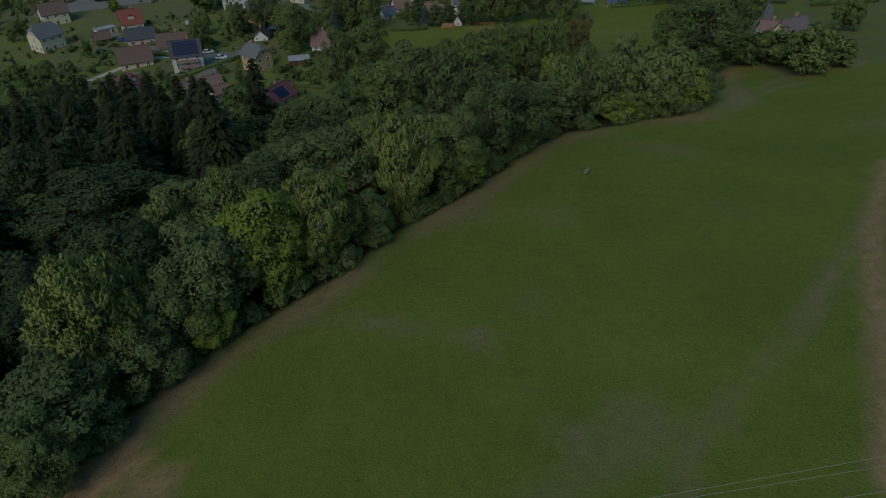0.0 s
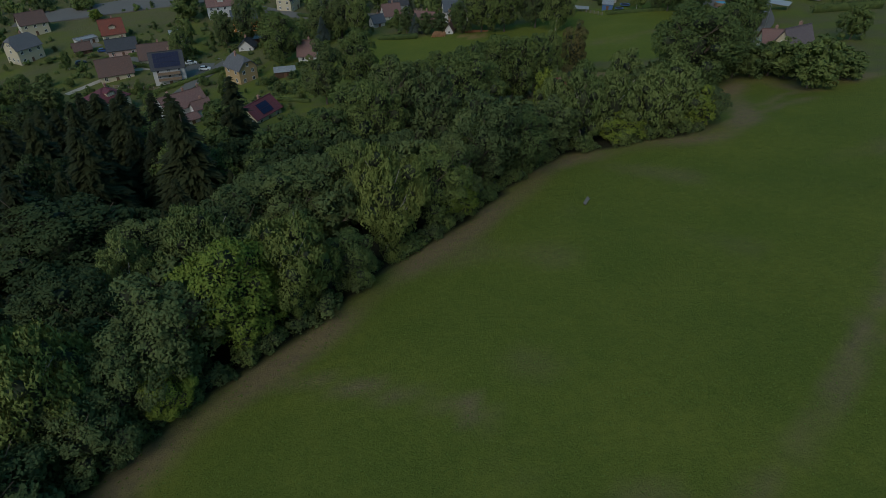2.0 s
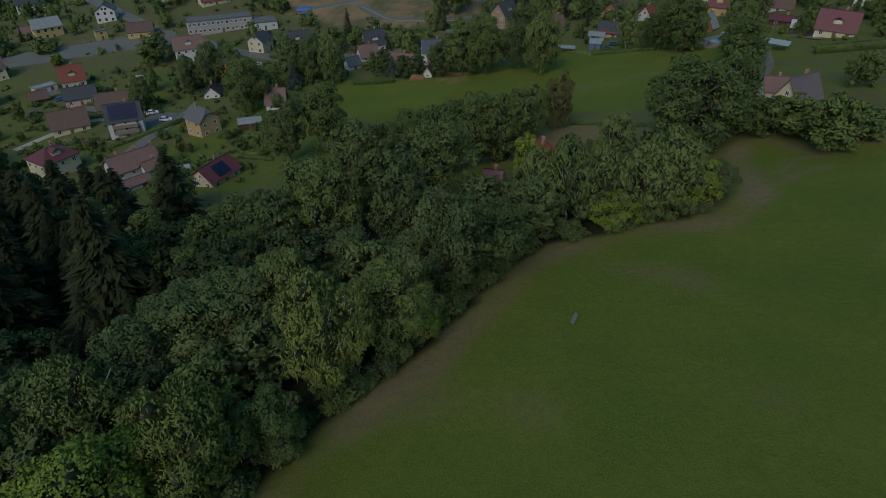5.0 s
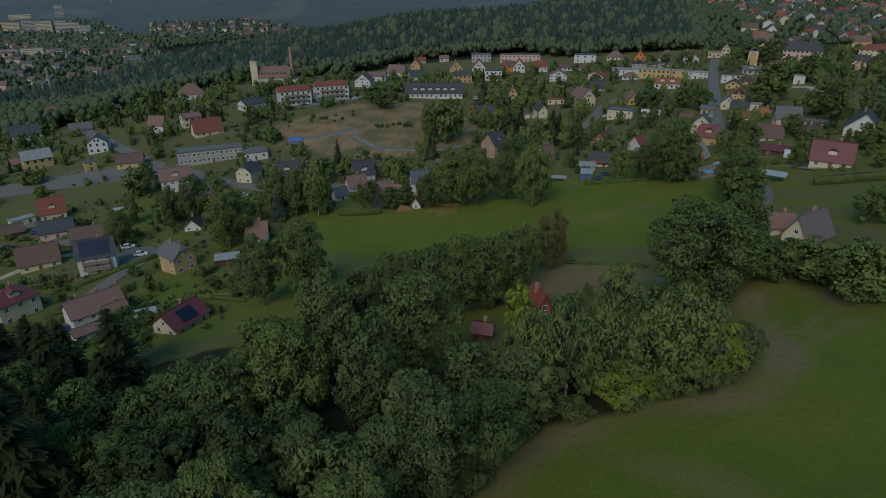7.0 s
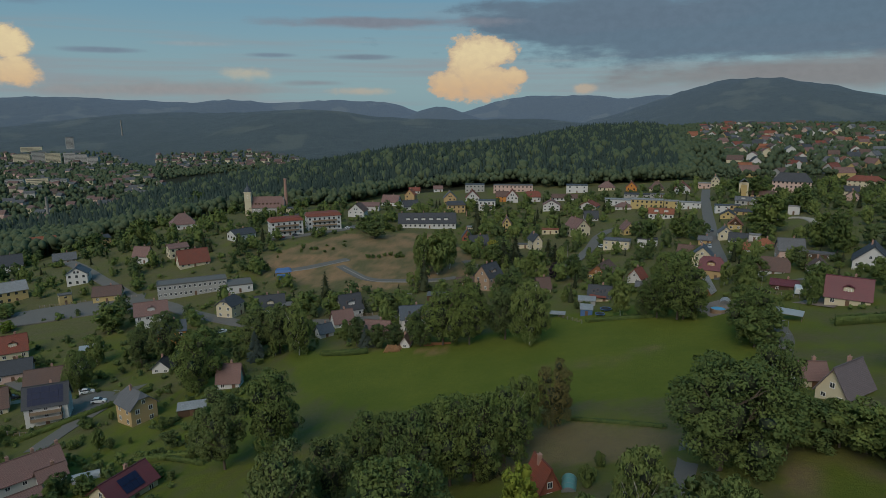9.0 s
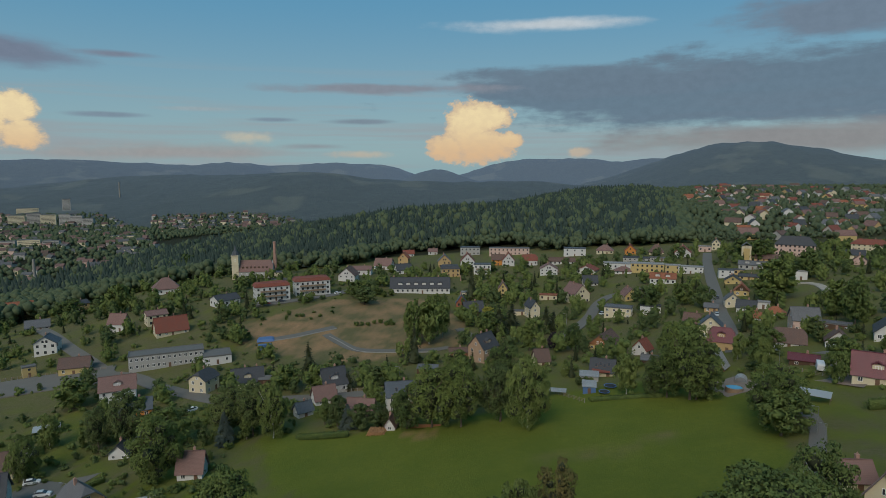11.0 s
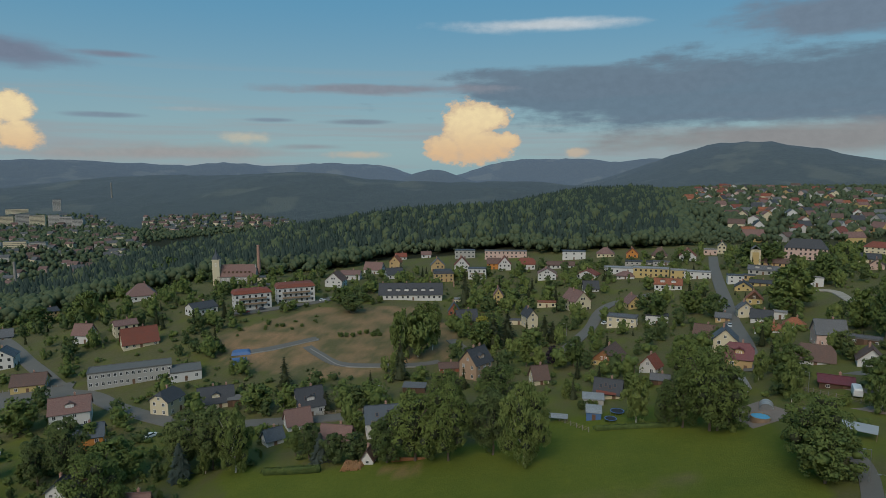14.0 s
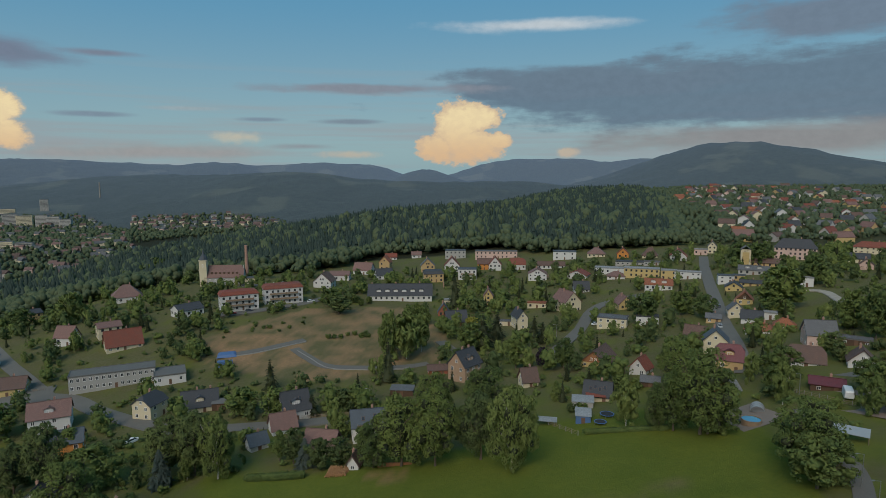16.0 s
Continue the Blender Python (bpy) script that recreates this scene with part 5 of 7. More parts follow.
house(-71.5, 177.3, 44, 8.0, 4.2, 2.3, 1.0, "gable", "white", "pink", name="annex", category="annex", label="low annex with a faded red sheet roof", chimneys=0)
house(93.0, 166.4, 28, 9.3, 5.8, 2.3, 4.7, "gable", "cream", "mauve", chimneys=1, label="old farmhouse with cream walls and faded red roof")
house(91.8, 175.2, -8, 5.1, 5.1, 2.5, 2.6, "gable", "cream", "pink")
house(138.8, 230.3, -35, 11.3, 7.9, 2.9, 5.2, "gable", "cream", "maroon", dormers=1)
house(135.5, 256.2, -31, 8.0, 6.4, 2.2, 1.2, "gable", "brown", "maroon", name="carport", category="carport", label="timber carport with maroon sheet roof")
house(145.7, 280.2, -30, 10.1, 7.1, 2.3, 4.1, "half", "white", "brown")
house(155.8, 269.6, 57, 6.4, 7.2, 2.6, 3.5, "gable", "white", "brown")
house(175.0, 268.7, 53, 12.0, 12.0, 3.4, 5.5, "gable", "white", "dark", balconies=1)
house(112.3, 264.6, 45, 4.6, 5.8, 2.2, 4.3, "gable", "timber", "tin", frames="brown")
house(30.9, 147.6, 108, 4.6, 4.2, 1.5, 4.0, "gable", "red", "red", name="garden_hut", category="hut", label="small garden hut with bright red roof")
house(19.4, 139.2, -16, 3.0, 2.4, 2.2, 1.2, "gable", "brown", "maroon", name="garden_hut", category="hut", label="dark wooden garden hut with maroon roof")

# ---- the belt of trees along the field and the woods behind it ----
BELT = FIELD_EDGE[1:14]
belt_rng = random.Random(5)


def belt_tree(kind, x, y, high, wide, fine=3):
    tree(kind, x, y, high, wide, fine, "in the belt beside the field", "trees of the belt")


belt_tree("ash", -34.8, 37.0, 10.1, 1.53)
belt_tree("weeping", -34.0, 44.5, 16.3, 1.17)
belt_tree("ash", -29.9, 43.5, 9.5, 1.16)
belt_tree("ash", -27.8, 47.7, 11.0, 0.95)
belt_tree("lime", -24.6, 48.6, 6.9, 1.09)
belt_tree("ash", -25.7, 53.4, 14.0, 1.15)
belt_tree("lime", -20.3, 58.7, 14.5, 0.97)
belt_tree("weeping", -14.2, 63.2, 14.4, 1.23)
belt_tree("oak", -9.0, 68.3, 8.4, 0.97)
belt_tree("weeping", -5.2, 76.6, 16.3, 1.1)
belt_tree("oak", 1.2, 83.6, 12.4, 0.88)
belt_tree("lime", 4.7, 84.9, 8.3, 1.0)
belt_tree("ash", 8.8, 93.4, 16.5, 0.87)
belt_tree("oak", 15.4, 98.7, 11.7, 0.92)
belt_tree("ash", 21.6, 107.2, 11.1, 1.13, 2)
belt_tree("birch", 27.6, 112.5, 14.1, 1.14, 2)
belt_tree("birch", 33.0, 112.6, 12.3, 1.24, 2)
belt_tree("lime", 34.3, 109.9, 5.2, 1.92, 2)
belt_tree("birch", 39.4, 110.9, 11.8, 1.3, 2)
belt_tree("birch", 43.9, 112.4, 12.6, 1.41, 2)
belt_tree("lime", 48.3, 112.2, 8.1, 1.09, 2)
belt_tree("ash", 51.0, 113.3, 7.6, 1.04, 2)
belt_tree("oak", -33.8, 30.9, 9.0, 0.94)
belt_tree("alder", -37.2, 59.0, 13.0, 1.23)
belt_tree("birch", -35.6, 66.6, 13.0, 0.97)
belt_tree("ash", -62.1, 81.7, 12.0, 1.64)
belt_tree("alder", -45.5, 54.3, 11.0, 1.3)
belt_tree("alder", -43.7, 46.6, 10.0, 1.33)
belt_tree("alder", -51.7, 81.8, 14.0, 1.92)
belt_tree("ash", -34.1, 72.1, 13.0, 1.1)
belt_tree("birch", -28.4, 71.6, 13.0, 1.37)
belt_tree("ash", -25.3, 78.4, 13.0, 1.13)
belt_tree("ash", -19.9, 82.4, 13.0, 1.25)
belt_tree("ash", -15.7, 87.2, 13.0, 1.24)
belt_tree("oak", -12.1, 90.5, 13.0, 0.93)
belt_tree("ash", -19.6, 87.6, 13.0, 1.13)
belt_tree("ash", -23.0, 83.0, 13.0, 1.1)
belt_tree("ash", -4.0, 97.6, 12.0, 0.9)
belt_tree("birch", -11.2, 89.9, 13.0, 1.18)
belt_tree("oak", -9.6, 118.1, 17.0, 0.78, 2)
belt_tree("ash", -6.6, 132.4, 19.0, 0.76, 2)
belt_tree("oak", 7.7, 127.3, 18.0, 0.85, 2)
belt_tree("ash", 1.9, 113.7, 18.0, 0.75, 2)
belt_tree("oak", -14.8, 126.0, 16.0, 0.84, 2)
belt_tree("oak", -19.6, 116.7, 13.0, 1.06, 2)
belt_tree("oak", -26.6, 119.8, 12.0, 1.22, 2)
belt_tree("birch", 7.9, 96.9, 13.0, 1.03)
belt_tree("ash", 3.6, 85.1, 13.0, 0.72)
belt_tree("birch", 22.9, 113.2, 13.0, 1.02, 2)
belt_tree("birch", 38.2, 125.8, 14.0, 0.98, 2)
belt_tree("birch", 43.4, 114.2, 13.0, 1.21, 2)


def along(line, step, side, start=0.0, end=1e9):
    """Places at even steps along a polyline, moved sideways (positive: to its left)."""
    run, spots = 0.0, []
    for (x0, y0), (x1, y1) in zip(line, line[1:]):
        length = math.hypot(x1 - x0, y1 - y0)
        k = math.ceil(run / step - 1e-6) * step
        while k < run + length:
            if start <= k <= end:
                s = (k - run) / length
                spots.append((x0 + (x1 - x0) * s - (y1 - y0) / length * side, y0 + (y1 - y0) * s + (x1 - x0) / length * side))
            k += step
        run += length
    return spots


def apart(x, y, gap):
    return all((x - a) ** 2 + (y - b) ** 2 > gap * gap for a, b in TREES)


# the crowns between those, lower and darker
for side, step in ((5.0, 4.0), (10.5, 4.5), (16.0, 5.0), (21.0, 6.0)):
    for bx, by in along(BELT, step, side):
        bx, by = bx + belt_rng.uniform(-1.2, 1.2), by + belt_rng.uniform(-1.2, 1.2)
        if apart(bx, by, 6.6 if side < 6 else 4.8) and not (side > 12 and by > 88):
            kind = belt_rng.choice(("birch", "birch", "ash", "oak") if by > 96 else ("alder", "ash", "ash", "oak", "alder"))
            belt_tree(kind, bx, by, belt_rng.uniform(8.5, 12.5), belt_rng.uniform(0.95, 1.25), 1 if side > 6 else 2)
for n, (bx, by) in enumerate(along(BELT, 2.6, 1.2)):
    tree(belt_rng.choice(("shrub", "shrub", "hedge")), bx + belt_rng.uniform(-0.8, 0.8), by + belt_rng.uniform(-0.8, 0.8), belt_rng.uniform(1.4, 3.6), belt_rng.uniform(0.8, 1.3), 2, where="at the foot of the tree belt", group="undergrowth of the belt")

# broad crowns between the belt and the spruces
GAP = [(-62, 50), (-50, 75), (-38, 100), (-36, 128), (-14, 120), (-4, 104), (-18, 82), (-38, 56), (-48, 40), (-58, 34)]
gap_rng = random.Random(17)
for n in range(700):
    wx, wy = gap_rng.uniform(-64, 0), gap_rng.uniform(34, 128)
    if inside(np.array([wx]), np.array([wy]), GAP)[0] and all((wx - a) ** 2 + (wy - b) ** 2 > 24 for a, b in TREES):
        tree(gap_rng.choice(("spruce", "spruce", "alder") if wx < -32 else ("spruce", "alder", "alder", "ash", "alder")), wx, wy, gap_rng.uniform(8, 11.5), gap_rng.uniform(0.95, 1.3), fine=1, where="in a dense wood", group="broadleaf trees of the wood")

SPRUCE_WOOD = [(-140, 60), (-135, 150), (-95, 158), (-60, 150), (-36, 128), (-38, 100), (-50, 75), (-62, 50)]
wood_rng = random.Random(11)
count = 0
while count < 105:
    wx, wy = wood_rng.uniform(-145, -30), wood_rng.uniform(45, 160)
    if inside(np.array([wx]), np.array([wy]), SPRUCE_WOOD)[0] and all((wx - a) ** 2 + (wy - b) ** 2 > 16 for a, b in TREES):
        kind = wood_rng.choice(("spruce", "spruce", "spruce", "spruce", "alder"))
        tree(kind, wx, wy, wood_rng.uniform(15, 22) * (1.0 if kind == "spruce" else 0.82), wood_rng.uniform(1.1, 1.55) * (1.0 if kind == "spruce" else 0.7), fine=2 if wx > -75 and wy < 128 else 1, where="in a dense wood", group="spruces of the wood")
        count += 1


# ---- trees that stand alone or in small groups ----
tree("oak", 19.7, 251.9, 18.9, 0.87)
tree("oak", 28.3, 249.0, 19.6, 0.78)
tree("oak", 12.4, 252.8, 13.6, 0.78)
tree("birch", 45.9, 238.9, 20.0, 1.06)
tree("ash", 39.7, 248.3, 18.1, 0.83)
tree("oak", 44.5, 272.9, 18.0, 0.85)
tree("oak", 29.9, 278.9, 16.8, 0.84)
tree("oak", 87.7, 244.9, 14.8, 0.88)
tree("oak", 93.7, 239.1, 17.2, 0.90)
tree("oak", 104.6, 278.8, 14.0, 0.90)
tree("birch", 78.8, 253.4, 12.4, 0.96)
tree("ash", 85.1, 247.3, 13.1, 0.78)
tree("oak", 97.6, 207.5, 14.5, 0.89)
tree("oak", 96.3, 203.6, 10.7, 1.25)
tree("birch", 118.7, 249.0, 11.0, 0.83)
tree("ash", -43.1, 264.4, 16.9, 0.97)
tree("birch", -28.5, 258.5, 17.4, 0.95)
tree("ash", -35.7, 262.6, 18.4, 0.89)
tree("blue", -42.5, 257.0, 10.6, 1.14)
tree("oak", -61.9, 260.2, 12.4, 1.47)
tree("ash", -83.2, 263.6, 14.2, 0.89)
tree("poplar", -78.3, 282.8, 9.6, 1.37)
tree("spruce", 15.0, 329.7, 17.6, 0.98)
tree("spruce", -29.4, 331.0, 12.0, 1.18)
tree("spruce", -9.8, 301.4, 7.4, 1.70)
tree("poplar", 63.9, 330.5, 14.4, 1.19)
tree("oak", 80.4, 322.0, 11.8, 0.79)
tree("spruce", 81.0, 376.2, 9.9, 1.70)
tree("spruce", 64.3, 378.8, 12.8, 1.45)
tree("spruce", 55.9, 364.9, 15.0, 1.57)
tree("oak", 49.5, 363.4, 12.4, 1.14)
tree("spruce", 50.6, 447.1, 20.7, 1.11)
tree("oak", 131.7, 373.3, 14.1, 1.05)
tree("oak", 150.8, 377.2, 11.7, 1.06)
tree("oak", 155.8, 365.4, 11.3, 1.06)
tree("oak", 187.6, 357.5, 19.8, 1.17)
tree("oak", 180.8, 352.8, 7.9, 1.70)
tree("oak", 244.2, 470.3, 14.4, 1.15)
tree("oak", 236.2, 480.1, 14.8, 1.15)
tree("oak", 185.0, 311.5, 15.2, 0.85)
tree("oak", 179.4, 293.6, 17.8, 0.67)
tree("oak", 229.6, 398.3, 15.4, 0.88)
tree("oak", 130.8, 275.0, 6.5, 1.37)
tree("birch", -153.9, 435.7, 16.2, 1.54)
tree("oak", -225.6, 698.1, 18.2, 1.53)
tree("oak", -205.3, 692.8, 23.3, 1.07)
tree("ash", -234.3, 687.7, 15.4, 1.70)
tree("oak", -185.4, 444.7, 12.1, 1.19)
tree("blue", -5.9, 260.0, 8.1, 1.37)
tree("ash", -9.5, 263.2, 10.6, 0.87)
tree("ash", 3.3, 257.8, 8.0, 1.35)
tree("oak", -21.6, 301.9, 10.7, 1.10)
tree("oak", -34.1, 307.5, 9.9, 1.42)
tree("ash", 0.7, 303.8, 7.9, 1.46)
tree("gold", 54.2, 393.8, 8.2, 0.80)
tree("spruce", 81.9, 362.9, 10.0, 1.42)
tree("birch", 22.2, 358.0, 19.4, 1.19)
tree("birch", 15.0, 358.2, 20.6, 0.75)
tree("birch", 28.6, 367.3, 16.3, 0.98)
tree("ash", -13.2, 429.0, 10.4, 1.70)
tree("oak", -19.4, 444.6, 10.9, 1.21)
tree("plum", 74.2, 329.4, 7.7, 0.89)
tree("oak", -20.3, 185.4, 19.9, 0.78)
tree("ash", -29.9, 180.4, 18.8, 0.78)
tree("ash", -8.5, 142.4, 18.4, 0.78)
tree("oak", -50.8, 152.2, 11.9, 1.10)
tree("oak", 10.1, 152.7, 16.8, 0.78)
tree("oak", 16.5, 154.4, 17.3, 0.78)
tree("spruce", 22.9, 155.5, 15.3, 0.60)
tree("birch", 31.6, 169.5, 13.8, 0.89)
tree("copper", 38.9, 173.6, 14.5, 0.62)
tree("oak", -57.0, 129.8, 13.9, 0.92)
tree("oak", -42.2, 121.9, 12.3, 0.87)
tree("oak", -30.7, 115.9, 11.3, 0.81)
tree("oak", -22.7, 109.0, 9.8, 0.94)
tree("ash", -17.0, 113.2, 10.2, 1.01)
tree("oak", -39.0, 109.9, 11.1, 0.92)
tree("oak", -29.5, 107.2, 9.1, 0.99)
tree("oak", -48.5, 113.6, 12.3, 0.80)
tree("oak", 20.6, 155.0, 16.0, 0.78)
tree("oak", 26.4, 159.4, 15.2, 0.78)
tree("oak", 3.0, 160.9, 14.8, 0.78)
tree("ash", -3.4, 150.6, 15.1, 0.78)
tree("lime", 24.8, 134.4, 11.0, 0.65)
tree("oak", 63.5, 145.5, 16.5, 0.9)
tree("oak", 57.3, 143.5, 18.8, 1.1, 3)
tree("oak", 73.1, 157.3, 16.1, 0.78)
tree("oak", 100.9, 213.6, 14.1, 1.16)
tree("oak", 78.8, 131.7, 10.9, 1.06)
tree("oak", 73.2, 149.1, 7.1, 0.88)
tree("oak", 77.8, 147.8, 7.8, 0.85)
tree("oak", 79.6, 142.9, 6.9, 0.85)
tree("oak", -111.0, 302.6, 12.2, 1.24)
tree("oak", -54.0, 235.3, 18.7, 0.86)
tree("ash", -73.8, 261.9, 19.7, 0.78)
tree("birch", -95.4, 246.3, 13.1, 1.19)
tree("shrub", -92.4, 202.0, 4.2, 0.66)
tree("shrub", -78.4, 217.7, 3.6, 1.13)
tree("oak", 110.9, 171.9, 9.1, 1.03)
tree("oak", 92.1, 239.8, 21.2, 0.87)
tree("lime", -157.4, 310.5, 5.0, 1.70)
tree("shrub", -170.9, 328.2, 7.9, 1.33)
tree("shrub", 41.6, 152.4, 3.1, 0.58)
tree("shrub", 37.7, 145.8, 4.1, 0.62)
tree("oak", 70.1, 147.2, 7.4, 1.38)
tree("oak", 73.8, 146.5, 8.0, 1.29)
tree("ash", 77.2, 145.2, 7.2, 1.40)
tree("oak", 79.2, 141.9, 8.5, 1.38)
tree("oak", 87.1, 135.0, 7.2, 1.40)
tree("ash", 85.2, 139.2, 7.3, 1.40)

tree("oak", -144.2, 205.5, 13.0, 1.1)
tree("oak", -133.7, 204.2, 14.0, 0.95)
tree("ash", -122.4, 200.0, 13.0, 1.0)
tree("oak", -126.2, 178.4, 14.0, 1.1)
tree("alder", -113.2, 174.9, 14.0, 1.1)
tree("oak", -137.0, 188.0, 13.5, 1.1)
tree("birch", -100.0, 267.7, 11.0, 1.1)

# scrub on the building plot
tree("shrub", -52.3, 407.0, 2.3, 1.06, fine=0)
tree("shrub", -51.6, 404.4, 1.9, 0.87, fine=0)
tree("shrub", -39.2, 408.7, 1.7, 1.03, fine=0)
tree("shrub", -44.3, 402.3, 2.2, 1.23, fine=0)
tree("shrub", -47.1, 401.5, 2.2, 0.93, fine=0)
tree("shrub", -51.9, 397.6, 1.6, 0.94, fine=0)
tree("shrub", -34.9, 402.5, 1.9, 1.15, fine=0)
tree("shrub", -52.1, 400.9, 1.7, 0.84, fine=0)
tree("shrub", -38.8, 397.9, 1.5, 1.08, fine=0)
tree("shrub", -11.6, 388.9, 2.4, 0.90, fine=0)
tree("shrub", 1.1, 389.6, 2.4, 1.17, fine=0)
tree("shrub", -8.4, 388.7, 2.6, 0.85, fine=0)
tree("shrub", 1.4, 392.2, 2.1, 0.87, fine=0)
tree("shrub", -2.3, 393.3, 2.6, 0.92, fine=0)
tree("shrub", -5.5, 392.2, 2.3, 0.89, fine=0)
tree("shrub", -14.3, 388.8, 2.5, 1.06, fine=0)
tree("shrub", 3.0, 394.1, 2.6, 0.88, fine=0)
tree("shrub", 4.3, 389.8, 2.2, 1.24, fine=0)
tree("oak", -2.4, 449.0, 4.2, 0.97, fine=0)
tree("oak", -20.8, 476.1, 4.6, 1.19, fine=0)
tree("oak", -19.3, 470.7, 5.5, 1.18, fine=0)
tree("oak", 1.4, 453.2, 4.6, 1.05, fine=0)
tree("oak", -6.6, 485.8, 6.0, 0.97, fine=0)
tree("oak", -7.1, 453.9, 6.0, 1.04, fine=0)
tree("oak", -9.7, 477.3, 5.5, 0.86, fine=0)
tree("oak", -10.1, 459.9, 6.3, 0.98, fine=0)
tree("oak", -20.5, 458.8, 4.6, 1.13, fine=0)
tree("birch", 12.7, 392.5, 9.6, 0.98, fine=0)
tree("birch", 12.3, 394.0, 7.9, 0.84, fine=0)
tree("birch", 14.6, 370.1, 8.3, 1.13, fine=0)
tree("birch", 18.1, 372.8, 9.0, 1.17, fine=0)
tree("birch", 31.4, 409.4, 9.4, 0.95, fine=0)
tree("birch", 22.4, 390.7, 8.6, 1.08, fine=0)
tree("birch", 27.9, 419.6, 9.2, 0.98, fine=0)
tree("birch", 30.0, 420.7, 7.8, 1.03, fine=0)
tree("birch", 24.5, 385.3, 8.7, 0.89, fine=0)
tree("birch", 33.2, 410.0, 7.7, 0.93, fine=0)
tree("birch", 23.9, 411.5, 9.7, 1.22, fine=0)
tree("shrub", -78.9, 393.7, 2.6, 1.20, fine=0)
tree("shrub", -63.9, 397.3, 2.4, 1.20, fine=0)
tree("shrub", -79.2, 390.4, 1.8, 1.15, fine=0)
tree("shrub", -62.9, 389.6, 1.5, 0.83, fine=0)
tree("shrub", -70.9, 384.7, 1.9, 1.10, fine=0)
tree("shrub", -74.5, 396.1, 2.7, 0.94, fine=0)
tree("shrub", -29.7, 410.9, 1.5, 1.15, fine=0)
tree("shrub", -30.2, 418.4, 1.4, 1.19, fine=0)
tree("shrub", -28.5, 408.7, 1.0, 0.95, fine=0)

# ---- garden trees and shrubs between the houses ----
TOWN = [(-190, 215), (-95, 165), (-40, 165), (-35, 262), (0, 256), (40, 262), (105, 268), (112, 225), (150, 215), (330, 320), (420, 560), (260, 560), (150, 545), (0, 545), (-120, 540), (-240, 560), (-330, 400)]
OPEN_LAND = [MEADOW, DRY_PLOT, BUILDING_LOT, [(180, 330), (225, 330), (228, 388), (195, 388)], [(-180, 290), (-120, 300), (-115, 322), (-180, 318)]]
STREETS, FAR_GARDEN = [], []


def garden_plants(number, kinds, low, high, gap, seed, words, corner=(-330, 165), far=(420, 560)):
    rng = random.Random(seed)
    many = np.random.default_rng(seed).uniform(corner, far, (number * 14, 2))
    x, y = many.T
    ok = inside(x, y, TOWN)
    for ring in OPEN_LAND:
        ok &= ~inside(x, y, ring)
    for line in STREETS:
        ok &= near_line(x, y, line) > 4.5
    for hx, hy, r in HOUSES:
        ok &= (x - hx) ** 2 + (y - hy) ** 2 > (r + gap) ** 2
        if high > 4.5:
            # nothing tall just below a house front
            ok &= ~((np.abs(x - hx) < r * 1.1) & (hy - y > 0) & (hy - y < r + 4))
    grown, near = 0, np.full((len(TREES) + number, 2), 1e6)
    near[:len(TREES)] = TREES
    grow = len(TREES)
    for px, py in many[ok]:
        px, py = float(px), float(py)
        if ((near - (px, py)) ** 2).sum(1).min() < (low * 0.55) ** 2:
            continue
        size = rng.uniform(low, high)
        # the gardens of the lower village are open
        if px < -20 and py < 300 and high > 4.5 and rng.random() < 0.82:
            continue
        kind = rng.choice(kinds)
        if py > 285 or high < 2.5:
            FAR_GARDEN.append((kind, px, py, size))
            TREES.append((px, py))
        else:
            tree(kind, px, py, size * (0.75 if px < -20 and py < 300 else 1.0), rng.uniform(0.85, 1.2), fine=0 if size < 8 else 1, where=words, group="garden plants")
        near[grow + grown] = px, py
        grown += 1
        if grown == number:
            break


STREETS += ROAD_LINES
garden_plants(1000, ("oak", "oak", "ash", "ash", "birch", "spruce", "poplar", "oak", "ash", "birch", "spruce", "oak", "ash", "oak", "birch"), 4.5, 10, 1.4, 21, "in a town garden")
garden_plants(900, ("shrub", "shrub", "shrub", "hedge", "hedge", "ash", "spruce", "shrub", "hedge", "shrub", "birch"), 1.8, 4.2, 0.6, 22, "in a town garden")


def joined_trees(name, plants, label):
    """The trees too far off to pick apart singly, crown by crown in one mesh a kind."""
    for leaf in sorted({SPEC[k][1] for k, *_ in plants}):
        verts, quads, tris, n, forms = [], [], [], 0, {}
        for k, px, py, high in plants:
            form, own = SPEC[k]
            if own != leaf:
                continue
            rng = np.random.default_rng(abs(int(px * 10)))
            key = (form, int(abs(px)) % 9, py > 400)
            if key not in forms:
                forms[key] = spruce_mesh(key[1], 10, 6, 0.22, 4) if form == "spruce" else crown_mesh(form, 50 + key[1], *((40, 0.11) if form in ("shrub", "hedge") else (110, 0.055) if py > 400 else (300, 0.042)), 4 if form in ("shrub", "hedge") else 3, True)
            v, q, f = forms[key]
            a = rng.uniform(0, 6.28)
            c, s = math.cos(a), math.sin(a)
            v = v @ np.array(((c, -s, 0), (s, c, 0), (0, 0, 1))) * high * (1, 1, 1) + (px, py, spot(px, py) - 0.1)
            verts.append(v)
            if len(q):
                quads.append(np.array(q) + n)
            tris.append(np.array(f) + n)
            n += len(v)
        ob = new(name, raw_mesh(name, np.concatenate(verts), np.concatenate(quads) if quads else [], np.concatenate(tris), LEAF[leaf]))
        ob.data.polygons.foreach_set("use_smooth", np.ones(len(ob.data.polygons), bool))
        tagged(ob, label, "trees", kind="stuff")


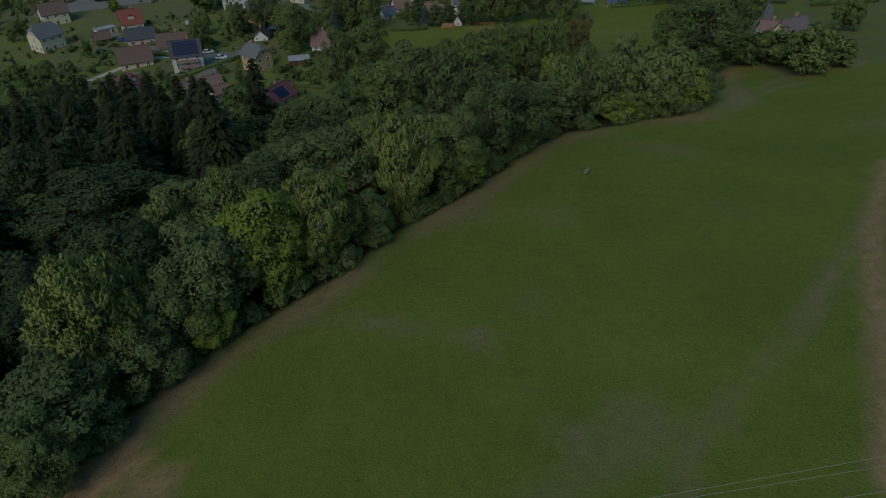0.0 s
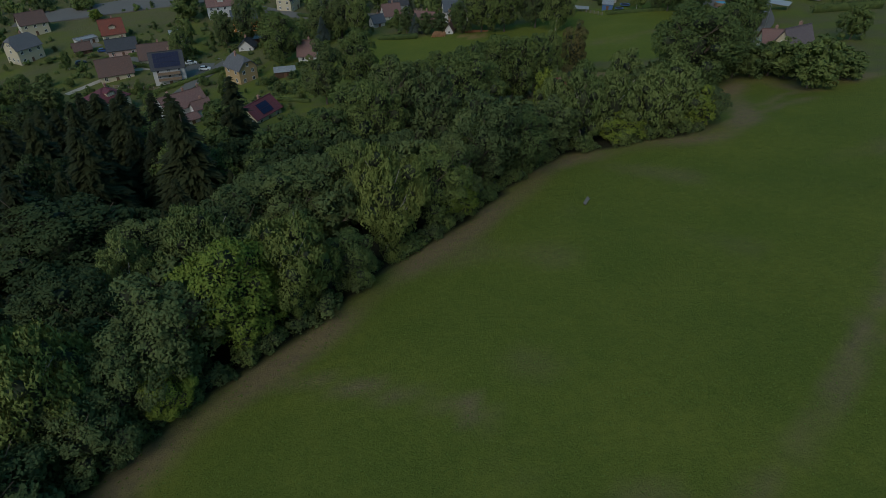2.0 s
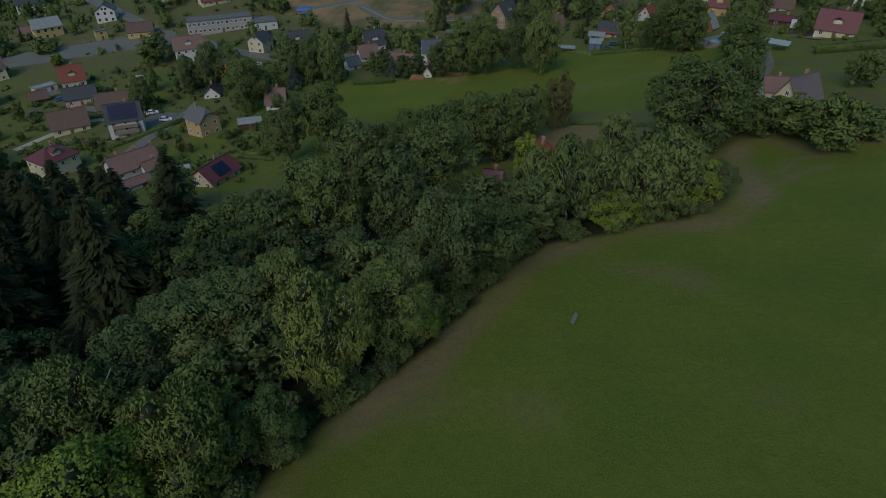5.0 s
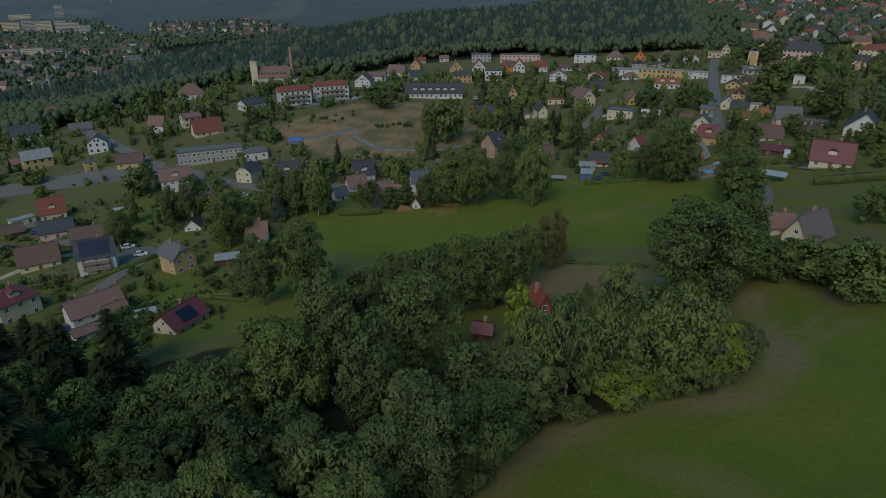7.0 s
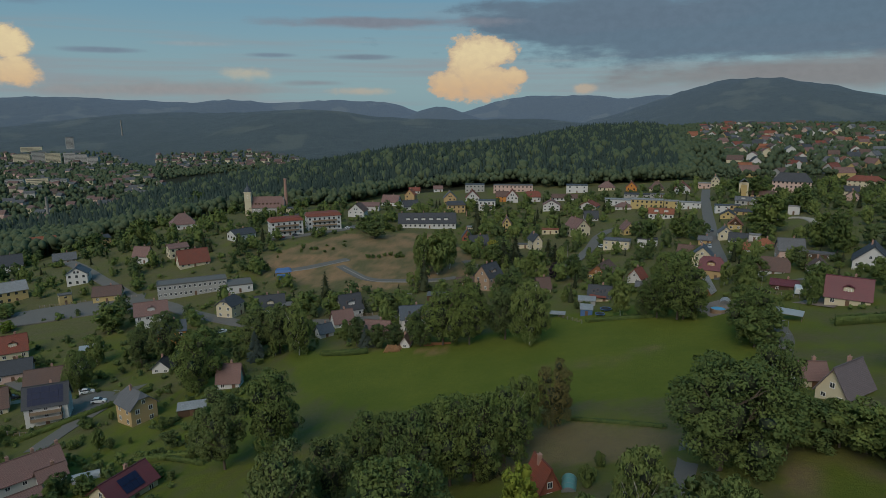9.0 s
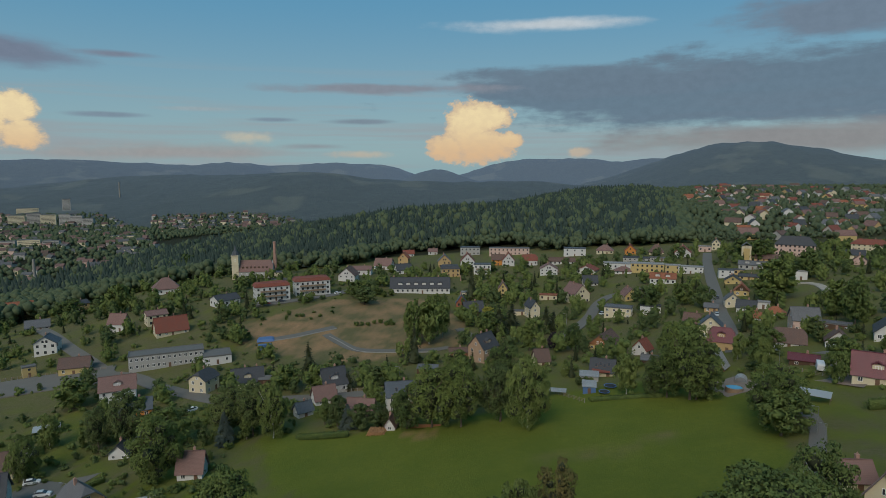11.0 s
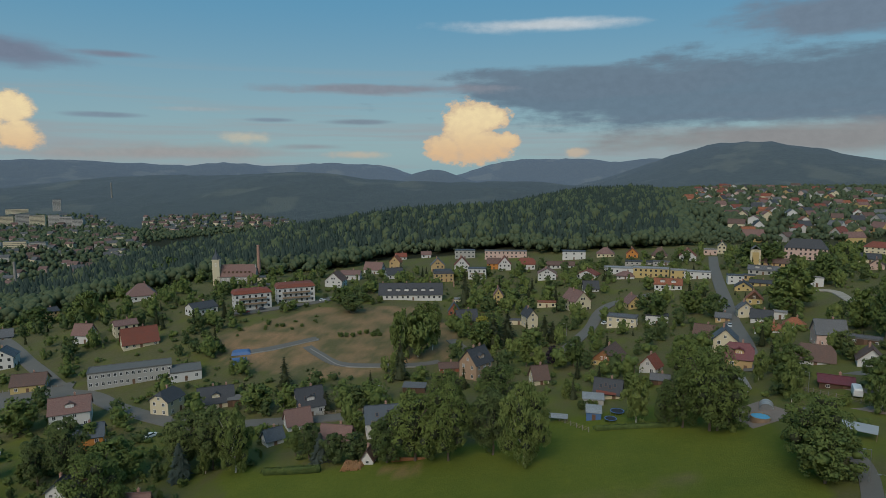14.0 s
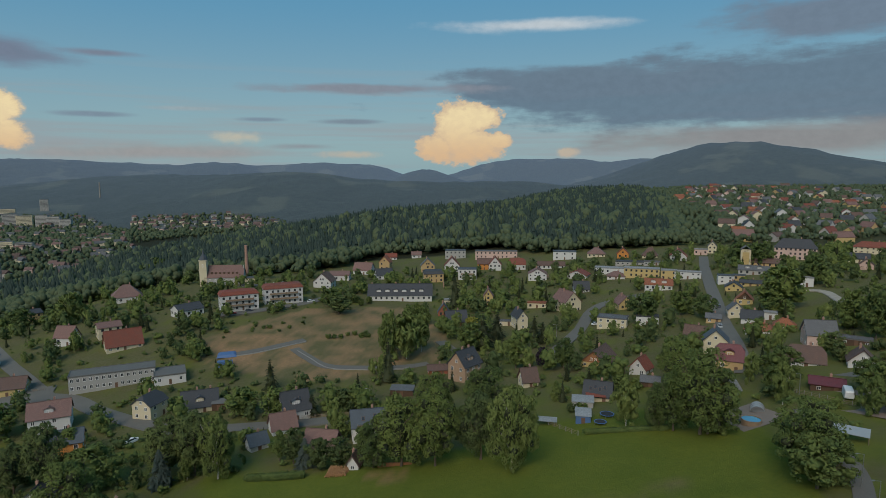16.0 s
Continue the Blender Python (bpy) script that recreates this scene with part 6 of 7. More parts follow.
garden_plants(70, ("oak", "ash", "shrub", "birch"), 3.0, 4.4, 0.8, 24, "in a village garden", (-150, 168), (-25, 300))
garden_plants(420, ("shrub", "shrub", "hedge"), 1.0, 2.4, 0.3, 25, "in a village garden", (-150, 168), (-25, 300))
garden_plants(1300, ("shrub", "shrub", "shrub", "hedge"), 0.9, 2.4, 0.3, 23, "in a town garden")
joined_trees("garden_trees", FAR_GARDEN, "garden trees and shrubs between the houses further up the town")

# ---- woods, far town and landmarks behind the town ----
FOREST = [(-520, 640), (-420, 600), (-260, 575), (-170, 556), (-60, 560), (-28, 602), (0, 668), (110, 656), (135, 604), (215, 592), (265, 615), (330, 760), (400, 950), (470, 1180), (560, 1480), (-160, 1490), (-300, 1240), (-370, 960), (-350, 800), (-390, 700)]


def forest(name, places, heights, kind, mat, label):
    """Very many trees as one object: stacked skirts for spruces, uneven lumps for broadleaf crowns."""
    rng = np.random.default_rng(len(places))
    verts, quads, tris, n = [], [], [], 0
    for (px, py), high, z in zip(places, heights, land(*np.array(places).T)):
        if kind == "spruce":
            for low, top, r in ((0.08, 0.6, 0.25), (0.38, 0.84, 0.17), (0.62, 1.0, 0.10)):
                a0 = rng.uniform(0, 6.28)
                ang = a0 + np.arange(6) * math.pi / 3
                rad = high * r * rng.uniform(0.75, 1.2, 6)
                ring = np.stack([px + rad * np.cos(ang), py + rad * np.sin(ang), z + high * low * rng.uniform(0.85, 1.15, 6)], -1)
                verts.append(np.vstack([ring, [(px, py, z + high * top)]]))
                tris += [(n + k, n + (k + 1) % 6, n + 6) for k in range(6)]
                n += 7
        else:
            for k in range(6 if py < 700 else 1):
                r = high * (rng.uniform(0.15, 0.27) if py < 700 else rng.uniform(0.38, 0.5))
                lump = ICO_V * (r, r, r * 1.15) * rng.uniform(0.75, 1.2, (12, 1)) + (px + rng.uniform(-0.26, 0.26) * high, py + rng.uniform(-0.26, 0.26) * high, z + high * rng.uniform(0.35, 0.78))
                verts.append(lump)
                tris += (ICO_F + n).tolist()
                n += 12
    ob = new(name, raw_mesh(name, np.concatenate(verts), [], tris, mat))
    ob.data.polygons.foreach_set("use_smooth", np.ones(len(ob.data.polygons), bool))
    return tagged(ob, label, "forest", kind="stuff")


def sow(number, ring, gap, seed, keep=None):
    """Loose, even places inside a polygon."""
    rng = np.random.default_rng(seed)
    pts = np.array(ring, float)
    lo, hi = pts.min(0), pts.max(0)
    some = rng.uniform(lo, hi, (number, 2))
    some = some[inside(some[:, 0], some[:, 1], ring)]
    if keep is not None:
        some = some[keep(some[:, 0], some[:, 1])]
    cell, out = set(), []
    for px, py in some:
        key = (int(px // gap), int(py // gap))
        if key not in cell:
            cell.add(key)
            out.append((px, py))
    return out


# lightened and slightly blue: distance haze is mixed into these base colours
HAZED_SPRUCE = leafy("hazed_forest_spruce", (0.046, 0.064, 0.050), (0.032, 0.048, 0.040), 0.0)
HAZED_LEAF = leafy("hazed_forest_broadleaf", (0.090, 0.110, 0.056), (0.056, 0.076, 0.044), 0.0)
edge_of = FOREST[1:13]
inner = sow(60000, FOREST, 5.9, 1, lambda a, b: near_line(a, b, edge_of) > 16)
rng_f = np.random.default_rng(3)
mixed = inner[::6]
inner = [p for k, p in enumerate(inner) if k % 6]
forest("forest_broadleaves", mixed, rng_f.uniform(11, 17, len(mixed)), "leaf", HAZED_LEAF, "broadleaf trees scattered through the spruce forest")
forest("spruce_forest", inner, rng_f.uniform(9, 20, len(inner)) + 4 * rng_f.random(len(inner)) ** 3, "spruce", HAZED_SPRUCE, "dense dark spruce forest covering the ridge behind the town")
rim = sow(36000, FOREST, 7.0, 2, lambda a, b: near_line(a, b, edge_of) < 26)
rim += sow(9000, [(-420, 420), (-250, 440), (-190, 505), (-150, 528), (-170, 570), (-260, 600), (-430, 640)], 7.5, 12)
forest("broadleaf_forest_edge", rim, rng_f.uniform(9, 15, len(rim)), "leaf", HAZED_LEAF, "mixed broadleaf trees along the forest edge")

RIGHT_SLOPE = [(330, 660), (420, 640), (620, 760), (1000, 1200), (900, 1460), (640, 1460), (500, 1150), (410, 860)]
VALLEY_TOWN = [(-1100, 900), (-560, 650), (-400, 700), (-360, 800), (-380, 960), (-420, 1150), (-560, 1460), (-800, 1750), (-1250, 1750), (-1400, 1500)]
VALLEY_EDGE = [(-560, 1480), (-240, 1480), (-250, 1600), (-400, 1690), (-640, 1690)]
leafs = sow(16000, RIGHT_SLOPE, 11, 5) + sow(14000, VALLEY_TOWN, 12, 6) + sow(12000, VALLEY_EDGE, 12, 7) + sow(9000, [(-260, 1480), (-860, 1540), (-900, 1480), (-650, 1250), (-540, 1230)], 11, 17) + sow(9000, [(480, 1150), (640, 1440), (1000, 1200), (1150, 1480), (560, 1490)], 10, 9) + sow(9000, [(268, 600), (330, 640), (450, 880), (560, 1200), (680, 1480), (550, 1480), (460, 1150), (330, 760)], 8, 14)
forest("suburb_trees", leafs, rng_f.uniform(5, 10, len(leafs)), "leaf", HAZED_LEAF, "garden trees scattered through the distant suburbs")


def far_house(x, y, turn, w, d, h, r, wall, roof):
    root = thing("house", (x, y, spot(x, y)), turn, f"small distant {wall} house with a {roof} roof on the slope", "house", "houses of the suburbs")
    HOUSES.append((x, y, w * 0.6))
    part("wall", shell(w, d, h, r, "gable", None, 3.0), WALL[wall], root)
    part("roof", roof_shape(w, d, h, r, "gable", 0.5, 0.3), ROOF[roof], root)


far_rng = random.Random(8)
WALLS, ROOFS = ("white", "white", "cream", "cream", "pink", "grey", "ochre", "yellow"), ("brown", "pink", "red", "orange", "dark", "grey", "brown")
for px, py in sow(520, RIGHT_SLOPE, 36, 31)[:150]:
    far_house(px, py, far_rng.uniform(-0.6, 0.6) + (1.57 if far_rng.random() < 0.4 else 0), far_rng.uniform(12, 19), far_rng.uniform(10, 13), far_rng.uniform(5, 8.5), far_rng.uniform(3.5, 5.5), far_rng.choice(WALLS), far_rng.choice(ROOFS))


def far_rows(name, places, label):
    """The houses of the valley, too small to pick apart: all walls of one colour and all roofs of one colour joined."""
    for what, mats in (("wall", WALL), ("roof", ROOF)):
        for tone in (("grey", "cream", "pink") if what == "wall" else ("pink", "brown", "grey")):
            bm = bmesh.new()
            for k, (px, py) in enumerate(places):
                if k % 3 != ("grey", "cream", "pink").index(tone) if what == "wall" else (k // 3) % 3 != ("pink", "brown", "grey").index(tone):
                    continue
                rng = random.Random(k)
                w, d, h, r, turn, z = rng.uniform(9, 17), rng.uniform(8, 11), rng.uniform(4, 8), rng.uniform(3, 4.5), rng.uniform(-0.7, 0.7), spot(px, py)
                c, s = math.cos(turn), math.sin(turn)
                first = len(bm.verts)
                if what == "wall":
                    box(bm, -w / 2, w / 2, -d / 2, d / 2, -3, h)
                else:
                    ends = [[bm.verts.new((e * (w / 2 + 0.5), y, zz)) for y, zz in ((-d / 2 - 0.5, h - 0.3), (d / 2 + 0.5, h - 0.3), (0, h + r))] for e in (-1, 1)]
                    bm.faces.new(ends[0]), bm.faces.new(ends[1][::-1])
                    for a in range(3):
                        bm.faces.new((ends[0][a], ends[1][a], ends[1][(a + 1) % 3], ends[0][(a + 1) % 3]))
                bm.verts.ensure_lookup_table()
                for v in bm.verts[first:]:
                    v.co = (px + c * v.co.x - s * v.co.y, py + s * v.co.x + c * v.co.y, z + v.co.z)
            bmesh.ops.recalc_face_normals(bm, faces=bm.faces)
            ob = new(name, mesh_of(name, bm, mats[tone]))
            tagged(ob, label, "houses", kind="stuff")


far_rows("valley_houses", sow(900, VALLEY_TOWN, 38, 32) + sow(260, VALLEY_EDGE, 30, 33)[:75], "many small houses of the distant valley town")


def tower_block(x, y, turn, w, d, h):
    """Slab block of flats with a flat roof and bands of windows."""
    root = thing("apartment_block", (x, y, spot(x, y)), turn, "pale slab block of flats in the distant valley town", "apartment block", "distant blocks of flats")
    part("wall", blocks((-w / 2, w / 2, -d / 2, d / 2, -6, h)), WALL["cream"] if w > 31 else WALL["grey"], root)
    part("roof", blocks((-w / 2 - 0.3, w / 2 + 0.3, -d / 2 - 0.3, d / 2 + 0.3, h, h + 0.6)), ROOF["felt"], root)
    for k in range(int(h // 3)):
        part("window_band", blocks((-w / 2 + 1, w / 2 - 1, -d / 2 - 0.15, -d / 2, 3 * k + 1.4, 3 * k + 2.2)), PANE, root)


for bx, by, turn, w, h in ((-930, 1610, 0.35, 34, 24), (-893, 1618, 0.35, 30, 27), (-857, 1612, 0.35, 32, 25), (-812, 1604, 0.1, 26, 26), (-783, 1598, 0.1, 28, 23), (-752, 1590, 0.1, 24, 18), (-716, 1228, 0.25, 30, 11), (-672, 1222, 0.25, 36, 14), (-628, 1212, 0.25, 26, 13), (-936, 1842, 0.4, 20, 30), (-1010, 1790, 0.4, 50, 14), (-560, 1330, 0.2, 48, 8)):
    tower_block(bx, by, turn, w, 13, h)
mast = thing("factory_chimney", (-881, 2040, spot(-881, 2040)), 0, "slim pale factory chimney in the distant valley", "chimney")
part("shaft", tube(bmesh.new(), (0, 0, -4), (0, 0, 46), 2.6, 1.7, 12), CONCRETE, mast)
part("rim", tube(bmesh.new(), (0, 0, 45.5), (0, 0, 47), 2.1, 2.1, 12), CONCRETE, mast)
mast = thing("pale_chimney", (-437, 833, spot(-437, 833)), 0, "short pale round chimney among trees below the town", "chimney")
part("shaft", tube(bmesh.new(), (0, 0, -3), (0, 0, 26), 1.8, 1.5, 12), CONCRETE, mast)

# ---- landmarks ----


def church():
    x, y = -96.0, 516.0
    root = thing("church", (x, y, spot(x, y) - 0.5), radians(2), "pale church with a domed corner tower and brown roof", "church")
    part("nave_wall", shell(24, 10, 6, 7, "gable", None, 5), WALL["grey"], root)
    part("nave_roof", roof_shape(24, 10, 6, 7, "half"), ROOF["pink"], root)
    for k in range(7):
        ob = part("dormer", blocks((-0.6, 0.6, -0.3, 1.2, -0.3, 1.0)), WALL["brown"], root)
        ob.location = (-8 + 2.7 * k, -3.6, 8.0)
    for k in range(6):
        put(WINDOW["white"], "window", root, (-9 + 3.6 * k, -5.02, 3.2), 0, (1.1, 1, 2.6))
    tower = part("tower", blocks((-2.3, 2.3, -2.3, 2.3, -5, 17), (-2.6, 2.6, -2.6, 2.6, 10.6, 11.0), (-2.6, 2.6, -2.6, 2.6, 16.6, 17.2)), WALL["cream"], root)
    tower.location = (-13.0, -3.0, 0)
    for a in range(4):
        put(WINDOW["white"], "window", tower, (2.32 * math.sin(a * math.pi / 2), -2.32 * math.cos(a * math.pi / 2), 13.8), a * math.pi / 2, (1.1, 1, 2.2))
    bm = bmesh.new()
    levels = ((2.8, 17.2), (2.5, 18.2), (2.0, 19.4), (1.1, 20.4), (0.6, 21.8), (0.12, 24.5))
    rings = [[bm.verts.new((r * math.cos(k * math.pi / 4 + 0.39), r * math.sin(k * math.pi / 4 + 0.39), z)) for k in range(8)] for r, z in levels]
    for low, high in zip(rings, rings[1:]):
        for k in range(8):
            bm.faces.new((low[k], low[(k + 1) % 8], high[(k + 1) % 8], high[k]))
    bm.faces.new(rings[-1])
    part("spire", bm, ROOF["blue"], tower)
    wing = part("side_wing", blocks((-4, 4, -3, 3, -4, 4.5)), WALL["cream"], root)
    wing.location = (15.5, -1, 0)
    part("side_wing_roof", blocks((-4.3, 4.3, -3.3, 3.3, 4.5, 4.9)), ROOF["grey"], wing)
    stack = thing("factory_chimney", (-85, 528, spot(-85, 528)), 0, "tall round brick chimney behind the church", "chimney")
    part("shaft", tube(bmesh.new(), (0, 0, -3), (0, 0, 24), 1.5, 1.0, 14), CHIMNEY, stack)
    part("rim", tube(bmesh.new(), (0, 0, 23.6), (0, 0, 24.4), 1.2, 1.2, 14), CHIMNEY, stack)


church()


def clock_tower():
    x, y = 236.0, 473.0
    root = thing("fire_tower", (x, y, spot(x, y) - 0.4), radians(-25), "narrow pale tower with an orange louvred front", "tower")
    part("wall", blocks((-2.9, 2.9, -2.6, 2.6, -3, 11.0)), WALL["cream"], root)
    bm = bmesh.new()
    for s in (-1, 1):
        slab(bm, [(s * 3.2, -2.9, 10.9), (s * 3.2, 2.9, 10.9), (0, 2.9, 13.4), (0, -2.9, 13.4)], 0.25)
    part("roof", bm, ROOF["grey"], root)
    panel = part("front_panel", blocks((-1.9, 1.9, -2.75, -2.6, 0.3, 9.4)), WALL["yellow"], root, "orange-yellow front panel")
    for k in range(9):
        part("louvre", blocks((-1.8, 1.8, -2.9, -2.75, 0.8 + 0.95 * k, 0.92 + 0.95 * k)), WALL["ochre"], panel)
    for u in (-0.7, 0.7):
        put(WINDOW["brown"], "window", root, (u, -2.72, 10.2), 0, (0.8, 1, 1.2))


clock_tower()

# ---- cars ----
PAINT = {name: material(f"{name}_car_paint", c, 0.3, 0.04) for name, c in {"white": (0.62, 0.62, 0.61), "silver": (0.36, 0.38, 0.40), "dark": (0.03, 0.035, 0.045), "blue": (0.03, 0.07, 0.20), "red": (0.30, 0.03, 0.03)}.items()}
RUBBER = material("tyre_rubber", (0.02, 0.02, 0.02), 0.9, 0.1)


def loft(stations, w):
    """A body from side-view stations (x, low, high, half-width share), closed at both ends, with sloped shoulders."""
    bm = bmesh.new()
    rings = []
    for x, low, high, k in stations:
        h = w * k
        rings.append([bm.verts.new(p) for p in ((x, -h, low), (x, h, low), (x, h, low + (high - low) * 0.6), (x, h * 0.88, high), (x, -h * 0.88, high), (x, -h, low + (high - low) * 0.6))])
    for a, b in zip(rings, rings[1:]):
        for j in range(6):
            bm.faces.new((a[j], a[(j + 1) % 6], b[(j + 1) % 6], b[j]))
    bm.faces.new(rings[0][::-1]), bm.faces.new(rings[-1])
    bmesh.ops.recalc_face_normals(bm, faces=bm.faces)
    return bm


CAR_MESH = {}


def car(colour, x, y, turn):
    if colour not in CAR_MESH:
        CAR_MESH[colour] = mesh_of("body", loft(((-2.1, 0.35, 0.75, 0.9), (-1.95, 0.28, 0.95, 0.98), (-0.9, 0.25, 1.0, 1.0), (0.9, 0.25, 0.98, 1.0), (1.9, 0.28, 0.82, 0.97), (2.1, 0.36, 0.66, 0.86)), 0.86), PAINT[colour])
    if "cabin" not in CAR_MESH:
        CAR_MESH["cabin"] = mesh_of("cabin", loft(((-1.85, 0.95, 1.0, 0.92), (-1.35, 0.95, 1.42, 0.86), (0.2, 0.95, 1.45, 0.86), (1.05, 0.95, 0.99, 0.92)), 0.84), PANE)
        wheel = tube(bmesh.new(), (0, -0.11, 0), (0, 0.11, 0), 0.32, 0.32, 12)
        CAR_MESH["wheel"] = mesh_of("wheel", wheel, RUBBER)
        CAR_MESH["rim"] = mesh_of("rim", tube(bmesh.new(), (0, -0.12, 0), (0, 0.12, 0), 0.19, 0.19, 8), METAL)
    slope = spot(x, y)
    root = thing("car", (x, y, slope + 0.17), radians(turn), f"parked {colour} hatchback car by the roadside", "car", "parked cars")
    put(CAR_MESH[colour], "body", root, (0, 0, 0))
    put(CAR_MESH["cabin"], "cabin_glass", root, (0, 0, 0))
    if "top" + colour not in CAR_MESH:
        CAR_MESH["top" + colour] = mesh_of("car_roof", loft(((-1.3, 1.42, 1.46, 0.8), (-0.6, 1.44, 1.50, 0.84), (0.2, 1.44, 1.48, 0.8)), 0.82), PAINT[colour])
    put(CAR_MESH["top" + colour], "car_roof", root, (0, 0, 0))
    for u in (-1.3, 1.3):
        for v in (-0.78, 0.78):
            ob = put(CAR_MESH["wheel"], "wheel", root, (u, v, 0.32))
            put(CAR_MESH["rim"], "rim", ob, (0, 0, 0))


for colour, cx, cy, turn in (("white", -63.6, 290.8, 55), ("white", -91.4, 243.4, 20), ("white", -83.6, 234.9, 10), ("blue", -136, 267.3, 30), ("dark", -139.6, 254.5, 35), ("dark", -115.7, 245.4, 20), ("dark", 169.6, 378.4, 66), ("silver", 152.4, 344.5, 66), ("white", 111.8, 382.4, 30)):
    car(colour, cx, cy, turn)
for colour, cx, cy, turn in (("red", -68.2, 425.6, 15), ("dark", -60.6, 430.3, 20), ("dark", -40.8, 451.3, 40), ("white", -31.5, 453.4, 45), ("white", -89.1, 414.5, 10), ("blue", -82.9, 414.3, 10), ("blue", -80.8, 182.6, 40), ("dark", 33.6, 323.4, 30), ("white", -62, 505, 80), ("silver", -57, 507, 80), ("silver", -67, 504, 80)):
    car(colour, cx, cy, turn)

# ---- street lamps, poles and wires ----


def street_lamp(x, y, high, lean=0.0, arm=1.1):
    root = thing("street_lamp", (x, y, spot(x, y)), radians(lean), "slim grey street lamp with a short arm", "street lamp", "street lamps")
    part("post", tube(bmesh.new(), (0, 0, -0.4), (0, 0, high), 0.09, 0.06), METAL, root)
    part("arm", tube(bmesh.new(), (0, 0, high - 0.05), (-arm, 0, high + 0.15), 0.04, 0.035), METAL, root)
    part("lamp_head", blocks((-arm - 0.55, -arm + 0.05, -0.13, 0.13, high + 0.08, high + 0.22)), METAL, root)


for lx, ly, high in ((102.8, 201, 6.4), (126.2, 253.7, 6), (-24, 301.3, 7.5), (9.3, 303.4, 6.6), (-148.6, 344.6, 7.1), (-74.6, 229.9, 5), (90.4, 371.6, 5.5), (97, 190, 6.5)):
    street_lamp(lx, ly, high)


def pole(x, y, high):
    root = thing("utility_pole", (x, y, spot(x, y)), 0.4, "weathered wooden utility pole with a crossarm", "utility pole", "utility poles")
    part("post", tube(bmesh.new(), (0, 0, -0.5), (0, 0, high), 0.15, 0.10), WOOD, root)
    part("crossarm", blocks((-0.8, 0.8, -0.05, 0.05, high - 0.5, high - 0.38)), WOOD, root)
    for u in (-0.7, 0.0, 0.7):
        part("insulator", tube(bmesh.new(), (u, 0, high - 0.38), (u, 0, high - 0.16), 0.04, 0.03, 6), FRAME, root)


for px, py, high in ((135.1, 272.6, 6.5), (94.1, 295.9, 6), (110.3, 229, 7)):
    pole(px, py, high)
WIRE = material("aluminium_wire", (0.20, 0.18, 0.15), 0.7, 0.05, metal=0.0)


def wire_between(a, b, sag):
    bm = bmesh.new()
    a, b = Vector(a), Vector(b)
    pts = [a.lerp(b, k / 16) - Vector((0, 0, sag * 4 * (k / 16) * (1 - k / 16))) for k in range(17)]
    for p, q in zip(pts, pts[1:]):
        tube(bm, p, q, 0.014, 0.014, 5)
    ob = new("overhead_wire", mesh_of("overhead_wire", bm, WIRE))
    tagged(ob, "thin grey overhead power wire above the meadow", "wire", "power line")


for (x0, y0, h0), (x1, y1, h1) in (((-31, 14.8, 9.8), (66, 27.6, 9.3)), ((-31, 13.7, 12.4), (66, 27.1, 7.9)), ((-31, 12.6, 12.0), (66, 25.6, 7.5))):
    wire_between((x0, y0, spot(x0, y0) + h0), (x1, y1, spot(x1, y1) + h1), 0.05)
pole(-31, 13.7, 10.1)
pole(66, 26.8, 9.6)

# ---- garden things ----
BLUE = material("blue_plastic", (0.06, 0.13, 0.28), 0.6, 0.2)
WATER = glass("pool_water", (0.08, 0.28, 0.42), 0.05)
FOIL = material("greenhouse_film", (0.30, 0.31, 0.31), 0.35, 0.15)


def pool(x, y, r, high=1.1):
    root = thing("pool", (x, y, spot(x, y) + 0.25), 0, "round above-ground garden pool with blue water", "pool")
    bm = bmesh.new()
    for k in range(24):
        a0, a1 = k * math.pi / 12, (k + 1) * math.pi / 12
        ring = [[(s * math.cos(a), s * math.sin(a), z) for s, z in ((r, -0.8), (r, high), (r - 0.16, high), (r - 0.16, 0.2))] for a in (a0, a1)]
        vs = [[bm.verts.new(p) for p in side] for side in ring]
        for j in range(3):
            bm.faces.new((vs[0][j], vs[1][j], vs[1][j + 1], vs[0][j + 1]))
    bmesh.ops.remove_doubles(bm, verts=bm.verts, dist=0.001)
    bmesh.ops.recalc_face_normals(bm, faces=bm.faces)
    part("wall", bm, WOOD, root)
    part("water", tube(bmesh.new(), (0, 0, high - 0.35), (0, 0, high - 0.2), r - 0.17, r - 0.17, 24), WATER, root)


pool(105.3, 240.5, 2.4)


def trampoline(x, y, r):
    root = thing("trampoline", (x, y, spot(x, y)), 0, "round blue garden trampoline on short legs", "trampoline")
    part("mat", tube(bmesh.new(), (0, 0, 0.82), (0, 0, 0.86), r * 0.86, r * 0.86, 20), RUBBER, root)
    bm = bmesh.new()
    loops = [[bm.verts.new((q * math.cos(a), q * math.sin(a), z)) for a in (k * math.pi / 10 for k in range(20))] for q, z in ((r * 0.86, 0.93), (r, 0.93), (r, 0.87), (r * 0.86, 0.87))]
    for low, high in zip(loops, loops[1:] + loops[:1]):
        for k in range(20):
            bm.faces.new((low[k], low[(k + 1) % 20], high[(k + 1) % 20], high[k]))
    bmesh.ops.recalc_face_normals(bm, faces=bm.faces)
    part("padding", bm, BLUE, root)
    for k in range(6):
        a = k * math.pi / 3
        part("leg", tube(bmesh.new(), (r * 0.95 * math.cos(a), r * 0.95 * math.sin(a), -0.5), (r * 0.95 * math.cos(a), r * 0.95 * math.sin(a), 0.88), 0.03), METAL, root)


trampoline(77.2, 263.4, 2.0)
trampoline(73.6, 258.2, 1.7)


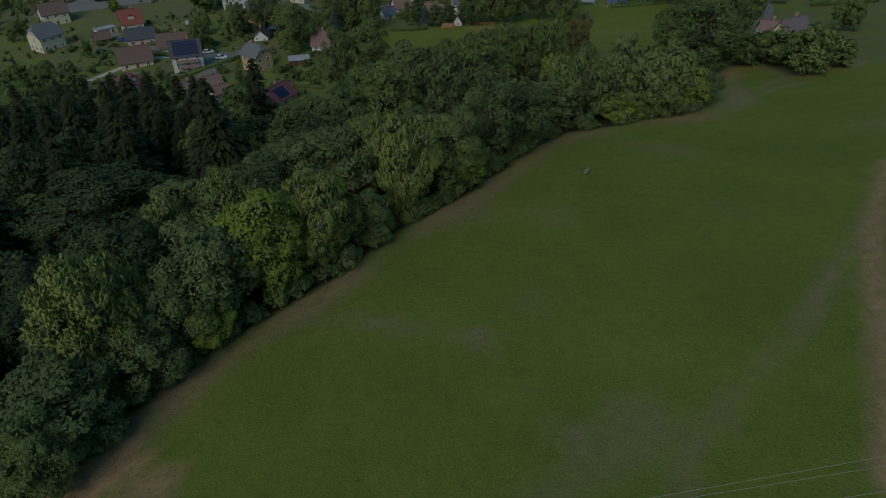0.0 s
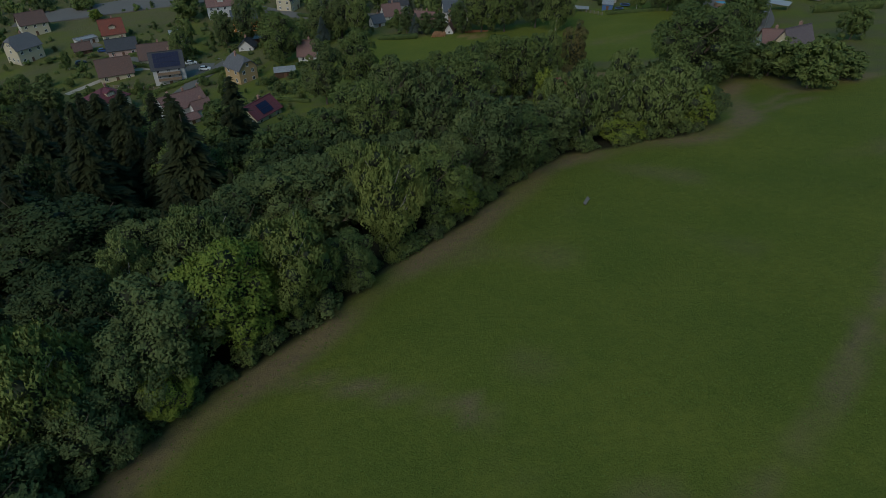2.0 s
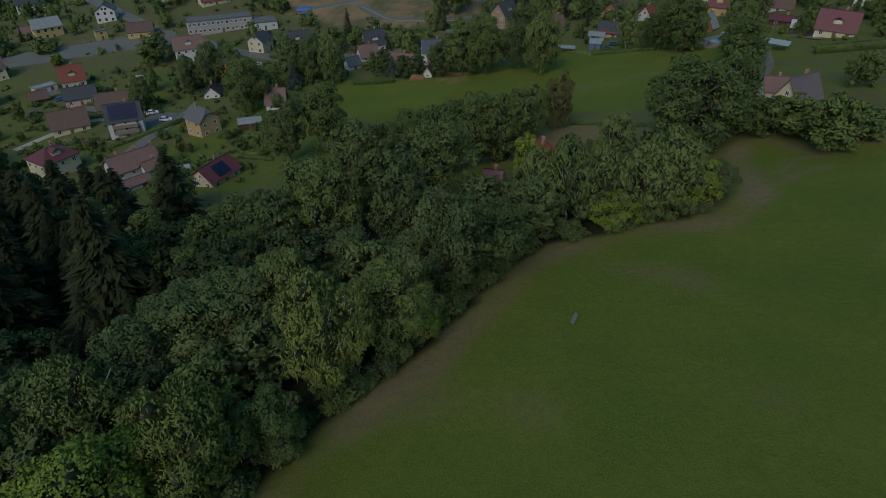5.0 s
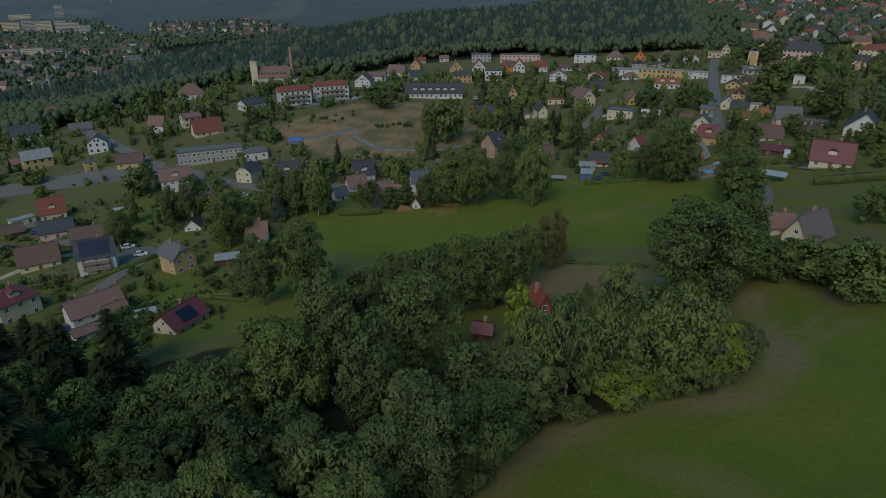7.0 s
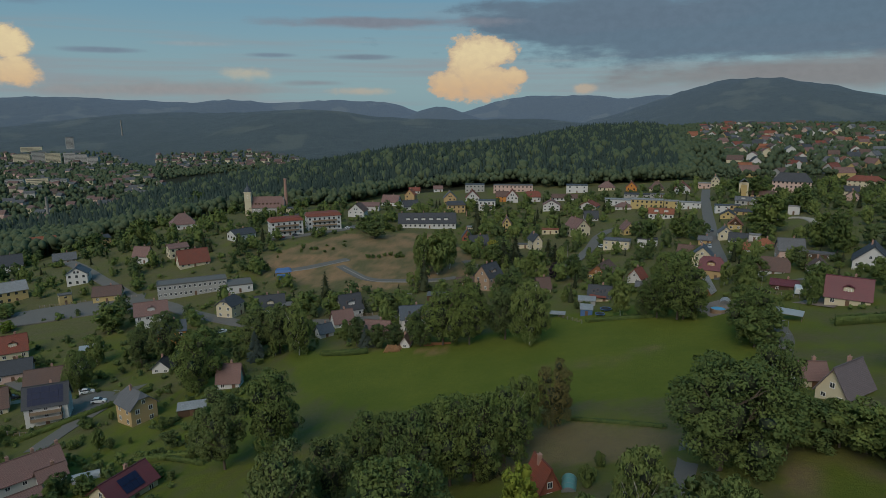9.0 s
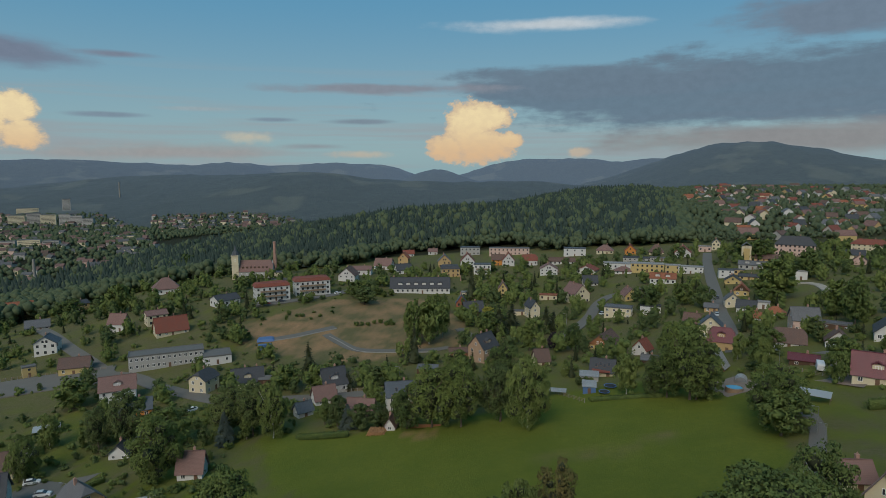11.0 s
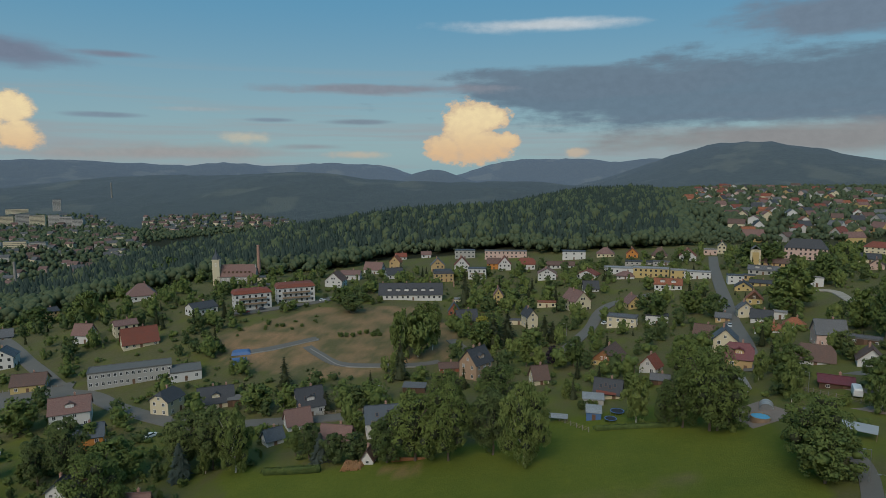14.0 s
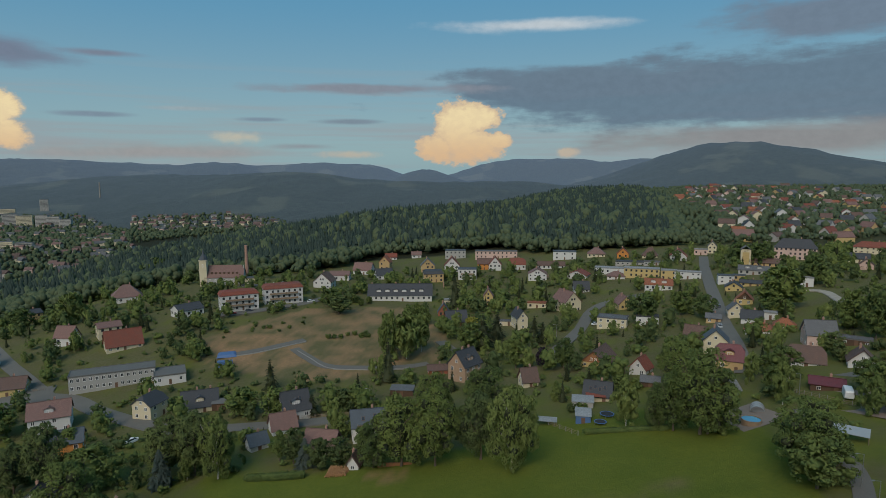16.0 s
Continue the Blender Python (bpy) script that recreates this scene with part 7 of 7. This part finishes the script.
def arched_tunnel(x, y, turn, w, r, label, film=None):
    """A film tunnel over hoops."""
    root = thing("greenhouse", (x, y, spot(x, y)), radians(turn), label, "greenhouse")
    bm = bmesh.new()
    steps = 10
    arc = [(math.cos(math.pi * k / steps), math.sin(math.pi * k / steps)) for k in range(steps + 1)]
    skins = [[[bm.verts.new((u, q * c, q * h)) for c, h in arc] for u in (-w / 2, w / 2)] for q in (r, r - 0.03)]
    for low, high in skins:
        for k in range(steps):
            bm.faces.new((low[k], low[k + 1], high[k + 1], high[k]))
    for end in (0, 1):
        for k in range(steps):
            bm.faces.new((skins[0][end][k], skins[0][end][k + 1], skins[1][end][k + 1], skins[1][end][k]))
    bmesh.ops.recalc_face_normals(bm, faces=bm.faces)
    part("film", bm, film or FOIL, root)
    for u in (-w / 2, -w / 6, w / 6, w / 2):
        bm = bmesh.new()
        for k in range(steps):
            a0, a1 = math.pi * k / steps, math.pi * (k + 1) / steps
            tube(bm, (u, (r + 0.03) * math.cos(a0), (r + 0.03) * math.sin(a0)), (u, (r + 0.03) * math.cos(a1), (r + 0.03) * math.sin(a1)), 0.03, 0.03, 5)
        part("hoop", bm, METAL, root)
    for s in (-1, 1):
        bm = bmesh.new()
        ring = [bm.verts.new((s * w / 2, r * math.cos(math.pi * k / steps), r * math.sin(math.pi * k / steps))) for k in range(steps + 1)]
        bm.faces.new(ring)
        bmesh.ops.solidify(bm, geom=bm.faces[:], thickness=0.03)
        part("end_panel", bm, FOIL, root)


arched_tunnel(-62.3, 186.5, 25, 5.5, 1.5, "low arched film greenhouse in the garden")
TEAL = material("teal_film", (0.10, 0.24, 0.22), 0.5, 0.2)
arched_tunnel(35.0, 146.6, 75, 4.0, 1.2, "small teal film tunnel beside the red hut", TEAL)
arched_tunnel(111.6, 248.5, 60, 4.0, 1.7, "small round-topped pale garden greenhouse")


def canopy(x, y, turn, w, d, h, mat, label, name="canopy"):
    """An open roof on four posts."""
    root = thing(name, (x, y, spot(x, y)), radians(turn), label, "canopy")
    bm = slab(bmesh.new(), [(-w / 2, -d / 2, h), (w / 2, -d / 2, h), (w / 2, d / 2, h + 0.5), (-w / 2, d / 2, h + 0.5)], 0.1)
    part("roof", bm, mat, root)
    for u in (-1, 1):
        for v, z in ((-1, h - 0.05), (1, h + 0.4)):
            part("post", tube(bmesh.new(), (u * (w / 2 - 0.15), v * (d / 2 - 0.15), -0.5), (u * (w / 2 - 0.15), v * (d / 2 - 0.15), z), 0.06), WOOD, root)


canopy(115.6, 221.3, -40, 7.5, 4.0, 2.4, FOIL, "pale translucent lean-to roof beside the lane")
canopy(-108.2, 280.2, 25, 8, 4.5, 2.2, FOIL, "pale sheet canopy in the garden")
canopy(78.5, 277.5, -16, 6, 2.0, 2.1, ROOF["red"], "red awning along the house wall")
canopy(60.2, 265.3, -16, 6.5, 2.4, 1.5, ROOF["tin"], "pale sheet roof over stacked firewood")


def hut(x, y, turn, w, d, h, wall, roof, label):
    root = thing("garden_hut", (x, y, spot(x, y) - 0.1), radians(turn), label, "hut")
    part("wall", blocks((-w / 2, w / 2, -d / 2, d / 2, -0.6, h)), wall, root)
    part("roof", slab(bmesh.new(), [(-w / 2 - 0.25, -d / 2 - 0.3, h + 0.1), (w / 2 + 0.25, -d / 2 - 0.3, h + 0.1), (w / 2 + 0.25, d / 2 + 0.3, h + 0.7), (-w / 2 - 0.25, d / 2 + 0.3, h + 0.7)], 0.12), roof, root)
    put(DOOR, "door", root, (0, -d / 2 - 0.01, 0))


hut(70.3, 263.0, -16, 4, 4.5, 2.5, BLUE, ROOF["tin"], "small blue-walled garden hut with a pale roof")
hut(73.6, 274.5, -16, 6, 4, 2.6, WALL["grey"], ROOF["tin"], "grey garden hut with a pale sheet roof")
hut(-44.0, 315.0, 5, 4.5, 3.5, 2.5, WALL["brown"], ROOF["felt"], "dark wooden garden hut on the slope")
hut(20.2, 314.0, -10, 8, 4, 2.4, WALL["brown"], ROOF["grey"], "long dark shed with a grey roof")
hut(-72.0, 265.0, 30, 5, 4, 2.3, WALL["brown"], ROOF["tin"], "dark shed with a pale flat roof")
hut(-50.0, 218.0, 15, 7, 3.5, 2.3, WALL["brown"], ROOF["tin"], "low dark shed with a pale flat roof")


def trailer(x, y, turn):
    root = thing("caravan", (x, y, spot(x, y) + 0.2), radians(turn), "white caravan parked on the paved yard", "caravan")
    part("body", loft(((-2.6, 0.7, 2.2, 0.92), (-2.3, 0.5, 2.55, 1.0), (2.2, 0.5, 2.6, 1.0), (2.6, 0.8, 2.0, 0.92)), 1.1), PAINT["white"], root)
    for v in (-1.0, 1.0):
        part("wheel", tube(bmesh.new(), (0, v - 0.1, 0.33), (0, v + 0.1, 0.33), 0.33, 0.33, 12), RUBBER, root)
    part("window", blocks((-1.6, 1.6, -1.125, -1.09, 1.5, 2.1)), PANE, root)
    part("drawbar", blocks((2.5, 3.6, -0.06, 0.06, 0.5, 0.6)), METAL, root)


trailer(133.8, 245.8, 60)


def blue_tarp():
    x, y = -55.9, 369.2
    root = thing("covered_stack", (x, y, spot(x, y)), radians(12), "building materials under a bright blue tarpaulin", "tarpaulin")
    bm = bmesh.new()
    bmesh.ops.create_grid(bm, x_segments=14, y_segments=10, size=0.5)
    for v in bm.verts:
        u, w = v.co.x * 2, v.co.y * 2
        high = 1.5 * (1 - max(abs(u), abs(w)) ** 6) + 0.15 * noise.noise((u * 4, w * 4, 0))
        v.co = (u * 4.2, w * 3.0, max(0.05, high))
    part("sheet", bm, BLUE, root)
    box_thing = thing("skip", (-53.6, 357.5, spot(-53.6, 357.5)), radians(12), "blue steel site container beside the new road", "container")
    part("body", blocks((-3, 3, -1.2, 1.2, -0.4, 2.4), (-3.05, 3.05, -1.25, 1.25, 2.3, 2.5)), BLUE, box_thing)
    for k in range(9):
        part("rib", blocks((-2.8 + 0.68 * k, -2.68 + 0.68 * k, -1.26, -1.2, 0, 2.3)), BLUE, box_thing)


blue_tarp()


def wood_pile(x, y, turn, w, rows_high):
    root = thing("woodpile", (x, y, spot(x, y)), radians(turn), "pile of split orange-brown firewood logs", "woodpile")
    rng = random.Random(4)
    log = mesh_of("log", tube(bmesh.new(), (0, -0.5, 0), (0, 0.5, 0), 0.17, 0.16, 7), material("cut_wood", (0.38, 0.20, 0.09), 0.9, 0.5, 3.0, 0.4, 14))
    n = 0
    for line in range(4):
        for j in range(rows_high):
            for k in range(int(w / 0.36) - j):
                if rng.random() < 0.8 and n < 220:
                    put(log, "log", root, (-w / 2 + 0.18 * j + 0.36 * k + rng.uniform(-0.05, 0.05), line * 1.05 + rng.uniform(-0.2, 0.2), 0.12 + 0.31 * j), rng.uniform(-0.25, 0.25))
                    n += 1


wood_pile(3.6, 250.5, -8, 6.0, 4)


def board(x, y, turn, w):
    ob = new("board", mesh_of("board", blocks((-w / 2, w / 2, -0.14, 0.14, -0.05, 0.06), (-w / 2 + 0.2, w / 2 + 0.3, 0.10, 0.34, -0.05, 0.05)), material("bleached_board", (0.15, 0.135, 0.11), 0.9, 0.3, 3.0)))
    ob.matrix_world = Matrix.Translation((x, y, spot(x, y) + 0.3)) @ Matrix.Rotation(radians(turn), 4, "Z")
    tagged(ob, "bleached wooden boards lying in the meadow grass", "board")


board(23.0, 84.2, 62, 1.9)


def planter_wall(x, y, turn, w):
    root = thing("log_border", (x, y, spot(x, y)), radians(turn), "low border of orange timber beside the meadow", "border")
    for k in range(int(w)):
        part("timber", blocks((k - w / 2, k - w / 2 + 0.96, -0.12, 0.12, -0.4, 0.8)), WALL["timber"], root)


planter_wall(18, 252.6, -2, 9)


def hedge_row(a, b, high, thick, label):
    """A clipped hedge along a straight line."""
    a, b = Vector((*a, 0)), Vector((*b, 0))
    length = (b - a).length
    mid = (a + b) / 2
    rng = np.random.default_rng(int(abs(a.x * 3 + b.y)))
    n = int(length * high * 42)
    lobes = [(u, 0, high * 0.5, 1.1, thick * 0.55, high * 0.55) for u in np.arange(-length / 2, length / 2 + 0.1, 0.9)]
    verts, leaves = leaf_cloud(rng, lobes, n, 0.2, 0.7)
    ends = [spot(a.x, a.y), spot(b.x, b.y)]
    verts[:, 2] += (verts[:, 0] / length) * (ends[1] - ends[0])
    core = np.array([(u, v, w) for u in (-length / 2, length / 2) for v in (-thick * 0.36, thick * 0.36) for w in (-0.4, high * 0.86)])
    core[:, 2] += (core[:, 0] / length) * (ends[1] - ends[0])
    k = len(verts)
    faces = [(k, k + 1, k + 3, k + 2), (k + 4, k + 6, k + 7, k + 5), (k, k + 4, k + 5, k + 1), (k + 2, k + 3, k + 7, k + 6), (k + 1, k + 5, k + 7, k + 3), (k, k + 2, k + 6, k + 4)]
    ob = new("hedge", raw_mesh("hedge", np.vstack([verts, core]), faces, leaves, LEAF["oak"]))
    ob.matrix_world = Matrix.Translation((mid.x, mid.y, sum(ends) / 2)) @ Matrix.Rotation(math.atan2(b.y - a.y, b.x - a.x), 4, "Z")
    tagged(ob, label, "hedge", "hedges")


for a, b, high, thick in (((122, 211), (140, 206), 2.6, 2.0), ((-54, 191), (-38, 190), 1.6, 1.4), ((-132, 257), (-107, 243), 1.7, 1.5), ((-20, 255), (-5, 253), 1.8, 1.6), ((68, 253), (87, 246), 1.5, 1.2), ((-95, 213), (-70, 240), 1.5, 1.2), ((96, 236), (106, 266), 1.8, 1.4), ((-60, 300), (-40, 290), 1.7, 1.2), ((43, 175.5), (57, 163.8), 1.0, 1.1), ((-54.5, 194.9), (-36, 184.5), 1.3, 1.2), ((-122, 259), (-108, 262), 1.6, 1.3), ((-92, 192.5), (-84, 199), 1.0, 1.0)):
    hedge_row(a, b, high, thick, "clipped dark green garden hedge")


def paling_fence(a, b, high, mat, label):
    a, b = Vector((*a, 0)), Vector((*b, 0))
    n = int((b - a).length / 2.2)
    ax, ay = a.x, a.y
    root = thing("fence", (ax, ay, spot(ax, ay)), 0, label, "fence", "fences")
    base = spot(ax, ay)
    d = (b - a).normalized()
    for k in range(n + 1):
        p = a.lerp(b, k / n)
        z = spot(p.x, p.y) - base
        ob = part("post", blocks((-0.07, 0.07, -0.07, 0.07, -0.3, high + 0.08)), CONCRETE, root)
        ob.location = (p.x - ax, p.y - ay, z)
        if k < n:
            q = a.lerp(b, (k + 1) / n)
            zq = spot(q.x, q.y) - base
            bm = bmesh.new()
            for h in (high * 0.25, high * 0.55, high * 0.88):
                tube(bm, (p.x - ax, p.y - ay, z + h), (q.x - ax, q.y - ay, zq + h), 0.05, 0.05, 4)
            part("rail", bm, mat, root)


for a, b in (((-118, 226), (-92, 216)), ((-22, 299), (14, 297)), ((60, 267), (66, 253)), ((-160, 338), (-118, 342)), ((125, 262), (132, 236))):
    paling_fence(a, b, 1.3, WOOD, "wooden garden fence with pale posts")


def yard(ring, mat, label):
    """A paved yard that follows the ground."""
    bm = bmesh.new()
    pts = [Vector((*p, 0)) for p in ring]
    mid = sum(pts, Vector()) / len(pts)
    grid = []
    for s in (0.0, 0.33, 0.66, 1.0):
        grid.append([bm.verts.new((q.x, q.y, spot(q.x, q.y) + 0.13)) for q in (mid.lerp(a.lerp(b, f), s) for a, b in zip(pts, pts[1:] + pts[:1]) for f in (0, 0.5))])
    for low, high in zip(grid, grid[1:]):
        for k in range(len(low)):
            bm.faces.new((low[k], high[k], high[(k + 1) % len(low)], low[(k + 1) % len(low)]))
    bmesh.ops.remove_doubles(bm, verts=bm.verts, dist=0.001)
    bmesh.ops.recalc_face_normals(bm, faces=bm.faces)
    ob = new("pavement", mesh_of("pavement", bm, mat))
    tagged(ob, label, "pavement", kind="structure")


yard([(126, 240), (131, 254), (141, 250), (140, 232), (132, 226)], PAVING, "reddish paved yard before the houses")
yard([(101, 236), (101, 250), (113, 254), (115, 240)], PAVING, "worn sandy yard round the garden pool")
yard([(-96, 236), (-92, 246), (-82, 242), (-80, 232), (-88, 228)], ASPHALT, "asphalt yard beside the white house")
yard([(-85, 500), (-85, 512), (-45, 512), (-45, 500)], ASPHALT, "asphalt car park by the church")
